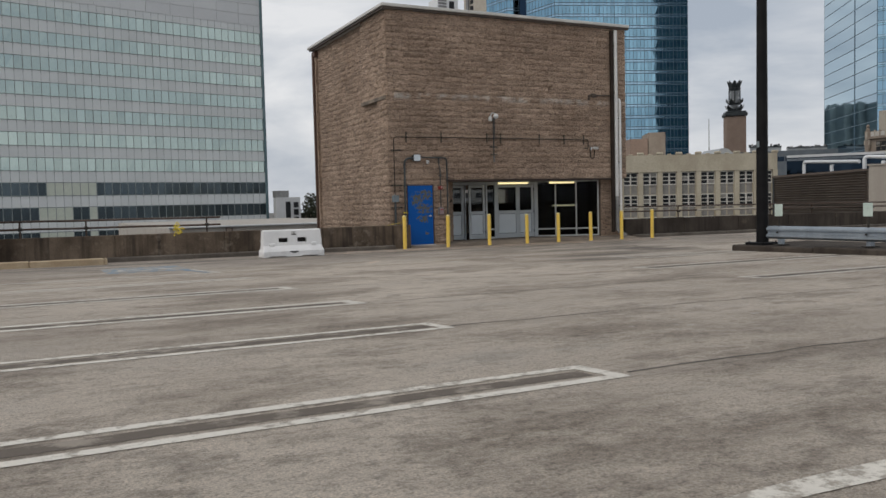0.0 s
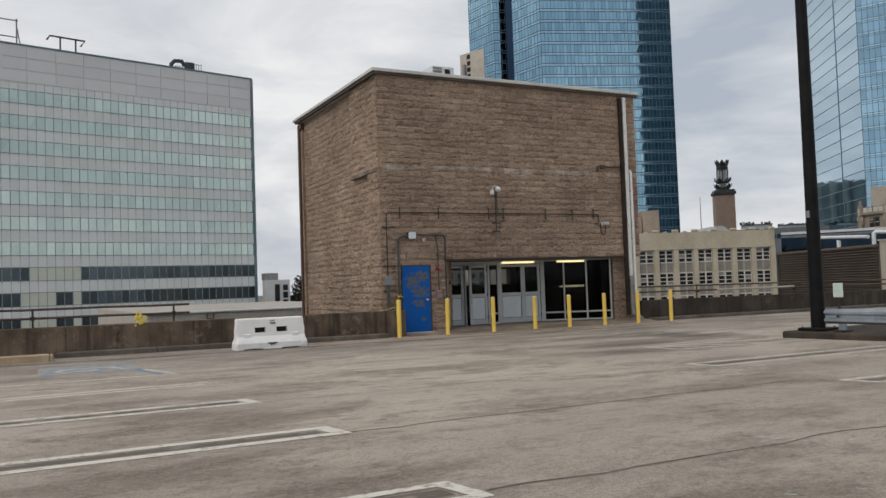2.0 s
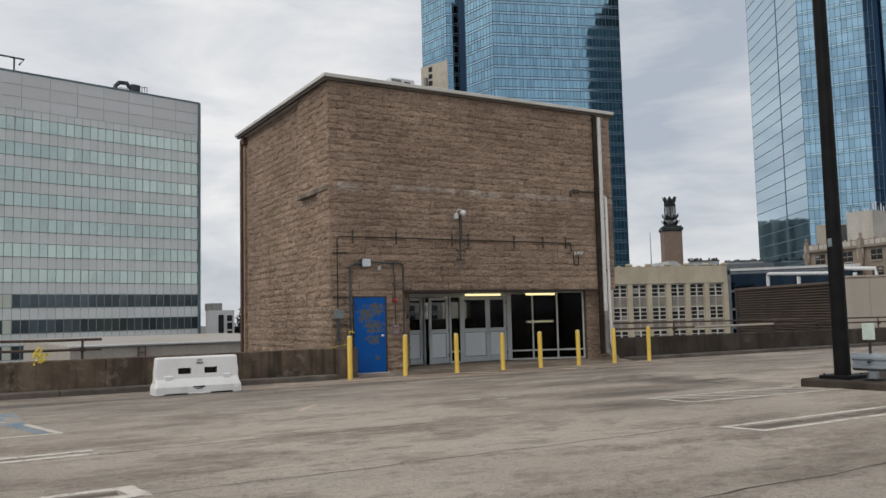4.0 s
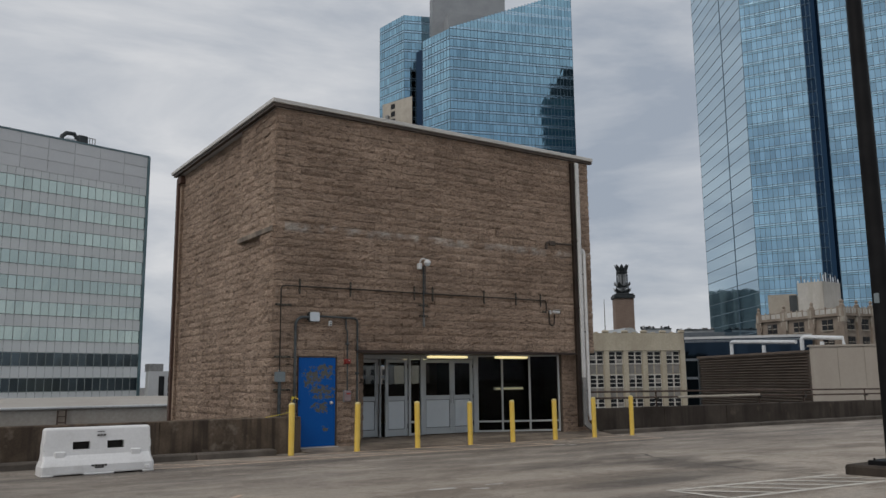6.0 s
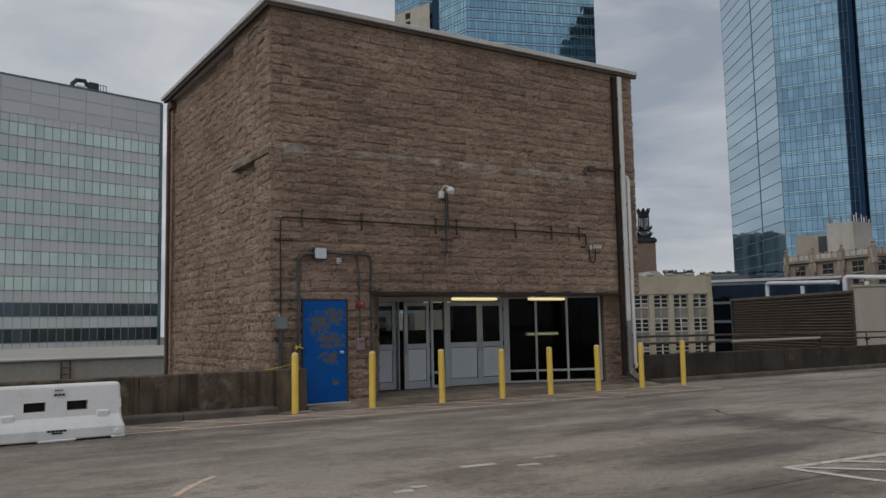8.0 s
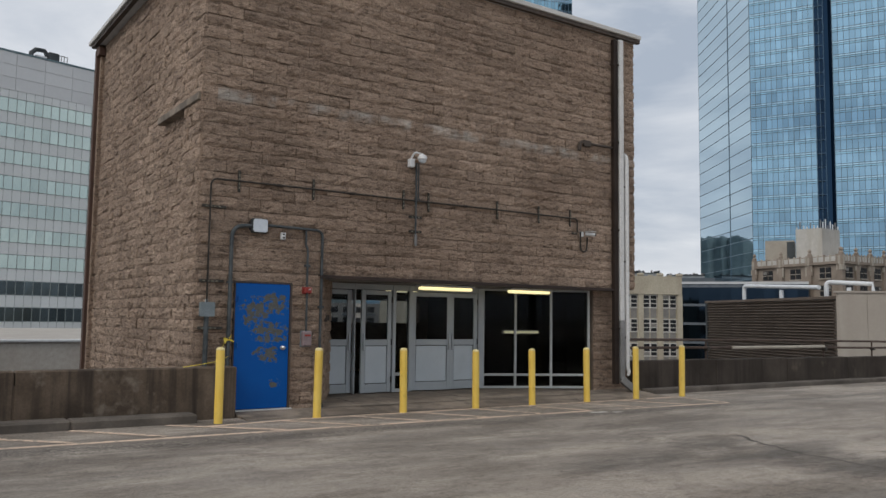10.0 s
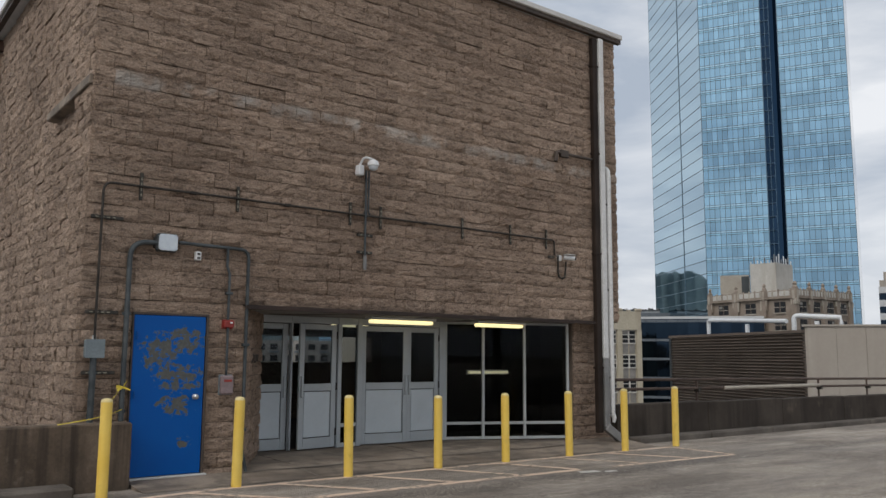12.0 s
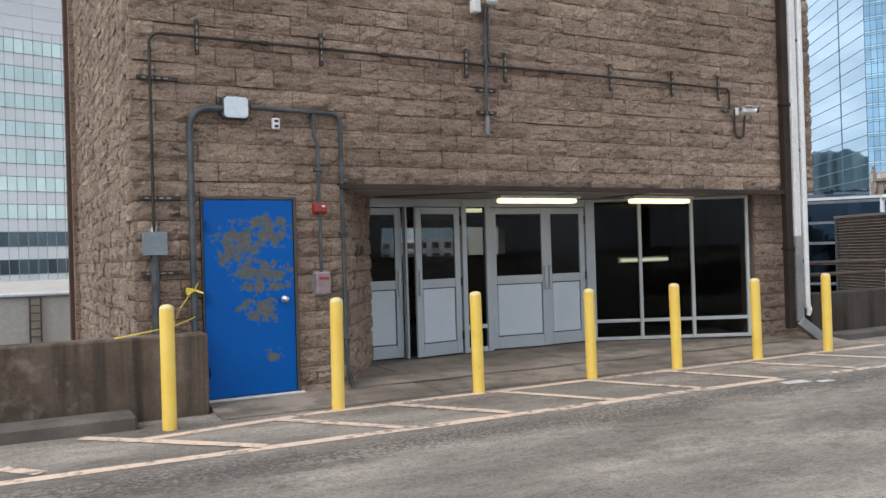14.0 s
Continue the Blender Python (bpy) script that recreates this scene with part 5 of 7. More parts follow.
part("outlet", MB().soft(11.80, 35.15, 8.8, 11.98, 35.47, 9.03, 0.012), M_red_brown, bp)

# caution tape tied round the parapet
def tape(pts, w, t, name="strand"):
    mb = MB()
    for a, b in zip(pts, pts[1:]):
        a, b = Vector(a), Vector(b)
        o = Vector((0.2, 0.3, 1.0)).normalized() * w
        mb.quad(a - o, b - o * 0.7, b + o * 0.7, a + o)
        n = (b - a).cross(o).normalized() * 0.004
        mb.quad(a - o + n, a + o + n, b + o * 0.7 + n, b - o * 0.7 + n)
    return part(name, mb, M_tape, t)


random.seed(11)
tp = thing("caution_tape", "knotted yellow caution tape by the corner conduit", "tape")
tape([(11.6, 27.12, 1.79), (11.95, 27.1, 1.84), (12.2, 27.2, 1.88), (12.4, 27.38, 1.93)], 0.006, tp)
tape([(12.15, 27.3, 1.82), (12.25, 27.38, 2.02), (12.4, 27.39, 2.22)], 0.006, tp)
for i in range(8):
    a = random.uniform(0, 6.3)
    tape([(12.4, 27.38, 2.2), (12.4 + 0.09 * math.cos(a), 27.36, 2.2 + 0.08 * math.sin(a))], 0.012, tp, "loose_end")
tp = thing("caution_tape", "bunched yellow caution tape on the parapet", "tape")
for i in range(26):
    a, b = random.uniform(0, 6.3), random.uniform(0.05, 0.17)
    c = (4.82 + random.uniform(-0.1, 0.14), 27.12 + random.uniform(-0.03, 0.06), 1.86 + random.uniform(-0.05, 0.13))
    tape([c, (c[0] + b * 0.6 * math.cos(a), c[1] - 0.02, c[2] + b * math.sin(a)), (c[0] + b * math.cos(a + 0.6), c[1] - 0.03, c[2] + b * 0.8 * math.sin(a + 0.6))], 0.024, tp)

# ---- bollards ----
def bollard():
    t = thing("bollard", "yellow painted steel pipe bollard on the deck", "bollard", group="bollards before the doors")
    part("pipe", MB().tube([(0, 0, -0.12), (0, 0, 1.045)], 0.064, 20), M_yellow, t, smooth=True)
    part("cap", MB().lathe([(0.064, 1.045), (0.062, 1.06), (0.049, 1.078), (0.025, 1.088), (0.0, 1.09)], 20), M_cap, t, "weathered pale domed cap", True)
    return t


BOLL = (11.985, 13.595, 15.22, 16.77, 18.12, 19.57, 21.01, 22.49)
first = bollard()
lean = ((0, 0), (0.4, 0.3), (-0.3, 0.9), (0.5, 0.8), (0.2, 0.6), (0.2, 0.7), (0.3, 0.5), (0.2, 0.6))
for i, x in enumerate(BOLL):
    h = (1.13, 1.115, 1.105, 1.07, 1.08, 1.09, 1.11, 1.13)[i]
    m = pose(x, 26.58, G(x, 26.58) - 0.005 + h - 1.09, lean[i][0], lean[i][1], 37 * i)
    if i == 0:
        first.matrix_basis = m
    else:
        copy_thing(first, m)

# ---- plastic traffic barrier ----
def barrier():
    t = thing("traffic_barrier", "white plastic water-filled barrier with fork slots", "traffic barrier", (7.74, 25.22, G(7.7, 25.2)), 0.5)
    L = 0.92
    half = lambda z: 0.27 if z <= 0.19 else (0.27 - (z - 0.19) * 0.75 if z < 0.34 else 0.157 - (z - 0.34) * 0.12)
    end = lambda z: L if z <= 0.2 else L - 0.03 - (z - 0.2) * 0.03

    def slab(mb, x0, x1, z0, z1, c=0.0):
        n = len(mb.v)
        for z in (z0, z1):
            w = half(z) - c
            a, b = max(x0, -end(z)), min(x1, end(z))
            mb.v += [(a, -w, z), (b, -w, z), (b, w, z), (a, w, z)]
        mb.f += [tuple(n + i for i in q) for q in ((3, 2, 1, 0), (4, 5, 6, 7), (0, 1, 5, 4), (1, 2, 6, 5), (2, 3, 7, 6), (3, 0, 4, 7))]

    def loft(levels):
        mb = MB()
        for z, c in levels:
            w, e = half(z) - c, end(z) - c
            mb.v += [(-e + 0.03, -w, z), (e - 0.03, -w, z), (e, -w + 0.03, z), (e, w - 0.03, z), (e - 0.03, w, z), (-e + 0.03, w, z), (-e, w - 0.03, z), (-e, -w + 0.03, z)]
        k = len(levels)
        mb.f = [tuple(range(7, -1, -1)), tuple(8 * (k - 1) + i for i in range(8))]
        mb.f += [(8 * r + i, 8 * r + (i + 1) % 8, 8 * r + 8 + (i + 1) % 8, 8 * r + 8 + i) for r in range(k - 1) for i in range(8)]
        return mb

    part("lower_body", loft([(0.03, 0.01), (0.05, 0), (0.17, 0), (0.19, 0.01), (0.26, 0), (0.34, 0), (0.43, 0)]), M_plastic, t)
    for a, b in ((-L, -0.42), (-0.14, 0.14), (0.42, L)):
        web = MB()
        slab(web, a, b, 0.43, 0.56)
        part("web", web, M_plastic, t)
    part("upper_body", loft([(0.56, 0), (0.60, 0), (0.76, 0), (0.785, 0.012), (0.80, 0.035)]), M_plastic, t)
    for a, b in ((-L, -0.72), (-0.25, 0.25), (0.72, L)):
        part("foot", MB().soft(a, -0.28, 0.0, b, 0.28, 0.05, 0.02), M_plastic, t)
    # Dark sheets in the fork slots put their shade into colour.
    for a, b in ((-0.42, -0.14), (0.14, 0.42)):
        part("slot_lining", MB().box(a, -0.1, 0.432, b, 0.1, 0.436), M_dark, t)
        part("slot_back", MB().box(a + 0.002, -0.02, 0.436, b - 0.002, 0.02, 0.558), M_dark, t, "dark plate for the shade inside the fork slot")
    for a in (-0.62, 0.62):
        part("rib", MB().soft(a - 0.09, -0.182, 0.26, a + 0.09, 0.182, 0.41, 0.02), M_plastic, t)
    for i in range(3):
        part("print_bar", MB().box(-0.02 + i * 0.04, -0.1405, 0.71, 0.005 + i * 0.04, -0.125, 0.728), M_dark, t)
        part("print_bar", MB().box(-0.03 + i * 0.05, -0.148, 0.645, 0.008 + i * 0.05, -0.13, 0.672), M_dark, t)
    for i in range(5):
        part("maker_mark", MB().box(-0.13 + i * 0.052, -0.276, 0.145, -0.085 + i * 0.052, -0.27, 0.175), M_dark, t)
    part("maker_mark", MB().box(-0.07, -0.276, 0.115, 0.07, -0.27, 0.138), M_dark, t)
    plug = part("drain_plug", MB().lathe([(0.045, 0), (0.045, 0.02), (0.03, 0.028), (0, 0.028)], 12), M_plastic, t)
    plug.matrix_basis = pose(0.80, -0.268, 0.09, 90, 0, 0)
    return t


barrier()

# ---- small service building at the left ----
sb = thing("service_hut", "low tan block hut with a blue door", "hut")
part("wall", MB().box(-5.1, 26.05, 0.6, -0.05, 30.0, 3.7), M_block_isl, sb)
part("roof_edge", MB().soft(-5.2, 25.95, 3.7, 0.02, 30.1, 3.83, 0.012), M_conc, sb)
d2 = part("door", MB().soft(-1.75, 26.0, 1.24, -0.80, 26.045, 3.3, 0.006), M_blue_plain, sb, "blue painted steel door")
part("knob", MB().tube([(-1.66, 25.95, 2.2), (-1.66, 26.0, 2.2)], 0.03, 10), M_chrome, d2)

# two dark oval marks on the splayed jamb, built as raised stubs
for u in (0.59, 0.86):
    c, sn = math.cos(radians(57.2)), math.sin(radians(57.2))
    x, y = 14.07 + u * c + 0.05 * sn, 27.52 + u * sn - 0.05 * c
    st = thing("pipe_stub", "dark oval mark on the block jamb, built raised", "pipe stub", group="pipe stubs")
    part("stub", MB().tube([(x, y, 2.52), (x, y, 2.62)], 0.028, 8), M_steel_dark, st)
    part("flange", MB().soft(-0.045, 0.012, -0.075, 0.045, 0.03, 0.075, 0.01, pose(x, y, 2.57, 0, 0, 57.2)), M_steel_dark, st)

# ---- the city round the deck ----
def side(p0, p1):
    """Direction along a facade, its outward normal (left end first, as seen from outside) and its length."""
    d = Vector((p1[0] - p0[0], p1[1] - p0[1], 0))
    ln = d.length
    d.normalize()
    return d, Vector((d.y, -d.x, 0)), ln


def facade_rows(t, p0, p1, rows, cols, mull_w=0.09, mull=None, proud=0.12, seed=1, wob=0.012, z_cap=None, every=1, floor_lines=True, line_h=0.12):
    """Glazes a facade. rows: (z0, z1, name, material or function of the column). Each pane is its own piece of glass, a touch out of true."""
    rnd = random.Random(seed)
    d, nrm, ln = side(p0, p1)
    o = Vector((p0[0], p0[1], 0))
    cw = ln / cols
    sets = {}
    for z0, z1, nm, mat in rows:
        for c in range(cols):
            cap = z_cap(c * cw) if z_cap else 1e9
            if z0 >= cap:
                continue
            top = min(z1, cap)
            mm = mat(c) if callable(mat) else mat
            mb = sets.setdefault((nm, mm.name), (MB(), mm))[0]
            a, b = o + d * (c * cw + mull_w * 0.4), o + d * ((c + 1) * cw - mull_w * 0.4)
            k = [rnd.uniform(-wob, wob) for _ in range(4)]
            mb.quad(a + nrm * (0.05 + k[0]) + Vector((0, 0, z0 + 0.03)), b + nrm * (0.05 + k[1]) + Vector((0, 0, z0 + 0.03)), b + nrm * (0.05 + k[2]) + Vector((0, 0, top - 0.03)), a + nrm * (0.05 + k[3]) + Vector((0, 0, top - 0.03)))
    for (nm, _), (mb, mm) in sets.items():
        part(nm, mb, mm, t, kind="stuff")
    if mull:
        zs = [r[0] for r in rows] + [r[1] for r in rows]
        zlo, zhi = min(zs), max(zs)
        vm, hm = MB(), MB()
        basis = Matrix((( d.x, nrm.x, 0, o.x), (d.y, nrm.y, 0, o.y), (0, 0, 1, 0), (0, 0, 0, 1)))
        for c in range(0, cols + 1, every):
            cap = min(zhi, z_cap(c * cw)) if z_cap else zhi
            w = mull_w * (1.5 if c % 8 == 0 else 1.0)
            vm.box(c * cw - w / 2, 0.0, zlo, c * cw + w / 2, proud, cap, basis)
        part("mullion", vm, mull, t, kind="stuff")
        if floor_lines:
            for z in sorted({r[0] for r in rows}):
                end = ln
                if z_cap and z >= z_cap(0):
                    continue
                hm.box(0, 0.0, z - line_h / 2, end, proud + 0.03, z + line_h / 2, basis)
            part("floor_line", hm, mull, t, kind="stuff")


def shell(t, pts, z0, z1, mat, name="core"):
    return part(name, MB().prism(pts, z0, z1), mat, t)


# pale office slab
off = thing("office_building", "pale green glass office slab with grey top", "office building")
O0, O1 = (-10.84, 155.2), (42.98, 168.0)
shell(off, [O0, O1, (36.3, 198), (-17.7, 186)], -16, 45.45, M_office_panel)


def low_glass(row):
    def pick(c):
        k = 40 - c
        if row == 0:
            return M_office_blind if 25 <= k <= 30 else M_office_dark
        return M_office_blind if k == 25 or 28 <= k <= 31 else M_office_dark
    return pick


rows = []
for k in range(-4, 8):
    zt = 7.88 + 4.28 * k
    glass = M_office_green if k > 0 else low_glass(k)
    rows.append((zt - 2.28, zt, "glazing", glass))
    rows.append((zt, zt + 2.0, "spandrel", M_office_white))
facade_rows(off, O0, O1, rows, 40, 0.07, None, 0.07, 3, 0.012)
clad = MB()
d, nrm, ln = side(O0, O1)
of4 = Matrix(((d.x, nrm.x, 0, O0[0]), (d.y, nrm.y, 0, O0[1]), (0, 0, 1, 0), (0, 0, 0, 1)))
bars, seams, lines = MB(), MB(), MB()
for k in range(-4, 8):
    zt = 7.88 + 4.28 * k
    lines.box(0, 0, zt - 0.06, ln, 0.09, zt + 0.06, of4).box(0, 0, zt - 2.34, ln, 0.09, zt - 2.22, of4)
    for c in range(41):
        w = 0.07 if c % 8 == 0 else 0.05
        bars.box(c * ln / 40 - w, 0, zt - 2.22, c * ln / 40 + w, 0.08, zt - 0.06, of4)
        bars.box(c * ln / 40 - 0.05, 0, zt + 1.55, c * ln / 40 + 0.05, 0.07, zt + 1.94, of4)
        seams.box(c * ln / 40 - 0.025, 0, zt + 0.06, c * ln / 40 + 0.025, 0.07, zt + 1.55, of4)
part("mullion", bars, M_mullion_g, off, kind="stuff")
part("seam", seams, M_mullion_g, off, kind="stuff")
part("floor_line", lines, M_mullion_g, off, kind="stuff")
bm4 = Matrix(((d.x, nrm.x, 0, O0[0]), (d.y, nrm.y, 0, O0[1]), (0, 0, 1, -0.75), (0, 0, 0, 1)))
for k in range(3):
    for j in range(12):
        clad.box(j * ln / 12 + 0.02, 0.02, 39.95 + k * 2.1, (j + 1) * ln / 12 - 0.02, 0.12, 39.95 + (k + 1) * 2.1 - 0.07, bm4)
part("cladding", clad, M_office_panel, off, kind="stuff")
part("corner_trim", MB().box(ln - 0.02, -0.4, -16, ln + 0.45, 0.35, 46.25, bm4), M_slate, off)
part("roof_edge", MB().box(-0.3, -0.5, 46.2, ln + 0.35, 0.2, 46.5, bm4), M_slate, off)


def on_roof(u, z, back=-2.0):
    return tuple(bm4 @ Vector((u, back, z)))


rig = thing("roof_rig", "grey pipe frame for antennas on office roof", "roof rig")
for u in (3.48, 6.6, 7.5, 9.64, 12.79):
    part("post", MB().tube([on_roof(u, 46.2), on_roof(u, 51.3)], 0.13, 6), M_grey_spout, rig)
for u in (9.64, 12.79):
    part("brace", MB().tube([on_roof(u + 0.7, 46.2), on_roof(u, 50.0)], 0.10, 6), M_grey_spout, rig)
for z in (48.1, 51.0):
    part("beam", MB().tube([on_roof(3.3, z), on_roof(13.0, z)], 0.11, 6), M_grey_spout, rig)
rig = thing("roof_rig", "low steel gantry on the office roof edge", "roof rig")
for u in (19.8, 22.4):
    part("post", MB().tube([on_roof(u, 46.2), on_roof(u, 49.2)], 0.15, 6), M_bronze, rig)
part("beam", MB().tube([on_roof(17.6, 48.55), on_roof(18.1, 49.35), on_roof(24.0, 49.3), on_roof(23.2, 48.2)], 0.17, 6), M_bronze, rig)
for u, z, lab in ((2.34, 49.8, "pale drum antenna facing away on office roof"), (6.19, 50.15, "dark drum antenna on the office roof")):
    dish = thing("satellite_dish", lab, "satellite dish")
    part("drum", MB().tube([on_roof(u - 0.75, z + 0.15, -1.2), on_roof(u + 0.75, z - 0.15, -2.4)], 1.15, 16), M_grey_spout, dish, smooth=True)
    part("face", MB().tube([on_roof(u - 0.80, z + 0.16, -1.16), on_roof(u - 0.75, z + 0.15, -1.2)], 1.12, 16), M_office_panel, dish)
    part("mast", MB().tube([on_roof(u + 0.3, 46.2), on_roof(u + 0.3, z - 0.6)], 0.16, 6), M_grey_spout, dish)
cool = thing("cooling_unit", "dark rooftop cooling unit with railing on office", "cooling unit")
part("hood", MB().tube([on_roof(39.7, 46.3), on_roof(39.9, 47.6), on_roof(40.6, 48.3), on_roof(42.0, 48.4), on_roof(42.5, 47.6)], 0.4, 8), M_bronze, cool)
part("drum", MB().soft(42.6, -3.6, 46.3, 44.5, -1.6, 48.4, 0.2, bm4), M_bronze, cool)
part("cabinet", MB().soft(40.6, -3.4, 46.3, 42.4, -1.8, 47.4, 0.05, bm4), M_office_panel, cool)
for u in (44.9, 45.4, 45.9):
    part("rail_post", MB().tube([on_roof(u, 46.3), on_roof(u, 48.2)], 0.07, 6), M_grey_spout, cool)
part("rail", MB().tube([on_roof(44.6, 48.2), on_roof(46.0, 48.2)], 0.07, 6), M_grey_spout, cool)

# first glass tower
ta = thing("glass_tower", "blue glass tower with slanted crown and dark slot", "skyscraper")
A_L, A_C, A_R = (164.13, 258.85), (166.01, 243.52), (211.30, 227.03)
FH = 3.95
capA = lambda u: 130.8 + 0.40 * u
shell(ta, [A_L, A_C, A_R, (219.40, 262), (175.40, 275)], -16, 130.0, M_tower_dark)
rows = []
z = -16 + FH
zlist = []
while z < 151:
    rows += [(z, z + 0.95, "spandrel", M_tower_band), (z + 0.95, z + FH, "glazing", M_tower)]
    z += FH
facade_rows(ta, A_C, A_R, rows, 36, 0.09, M_tower_mull, 0.10, 7, 0.002, capA, line_h=0.2)
facade_rows(ta, A_L, A_C, [r for r in rows if r[1] < 131], 9, 0.09, M_tower_mull, 0.10, 8, 0.002, line_h=0.2)
facade_rows(ta, (163.62, 262.7), A_L, [(-16, 127, "dark_slot", M_tower_dark)], 1, 0.05, None)
part("crown_back", MB().prism([(167.90, 247), (210.40, 229.5), (213.40, 240), (171.40, 256)], 130, 138), M_tower_roof, ta)
part("penthouse", MB().prism([(166.90, 256), (193.40, 245), (197.40, 258), (173.40, 268)], 130, 152), M_tower_roof, ta, "grey plant room wall")
W_L, W_C, W_R = (161.22, 286.6), (163.15, 270.9), (172.60, 267.0)
shell(ta, [W_L, W_C, W_R, (175.40, 285)], -16, 145.2, M_tower_dark, "wing_core")
facade_rows(ta, W_C, W_R, rows, 7, 0.09, M_tower_mull, 0.10, 9, 0.002, lambda u: 145.3, line_h=0.2)
facade_rows(ta, W_L, W_C, rows, 10, 0.09, M_tower_mull, 0.10, 10, 0.002, lambda u: 145.3, line_h=0.2)

# second glass tower
tb = thing("glass_tower", "tall pale-sided blue glass tower with dark slot", "skyscraper")
B_L, B_C, B_R = (250.6, 202.0), (222.5, 161.5), (240.0, 124.6)
slot0, slot1, slot2 = (230.2, 145.2), (231.2, 143.0), (232.2, 140.9)
shell(tb, [B_L, B_C, slot0, (233.0, 144.6), (234.8, 142.3), slot2, B_R, (275, 140), (275, 190)], -16, 158, M_tower_dark)
FB = 4.0
rows, z = [], -16.0
while z < 156:
    rows += [(z, z + 0.6, "spandrel", M_tower_band), (z + 0.6, z + FB - 0.6, "glazing", M_tower_light), (z + FB - 0.6, z + FB, "vision_strip", M_tower)]
    z += FB
facade_rows(tb, B_C, slot0, rows, 12, 0.11, M_tower_mull, 0.10, 21, 0.002, line_h=0.12)
facade_rows(tb, slot2, B_R, rows, 12, 0.11, M_tower_mull, 0.10, 22, 0.002, line_h=0.12)
facade_rows(tb, slot0, slot1, [(k * FB, k * FB + FB - 0.3, "slot_glass", M_tower_dark) for k in range(-4, 39)], 2, 0.12, M_tower_mull, 0.1, 23)
rows, z = [], -16.0
while z < 156:
    rows.append((z, z + FB, "pale_pane", M_tower_pale))
    z += FB
B_M = (B_L[0] + (B_C[0] - B_L[0]) * 0.62, B_L[1] + (B_C[1] - B_L[1]) * 0.62)
facade_rows(tb, B_L, B_M, rows, 1, 0.05, M_tower_line, 0.08, 24, 0.008, line_h=0.22)
facade_rows(tb, B_M, B_C, rows, 1, 0.05, M_tower_line, 0.08, 25, 0.008, line_h=0.22)
part("corner_strip", MB().tube([(B_M[0], B_M[1], -16), (B_M[0], B_M[1], 157)], 0.22, 6), M_tower_mull, tb)

# cream building with paired windows
cr = thing("cream_building", "cream stone building with paired many-pane windows", "building")
C0, C1 = (63.2, 102.8), (98.6, 88.2)
d, nrm, ln = side(C0, C1)
bc4 = Matrix(((d.x, nrm.x, 0, C0[0]), (d.y, nrm.y, 0, C0[1]), (0, 0, 1, 0.3), (0, 0, 0, 1)))
shell(cr, [C0, C1, (107, 110), (72, 124)], -16, 8.7, M_cream)
part("cornice", MB().box(0, 0, 6.1, ln, 0.45, 8.55, bc4), M_cream, cr)
BAY = 2.87
for i in range(12):
    u = ln - 1.72 - BAY * i
    if u < 1.2:
        break
    part("pier", MB().box(u + 1.08, 0, -16, u + BAY - 1.08, 0.42, 6.1, bc4), M_cream, cr)
    part("merlon", MB().soft(u + 0.95, 0.0, 8.55, u + BAY - 0.95, 0.5, 8.95, 0.12, bc4), M_cream, cr)
    part("merlon", MB().soft(u - 0.3, 0.05, 8.55, u + 0.3, 0.4, 8.72, 0.06, bc4), M_cream, cr)
    for j in range(2):
        x0 = u - 1.04 + j * 1.06
        for k, z1 in enumerate((6.05, 2.80, -0.45)):
            w = part("window", MB().box(x0, 0, z1 - 1.75, x0 + 1.02, 0.10, z1, bc4), M_cream_frame, cr)
            for q in range(3):
                zq = z1 - 0.13 - q * 0.56
                drawn = (i * 5 + j * 3 + q * 2 + k) % 11 == 0
                part("pane", MB().box(x0 + 0.10, 0.1, zq - 0.45, x0 + 0.92, 0.12, zq, bc4), M_grey_panel if drawn else M_dk_pane, w)
            part("panel", MB().box(x0 + 0.10, 0, z1 - 3.16, x0 + 0.94, 0.05, z1 - 1.84, bc4), M_grey_panel, cr)
            part("sill", MB().box(x0 + 0.02, 0, z1 - 1.85, x0 + 1.0, 0.16, z1 - 1.75, bc4), M_cream_frame, cr)
# low vault behind it
dm = thing("roof_vault", "pale green rounded roof behind the cream building", "roof")
mb = MB()
prof = [(6.0, 0.0), (5.2, 0.28), (3.9, 0.62), (2.6, 0.98), (1.3, 1.34), (0.2, 1.55), (-2.4, 1.5), (-3.2, 1.2), (-4.2, 0.75), (-5.2, 0.3), (-6.0, 0.0)]
mb.v += [tuple(bc4 @ Vector((34.6 + x * 0.34, -9, 8.4 + z))) for x, z in prof] + [tuple(bc4 @ Vector((34.6 + x * 0.34, -16, 8.4 + z))) for x, z in prof]
mb.f += [(i, i + 1, 12 + i, 11 + i) for i in range(10)] + [tuple(range(10, -1, -1)), tuple(range(11, 22))]
part("shell", mb, M_pewter, dm, smooth=True)
ph = thing("plant_room", "tan brick plant room behind the cream building", "plant room")
part("wall", MB().prism([(99.0, 116.6), (101.2, 114.8), (106, 120.1), (103, 123.1)], -16, 14.3), M_stone, ph)
part("annex", MB().prism([(96.6, 118.7), (98.9, 116.7), (102, 122.1), (99, 124.1)], -16, 13.3), M_shaft, ph)
mast = thing("mast", "thin grey roof mast", "mast")
part("pole", MB().tube([(164.5, 169.1, 0), (164.5, 169.1, 23.8)], 0.22, 6, 0.1), M_grey_spout, mast)

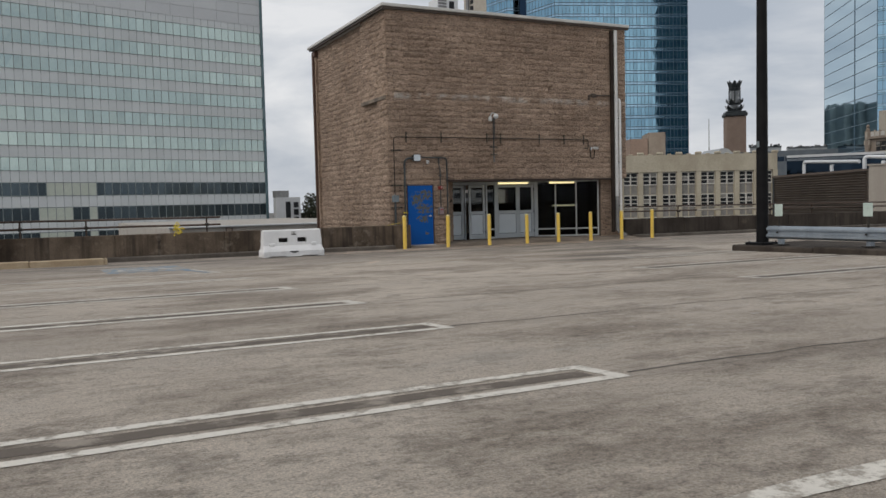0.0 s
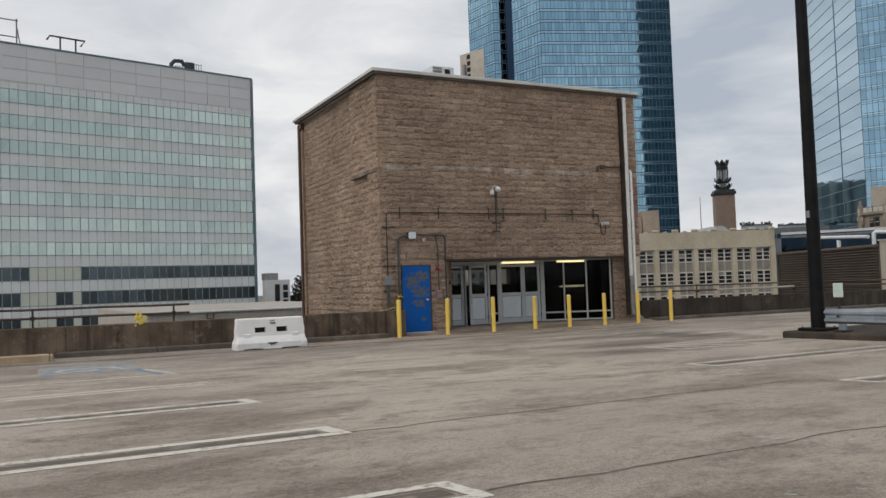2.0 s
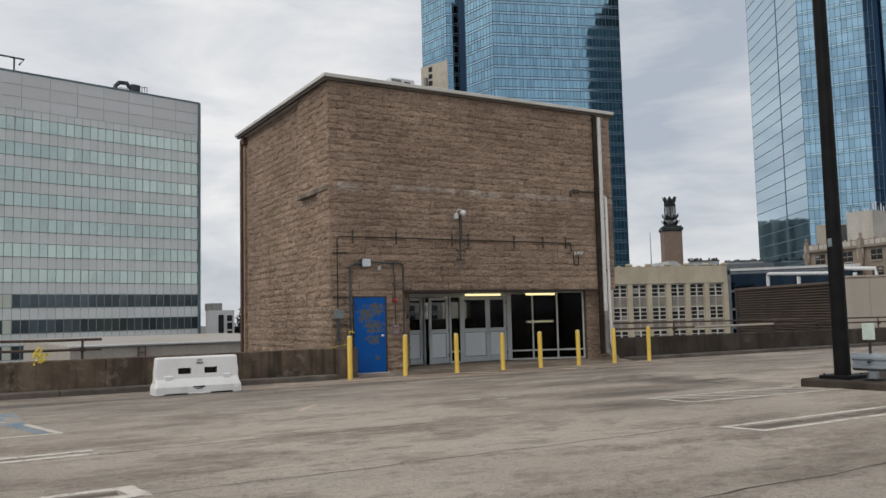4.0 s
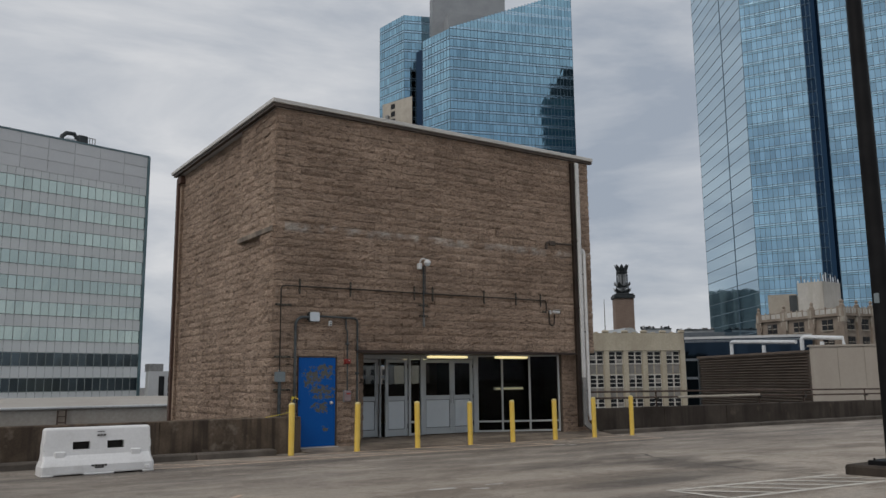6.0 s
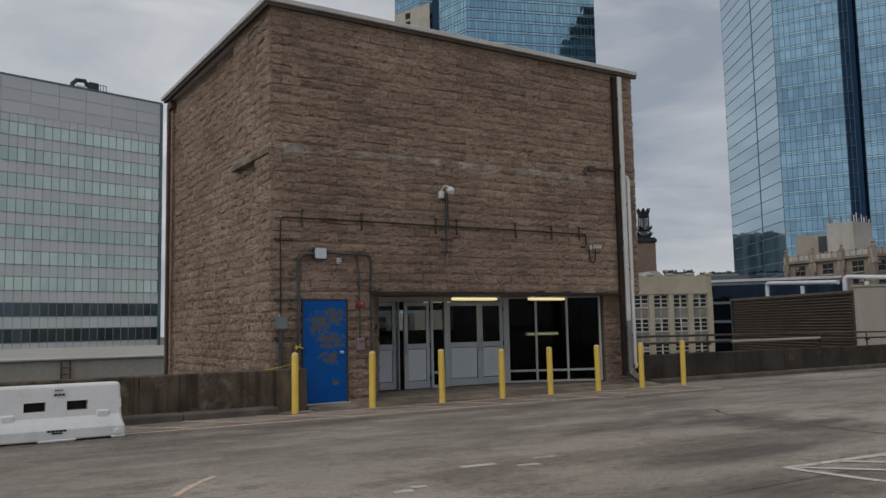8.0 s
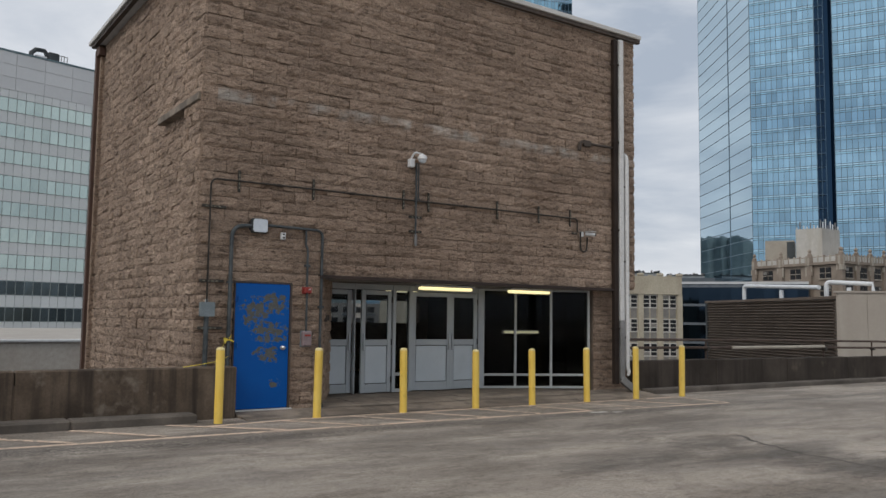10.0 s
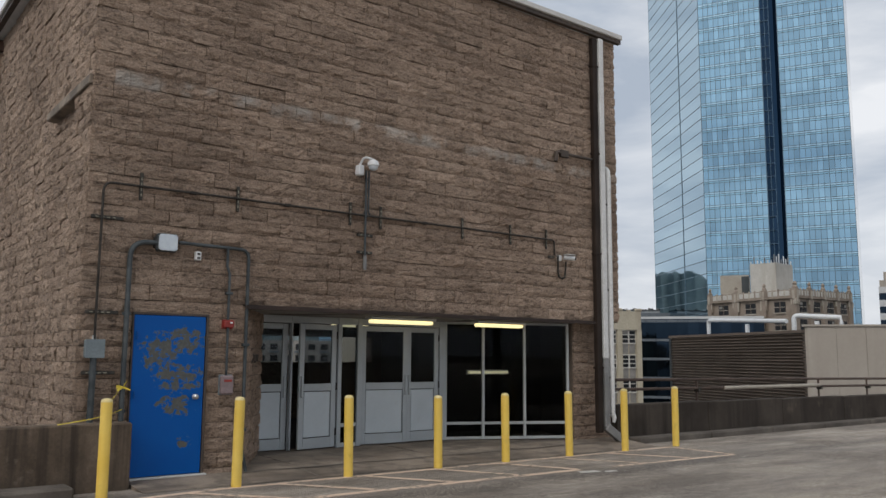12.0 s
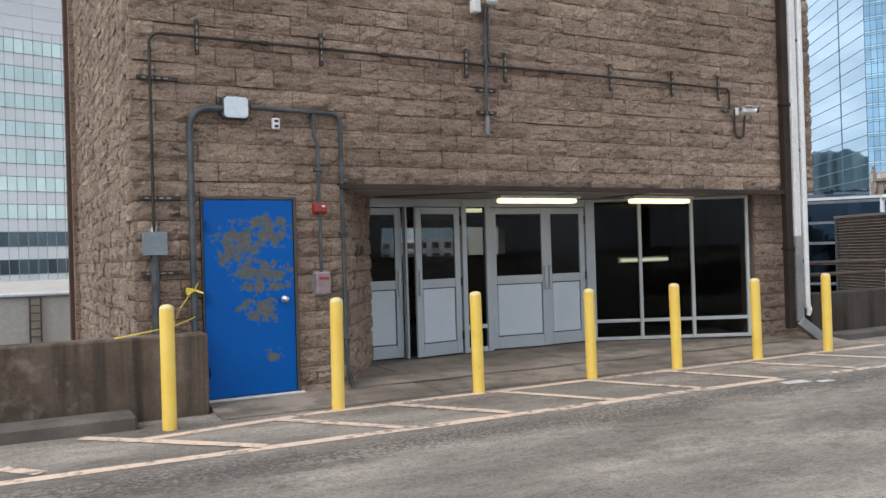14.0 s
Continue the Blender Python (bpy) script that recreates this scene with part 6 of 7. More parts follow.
# monument on a tan shaft
mo = thing("monument_tower", "tan stone shaft crowned by dark bronze leaves", "monument")
MX, MY = 309.5, 300.5
m45 = pose(MX, MY, 0, 0, 0, -36)
part("shaft", MB().soft(-4.6, -4.6, -16, 4.6, 4.6, 42, 0.3, m45), M_shaft, mo)
part("ledge", MB().soft(-5.2, -5.2, 42, 5.2, 5.2, 43.6, 0.2, m45).soft(-4.7, -4.7, 43.6, 4.7, 4.7, 44.4, 0.2, m45), M_bronze, mo)
part("drum", MB().lathe([(2.1, 44.2), (2.1, 54.6)], 14, MX, MY), M_pewter, mo, smooth=True)
for lvl, r0, r1, z0, z1, mat in ((0, 2.6, 4.1, 44.4, 47.6, M_bronze), (1, 2.4, 3.9, 47.6, 50.6, M_bronze), (2, 2.1, 3.2, 54.3, 59.4, M_bronze)):
    part("collar", MB().lathe([(r0 - 0.6, z0), (r0 + 0.5, z0 + 0.2), (r0 + 0.9, z0 + 1.4), (r0, z0 + 1.8)], 14, MX, MY), M_bronze, mo)
    for i in range(8):
        a = math.tau * (i + 0.5 * (lvl % 2)) / 8
        c, s = math.cos(a), math.sin(a)
        mb = MB()
        pts = [(r0, -1.1, z0 + 0.3), (r0, 1.1, z0 + 0.3), (r1, 1.0, z1 - 1.4), (r1 + 0.4, 0.0, z1), (r1, -1.0, z1 - 1.4)]
        f = [(MX + x * c - y * s, MY + x * s + y * c, z) for x, y, z in pts]
        b = [(MX + (x - 0.5) * c - y * s, MY + (x - 0.5) * s + y * c, z) for x, y, z in pts]
        mb.v = f + b
        mb.f = [(0, 1, 2, 3, 4), (9, 8, 7, 6, 5)] + [(i2, 5 + i2, 5 + (i2 + 1) % 5, (i2 + 1) % 5) for i2 in range(5)]
        part("leaf", mb, mat if i % 2 == 0 or lvl == 2 else M_pewter, mo)
for i in range(8):
    a = math.tau * i / 8
    part("column", MB().tube([(MX + 2.5 * math.cos(a), MY + 2.5 * math.sin(a), 49), (MX + 2.5 * math.cos(a), MY + 2.5 * math.sin(a), 54.5)], 0.35, 6), M_bronze if i % 2 else M_pewter, mo)

# far skyline between the towers
sk = thing("far_office", "long low dark office with cluttered roof", "office building")
part("wall", MB().prism([(218, 214), (243, 189), (260, 205), (236, 232)], -16, 18.0), M_navy_band, sk)
rnd = random.Random(4)
for f0, f1, h in ((0.20, 0.50, 1.5), (0.56, 0.93, 0.8)):
    a, b = (219 + 23 * f0, 215 - 24 * f0), (219 + 23 * f1, 215 - 24 * f1)
    part("roof_room", MB().prism([a, b, (b[0] + 4, b[1] + 4), (a[0] + 4, a[1] + 4)], 18, 18 + h), M_pewter, sk)
    part("roof_slab", MB().prism([(a[0] - 0.3, a[1] - 0.2), (b[0] - 0.2, b[1] - 0.3), (b[0] + 4, b[1] + 4), (a[0] + 4, a[1] + 4)], 18 + h, 18.25 + h), M_bronze, sk)
    for i in range(int(60 * (f1 - f0))):
        f = rnd.uniform(f0, f1)
        x, y, w = 219.6 + 23 * f, 215.6 - 24 * f, rnd.uniform(0.15, 0.7)
        part("roof_unit", MB().soft(x, y, 18.2 + h, x + w, y + 0.8, 18.25 + h + rnd.uniform(0.25, 0.85) * (1.3 if h > 1 else 0.8), 0.05), rnd.choice((M_grey_spout, M_bronze, M_bronze, M_white_roof)), sk)
for i in range(8):
    f = i / 8
    part("window_band", MB().box(-0.02, 0, 0, 0.02, 4.0, 1.5, pose(218.0 + 25 * f, 213.8 - 25 * f, 14.5, 0, 0, 225)), M_navy, sk)

# navy glazed office behind the louvres
nv = thing("navy_office", "dark blue banded glass office, low", "office building")
N0, N1 = (141.5, 123.5), (156.0, 104.0)
shell(nv, [N0, N1, (158.0, 105.5), (143.5, 125)], -16, 10.4, M_navy)
rows = []
z = -16.0
while z < 8:
    rows += [(z, z + 3.2, "glazing", M_navy), (z + 3.2, z + 3.75, "band", M_navy_band)]
    z += 3.75
facade_rows(nv, N0, N1, rows, 12, 0.05, None, 0.06, 31, 0.01)
part("roof_edge", MB().prism([N0, N1, (158, 105.5), (143.5, 125)], 10.4, 10.9), M_white_roof, nv)

# louvred plant screen and tan block
lv = thing("louvre_screen", "brown metal louvred plant screen", "plant screen")
L0, L1 = (62.5, 56.1), (56.4, 42.2)
d, nrm, ln = side(L0, L1)
lm = Matrix(((d.x, nrm.x, 0, L0[0]), (d.y, nrm.y, 0, L0[1]), (0, 0, 1, 0.22), (0, 0, 0, 1)))
shell(lv, [L0, L1, (68, 38), (74, 52)], -16, 4.17, M_bronze)
n_sl = 28
for i in range(n_sl):
    z = -1.6 + i * (5.55 / n_sl)
    part("louvre", MB().box(0, -0.14, -0.085, ln, 0.03, -0.05, lm @ pose(0, 0.18, z + 0.17, 38, 0, 0)).box(0, 0.02, z - 0.03, ln, 0.11, z + 0.12, lm), M_louvre, lv)
part("end_post", MB().box(-0.25, -0.1, -16, 0.0, 0.25, 4.1, lm), M_bronze, lv)
part("top_rail", MB().box(-0.25, -0.3, 3.95, ln, 0.3, 4.12, lm), M_louvre, lv)
tn = thing("tan_block", "tan ribbed metal clad plant block", "building")
T1 = (71.5, 25.0)
shell(tn, [L1, T1, (95, 30), (68, 45)], -16, 4.55, M_tan)
d, nrm, tl = side(L1, T1)
tm = Matrix(((d.x, nrm.x, 0, L1[0]), (d.y, nrm.y, 0, L1[1]), (0, 0, 1, 0.25), (0, 0, 0, 1)))
for i in range(14):
    u = 0.1 + i * tl / 14
    part("cladding_sheet", MB().soft(u, 0, -2.5, u + tl / 14 - 0.012, 0.05, 4.28, 0.01, tm), M_tan, tn)
part("coping", MB().box(-0.1, -0.3, 4.3, tl, 0.12, 4.42, tm), M_tan, tn)
part("vent", MB().box(6.0, 0.05, 0.9, 9.6, 0.1, 2.1, tm), M_office_panel, tn, "pale vent panel")
pp = thing("lagged_pipe", "white lagged duct with elbows over the roof", "duct", (-0.3, 0.1, 0.22))
part("pipe", MB().tube(arc((62.2, 52.42, 3.9), (62.2, 52.42, 5.2), (58.6, 44.3, 4.78), 0.3), 0.145, 10), M_lagging, pp, smooth=True)
part("pipe", MB().tube(arc((58.31, 43.64, 3.9), (58.31, 43.64, 5.1), (59.4, 41.25, 4.95), 0.28) + [(59.45, 41.2, 4.2)], 0.145, 10), M_lagging, pp, smooth=True)
for x, y in ((60.3, 48.1), (58.85, 42.45)):
    part("support", MB().soft(x - 0.11, y - 0.11, 3.9, x + 0.11, y + 0.11, 4.74, 0.02), M_lagging, pp)

# ornate stone block
orn = thing("ornate_building", "ornate tan stone building with paired windows", "building")
R0, R1, R2 = (160.3, 118.6), (156.3, 97.6), (173.6, 95.9)
shell(orn, [R0, R1, R2, (178, 118)], -16, 15.0, M_stone)


def ornate_face(p0, p1, bays):
    d, nrm, ln = side(p0, p1)
    m = Matrix(((d.x, nrm.x, 0, p0[0]), (d.y, nrm.y, 0, p0[1]), (0, 0, 1, 0), (0, 0, 0, 1)))
    bw = ln / bays
    for i in range(bays + 1):
        u = i * bw
        part("pilaster", MB().box(u - 0.5, 0, -16, u + 0.5, 0.45, 15.9, m), M_stone, orn)
        part("finial", MB().lathe([(0.4, 15.9), (0.45, 16.2), (0.22, 16.5), (0.38, 16.85), (0.15, 17.2), (0.0, 17.3)], 8, *tuple(m @ Vector((u, 0.1, 0)))[:2]), M_stone, orn)
        part("niche", MB().soft(u - 0.28, 0.45, 13.9, u + 0.28, 0.62, 15.6, 0.08, m), M_stone_pale, orn)
        part("bracket", MB().soft(u - 0.75, 0, 12.9, u - 0.5, 0.5, 13.9, 0.06, m).soft(u + 0.5, 0, 12.9, u + 0.75, 0.5, 13.9, 0.06, m), M_stone_pale, orn)
    part("cornice", MB().box(0, 0, 14.1, ln, 0.6, 14.45, m), M_stone, orn)
    for i in range(bays):
        part("parapet_panel", MB().soft((i + 0.14) * bw, 0.3, 14.6, (i + 0.86) * bw, 0.36, 15.55, 0.03, m), M_plaster, orn)
    part("parapet", MB().box(0, 0, 14.45, ln, 0.3, 15.7, m), M_stone, orn)
    for i in range(bays * 5):
        u = (i + 0.5) * bw / 5
        part("rib", MB().box(u - 0.16, 0.3, 12.0 if i % 5 in (0, 4) else 14.45, u + 0.16, 0.42, 15.95, m), M_stone_pale if i % 2 else M_stone, orn)
    for i in range(bays):
        for r in range(3):
            z = 11.5 - r * 3.4
            for j in (0, 1):
                ww = min(1.15, bw * 0.2)
                x = (i + 0.5) * bw - ww - 0.12 + j * (ww + 0.24)
                w = part("window", MB().box(x, 0, z, x + ww, 0.12, z + 2.0, m), M_dk_pane, orn)
                part("sill", MB().box(x - 0.1, 0, z - 0.25, x + ww + 0.1, 0.3, z - 0.02, m), M_stone_pale, w)
                part("sash", MB().box(x, 0.12, z + 0.92, x + ww, 0.18, z + 1.04, m), M_stone_pale, w)
                if (i + r + j) % 4 == 0:
                    part("blind", MB().box(x + 0.1, 0.12, z + 1.3, x + ww - 0.1, 0.14, z + 1.85, m), M_grey_panel, w)


ornate_face(R0, R1, 3)
ornate_face(R1, R2, 4)
part("roof_room", MB().prism([(159.5, 115.6), (162.5, 110.9), (168, 114), (165, 119)], 14.9, 19.8), M_stone_pale, orn)
part("roof_frame", MB().prism([(161.6, 112.0), (162.3, 110.7), (166, 113), (165, 114)], 14.9, 19.5), M_bronze, orn)
part("penthouse", MB().prism([(161.0, 109.6), (161.7, 104.4), (168.5, 104.6), (168, 110)], 14.9, 21.8), M_plaster, orn, "pale plastered penthouse")
for i in range(15):
    f = i / 14
    x, y = (161.1 + 0.7 * f * 2, 109.4 - 9.6 * f) if f < 0.5 else (161.8 + 6.2 * (f - 0.5) * 2, 104.7)
    h = 21.8 + (0.8, 2.4, 1.2, 0.7, 1.9, 1.0, 0.8, 2.8, 2.2, 3.2, 1.4, 2.6, 1.8, 2.4, 1.2)[i]
    part("antenna", MB().soft(x - 0.09, y - 0.09, 21.8, x + 0.09, y + 0.09, 21.8 + (h - 21.8) * 0.6, 0.02), (M_lagging, M_grey_spout, M_lagging)[i % 3], orn)
fr = thing("white_banded_building", "white banded car park with rooftop cabin", "building")
F0, F1 = (219.5, 110.5), (229, 88)
shell(fr, [F0, F1, (260, 100), (250, 124)], -16, 20.6, M_navy)
d, nrm, ln = side(F0, F1)
fm = Matrix(((d.x, nrm.x, 0, F0[0]), (d.y, nrm.y, 0, F0[1]), (0, 0, 1, 0), (0, 0, 0, 1)))
for k in range(8):
    part("floor_band", MB().box(0, 0, 19.0 - k * 3.3, ln, 0.4, 20.6 - k * 3.3, fm), M_white_roof, fr)
part("cabin", MB().box(1.2, -6, 20.6, 7, -1.0, 24.4, fm), M_tan, fr)
part("cabin", MB().box(0.2, -7, 20.6, 1.2, -2.0, 22.4, fm), M_tan, fr)

# plant on the block building's roof
ct = thing("roof_unit", "cream metal roof casing with dark louvre openings", "roof unit")
part("casing", MB().prism([(16.84, 31.13), (17.2, 29.96), (17.4, 30.3), (17.15, 31.2)], TOP + 0.12, 11.12), M_stone_pale, ct)
along = Vector((17.2 - 16.84, 29.96 - 31.13, 0)).normalized()
face = Matrix(((along.x, along.y, 0, 16.84), (along.y, -along.x, 0, 31.13), (0, 0, 1, 0), (0, 0, 0, 1)))
for k in range(7):
    part("opening", MB().box(0.36, 0.004, 10.88 - k * 0.24, 0.53, 0.012, 11.04 - k * 0.24, face), M_dk_pane, ct)
part("side_duct", MB().soft(0.20, 0.004, 9.4, 0.32, 0.12, 10.7, 0.02, face), M_grey_spout, ct)
ac = thing("air_conditioner", "grey rooftop air conditioner with slatted sides", "air conditioner")
part("casing", MB().soft(15.57, 31.0, TOP + 0.12, 16.5, 31.8, 10.6, 0.02), M_office_panel, ac)
for k in range(7):
    part("slat", MB().box(15.62, 30.98, 9.75 + k * 0.12, 15.98, 30.998, 9.83 + k * 0.12), M_grey_spout, ac)
part("dark_grille", MB().box(16.1, 30.985, 9.5, 16.32, 30.998, 10.5), M_dk_pane, ac)

# tower added beyond the right edge of the view, so the first glass tower mirrors a dark shape
dk = thing("dark_tower", "added unseen dark blue stepped tower for the glass to mirror", "skyscraper")
D0, D1 = (238.0, 30.0), (203.5, 30.0)
shell(dk, [D0, D1, (203.5, 0), (238, 0)], -16, 176, M_slate)
part("step", MB().prism([(209, 29), (238, 29), (238, 2), (209, 2)], 176, 186), M_bronze, dk)
part("step", MB().prism([(214, 28), (238, 28), (238, 4), (214, 4)], 186, 192), M_bronze, dk)
part("step", MB().prism([(217, 27), (238, 27), (238, 6), (217, 6)], 192, 197), M_bronze, dk)
facade_rows(dk, D0, D1, [(z0 * 4.0, z0 * 4.0 + 2.6, "glazing", M_tower_mull) for z0 in range(-3, 43)], 18, 0.3, None, 0.1, 51)
# low wall and roof beyond the left parapet
lw = thing("low_building", "low beige building with white roof edge", "building")
part("wall", MB().box(8.3, 54, -16, 26, 90, 1.35), M_beige, lw)
part("coping", MB().soft(8.2, 53.85, 1.35, 26, 54.3, 1.47, 0.03), M_white_roof, lw)
part("roof", MB().box(8.4, 54.3, 1.3, 25.8, 89.8, 1.40), M_beige, lw)
part("rust_stain", MB().box(11.65, 53.985, -2.5, 12.05, 53.996, 1.3), M_orange_stain, lw)
ld = part("ladder", MB().tube([(11.66, 53.9, -3), (11.66, 53.9, 1.3)], 0.035, 6).tube([(12.04, 53.9, -3), (12.04, 53.9, 1.3)], 0.035, 6), M_rust, lw)
for i in range(14):
    part("rung", MB().tube([(11.66, 53.9, -2.9 + i * 0.3), (12.04, 53.9, -2.9 + i * 0.3)], 0.02, 6), M_rust, ld)
gp = thing("white_building", "small white frame building in the gap", "building")
shell(gp, [(40.4, 150), (44.9, 150), (47.5, 166), (44, 166)], -16, 4.5, M_white_roof)
for x0, x1, z0, z1 in ((42.1, 43.0, -1.5, 3.7), (43.6, 44.5, 2.6, 3.6), (43.6, 44.5, 1.2, 2.3), (43.6, 44.5, -0.3, 0.9)):
    part("opening", MB().box(x0, 149.9, z0, x1, 149.98, z1), M_dk_pane, gp)
part("ledge", MB().box(40.4, 149.7, -1.3, 44.9, 149.98, -0.9), M_stone_pale, gp)
part("roof_box", MB().box(41.3, 153, 4.5, 43.6, 156, 5.8), M_grey_spout, gp)


def tree(x, y, z0, h, r, seed):
    """A far tree: tapered trunk, limbs and a ragged crown of leaf clumps."""
    t = thing("tree", "dark leafy tree in the gap", "tree", (x, y, z0))
    rnd = random.Random(seed)
    part("trunk", MB().tube([(0, 0, 0), (0.1, 0, h * 0.5), (0, 0.1, h * 0.85)], 0.35, 7, 0.12), M_shaft, t)
    crown = MB()
    for i in range(5):
        a = rnd.uniform(0, 6.28)
        part("limb", MB().tube([(0, 0, h * 0.4), (r * 0.6 * math.cos(a), r * 0.6 * math.sin(a), h * rnd.uniform(0.6, 0.9))], 0.14, 5, 0.04), M_shaft, t)
    for i in range(1500):
        a, b, q = rnd.uniform(0, 6.28), rnd.uniform(-1, 1), rnd.random() ** 0.4
        c = Vector((r * q * math.cos(a) * math.sqrt(1 - b * b), r * q * math.sin(a) * math.sqrt(1 - b * b), h * 0.68 + h * 0.34 * q * b))
        u, v = Vector((rnd.gauss(0, 1), rnd.gauss(0, 1), rnd.gauss(0, 1))).normalized(), Vector((rnd.gauss(0, 1), rnd.gauss(0, 1), rnd.gauss(0, 1))).normalized()
        s = rnd.uniform(0.22, 0.5)
        crown.quad(c - u * s, c - v * s * 0.7, c + u * s, c + v * s * 0.7)
    part("crown", crown, M_leaf, t, kind="stuff")


for i, (x, y, h) in enumerate(((45.9, 158, 19.6), (47.2, 151, 21.0), (49.3, 152, 18.9), (51.5, 155, 20.4))):
    tree(x, y, -16, h, 2.1, 40 + i)

# apartment block seen through the lobby
ap = thing("apartment_block", "grey apartment block with rows of balconies", "building")
Q0, Q1 = (66, 148), (92, 133)
shell(ap, [Q0, Q1, (100, 150), (76, 164)], -16, 5.2, M_grey_panel)
d, nrm, ln = side(Q0, Q1)
am = Matrix(((d.x, nrm.x, 0, Q0[0]), (d.y, nrm.y, 0, Q0[1]), (0, 0, 1, 0), (0, 0, 0, 1)))
for k in range(6):
    for i in range(14):
        part("window", MB().box(0.5 + i * 2.1, 0, 3.6 - k * 1.9, 1.7 + i * 2.1, 0.08, 4.6 - k * 1.9, am), M_dk_pane, ap)
        if i % 2:
            part("balcony", MB().box(0.3 + i * 2.1, 0, 3.1 - k * 1.9, 1.9 + i * 2.1, 0.8, 3.45 - k * 1.9, am), M_navy_band, ap)

# far wooded ridge kept out of direct sight, for the second glass tower to mirror
ridge = MB()
rnd = random.Random(9)
n = 60
top = [77 + 14 * noise.noise((i * 0.21, 3.1, 0.0)) + 4 * noise.noise((i * 0.9, 1.1, 0.0)) for i in range(n)]
for i in range(n):
    x = 240 + 220 * i / (n - 1)
    ridge.v += [(x, 640, -16), (x, 640 + rnd.uniform(-6, 6), top[i]), (x, 760, -16)]
for i in range(n - 1):
    a, b = 3 * i, 3 * i + 3
    ridge.f += [(a, b, b + 1, a + 1), (a + 1, b + 1, b + 2, a + 2)]
struct("backdrop_ridge", ridge, M_hill, "wooded ridge paled by painted haze, seen only mirrored")

# ---- split-face blocks of the walls ----
BH, BL, JOINT = 0.2, 0.4064, 0.008


def block_mesh(i):
    """One rough-faced block, a metre wide to be scaled, its face towards -y."""
    rnd = random.Random(100 + i)
    nx, nz = 5, 3
    h = BH - JOINT
    v, f = [], []
    # most blocks have lost some of their lower edge, a few some of the upper one
    foot = rnd.choice((0.004, 0.010, 0.022, 0.034))
    head = rnd.choice((0.016, 0.030, 0.036))
    for k in range(nz + 1):
        for j in range(nx + 1):
            dep = rnd.uniform(0.026, 0.050)
            if k == 0:
                dep = foot + rnd.uniform(-0.004, 0.012)
            elif k == nz:
                dep = head + rnd.uniform(-0.008, 0.008)
            v.append((-0.5 + j / nx + (0 if j in (0, nx) else rnd.uniform(-0.05, 0.05)), -max(dep, 0.002), -h / 2 + h * k / nz + (0 if k in (0, nz) else rnd.uniform(-0.018, 0.018))))
    at_ = lambda j, k: k * (nx + 1) + j
    for k in range(nz):
        for j in range(nx):
            f.append((at_(j, k), at_(j + 1, k), at_(j + 1, k + 1), at_(j, k + 1)))
    ring = [at_(j, 0) for j in range(nx)] + [at_(nx, k) for k in range(nz)] + [at_(j, nz) for j in range(nx, 0, -1)] + [at_(0, k) for k in range(nz, 0, -1)]
    b0 = len(v)
    v += [(v[r][0], 0.006, v[r][2]) for r in ring]
    m = len(ring)
    f += [(ring[(i2 + 1) % m], ring[i2], b0 + i2, b0 + (i2 + 1) % m) for i2 in range(m)]
    me = bpy.data.meshes.new("block")
    me.from_pydata(v, [], f)
    me.materials.append(M_block_obj)
    me.update()
    return me, np.array(v), f


KINDS = [block_mesh(i) for i in range(18)]


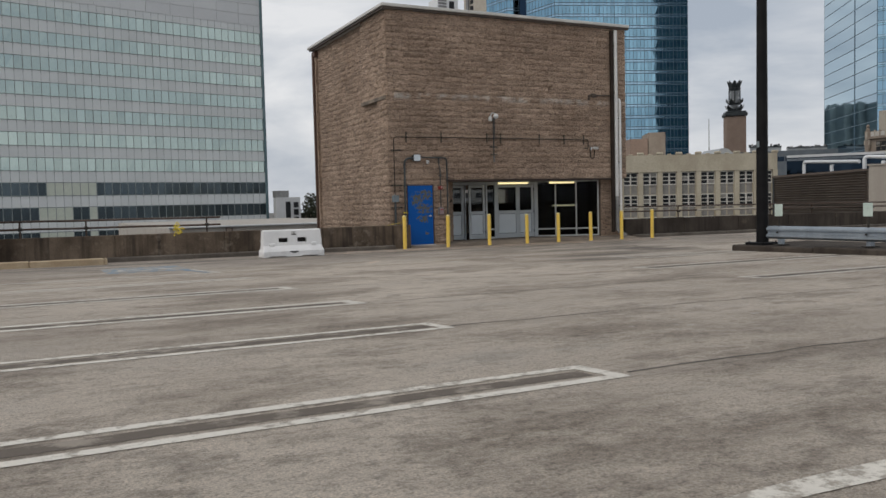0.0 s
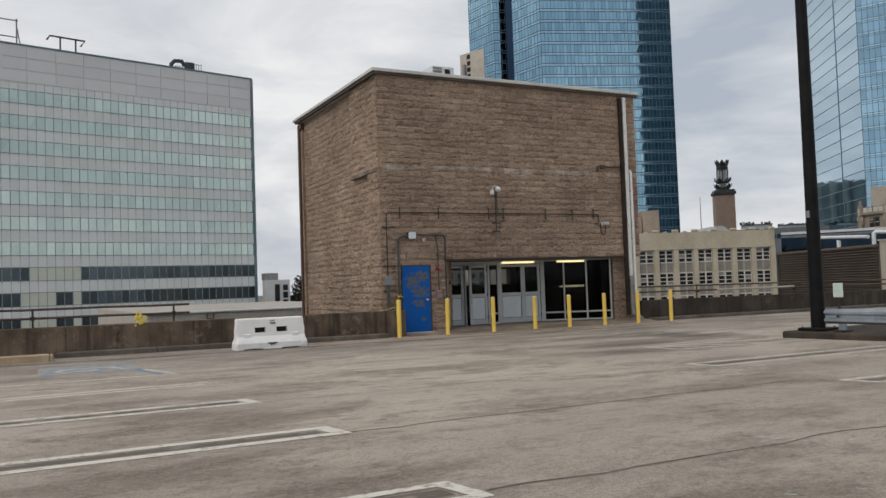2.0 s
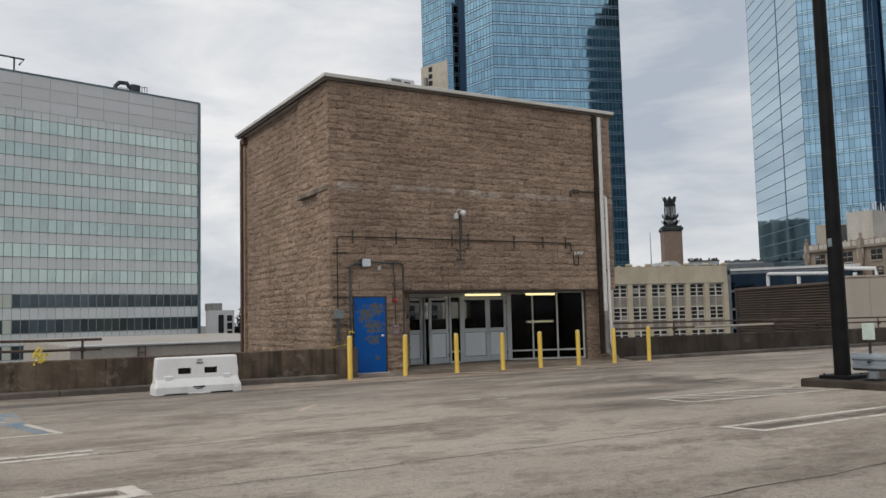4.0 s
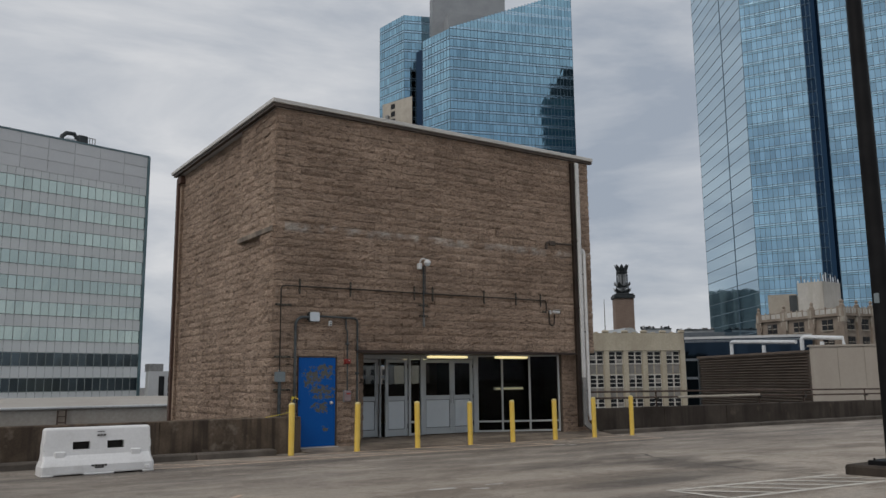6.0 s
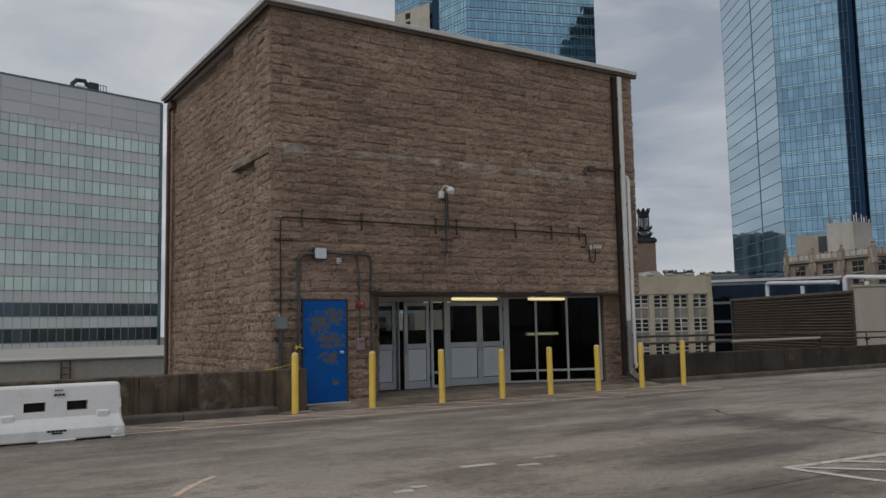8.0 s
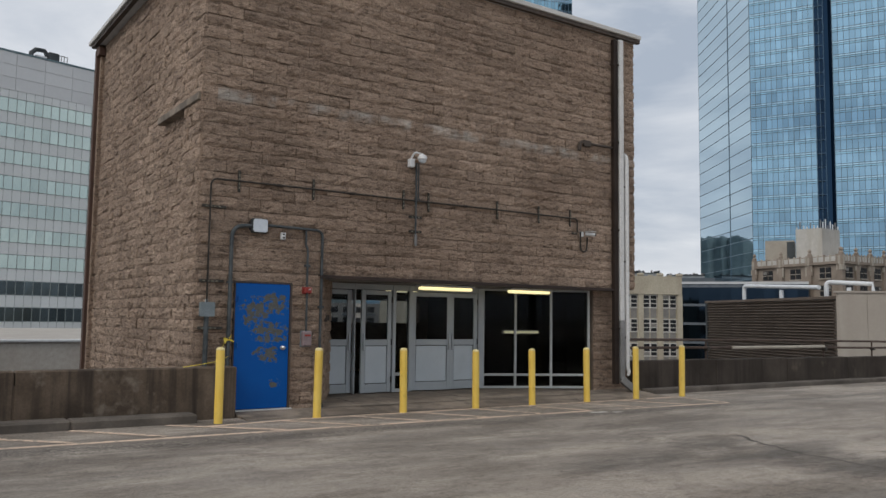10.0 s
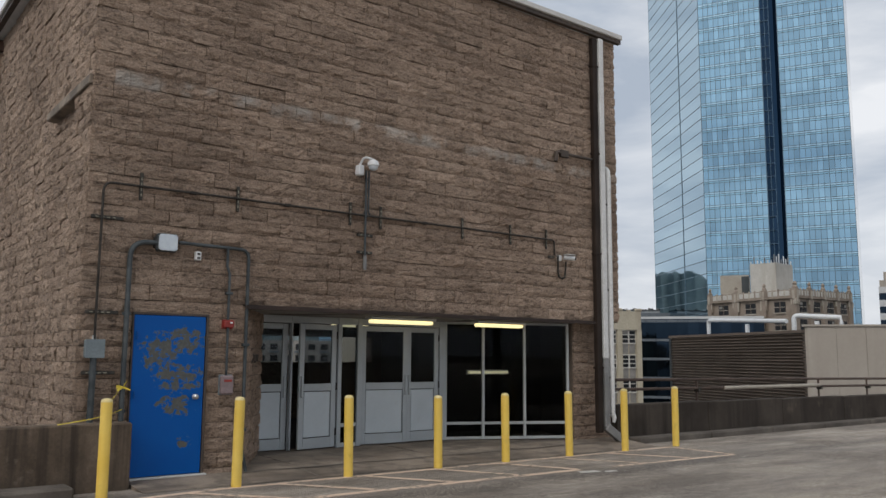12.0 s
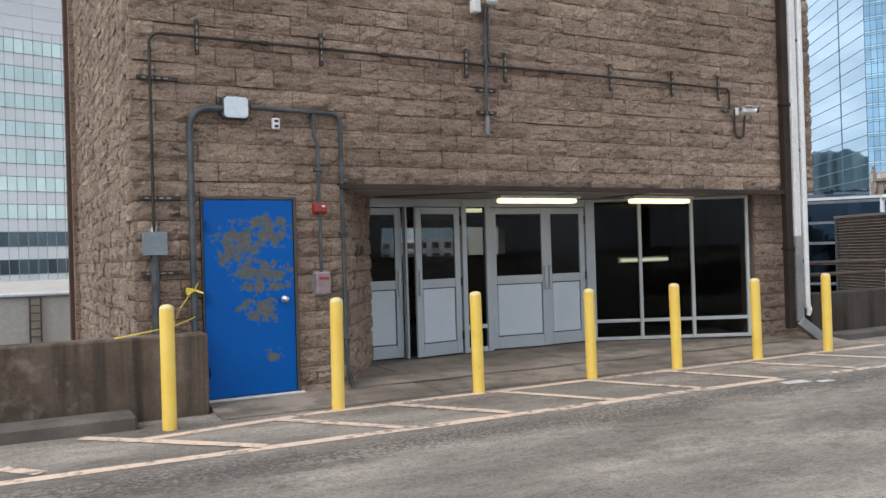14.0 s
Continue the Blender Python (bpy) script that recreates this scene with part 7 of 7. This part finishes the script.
def lay(parent, origin, angle, length, z_from, z_to, holes=(), near=None, seed=0, shift=0.0):
    """Lays courses of blocks in running bond along a wall, leaving holes (u0, u1, z0, z1)."""
    rnd = random.Random(seed)
    rot = pose(origin[0], origin[1], 0, 0, 0, angle)
    rows, faces, count = [], [], 0
    k0 = round((z_from - 3.31) / BH)
    k1 = round((z_to - 3.31) / BH)
    for k in range(k0, k1):
        z = 3.31 + (k + 0.5) * BH
        cuts = {0.0, length}
        u = (BL / 2 if k % 2 else 0.0) + shift
        while u > 0:
            u -= BL
        while u < length:
            if u > 0:
                cuts.add(u)
            u += BL
        for a, b, z0, z1 in holes:
            if z0 < z < z1:
                cuts |= {a, b}
        cuts = sorted(c for c in cuts if 0 <= c <= length)
        merged = [cuts[0]]
        for c in cuts[1:]:
            if c - merged[-1] < 0.07 and c != length and not any(z0 < z < z1 and c in (a, b) for a, b, z0, z1 in holes):
                continue
            merged.append(c)
        for a, b in zip(merged, merged[1:]):
            mid = (a + b) / 2
            if b - a < 0.03 or any(h0 < mid < h1 and z0 < z < z1 for h0, h1, z0, z1 in holes):
                continue
            me, v, f = KINDS[rnd.randrange(18)]
            w = b - a - 0.007
            flip = rnd.choice((-1, 1))
            depth = rnd.uniform(0.75, 1.15)
            if near and near(mid, z) and count < 300:
                ob = new("block", me)
                ob.parent = parent
                ob.matrix_basis = rot @ Matrix.Translation((mid, 0, z)) @ Matrix.Diagonal((w, depth, 1, 1))
                count += 1
            else:
                p = v * np.array((w, depth, 1.0)) + np.array((mid, 0, z))
                n = sum(len(r) for r in rows)
                rows.append(p)
                faces += [tuple(n + i for i in q) for q in f]
    if rows:
        p = np.concatenate(rows)
        r3, o = np.array(rot.to_3x3()), np.array(rot.translation)
        me = bpy.data.meshes.new("block_courses")
        me.from_pydata((p @ r3.T + o).tolist(), [], faces)
        me.materials.append(M_block_isl)
        me.update()
        ob = new("block_courses", me)
        ob.parent = parent
        ob["kind"] = "stuff"


lay(wall_front, (BX0, WALL_Y), 0, BX1 - BX0, 0.91, TOP, holes=((12.49 - BX0, 13.505 - BX0, 0, 3.15), (14.07 - BX0, 30, 0, 3.3)), near=lambda u, z: z < 4.9, seed=1)
lay(wall_front, (20.92, 27.75), 0, BX1 - 20.92, 0.91, 3.3, seed=2, near=lambda u, z: True)
lay(wall_jamb, (14.07, 27.52), 57.2, 1.62, 0.91, 3.3, seed=3, near=lambda u, z: True)
lay(wall_left, (12.0, BY1), -90, BY1 - 28.35, 0.31, TOP, holes=((BY1 - 29.8, BY1 - 28.35, 6.2, 20),), near=lambda u, z: u > 4.4 and 1.5 < z < 6.2, seed=4)
lay(wall_left, (BX0, 28.35), -90, 28.35 - 27.47, 0.31, TOP, near=lambda u, z: z < 7, seed=5)
lay(wall_left, (BX0, 29.8), -90, 29.8 - 28.35, 6.2, TOP, near=lambda u, z: True, seed=6)
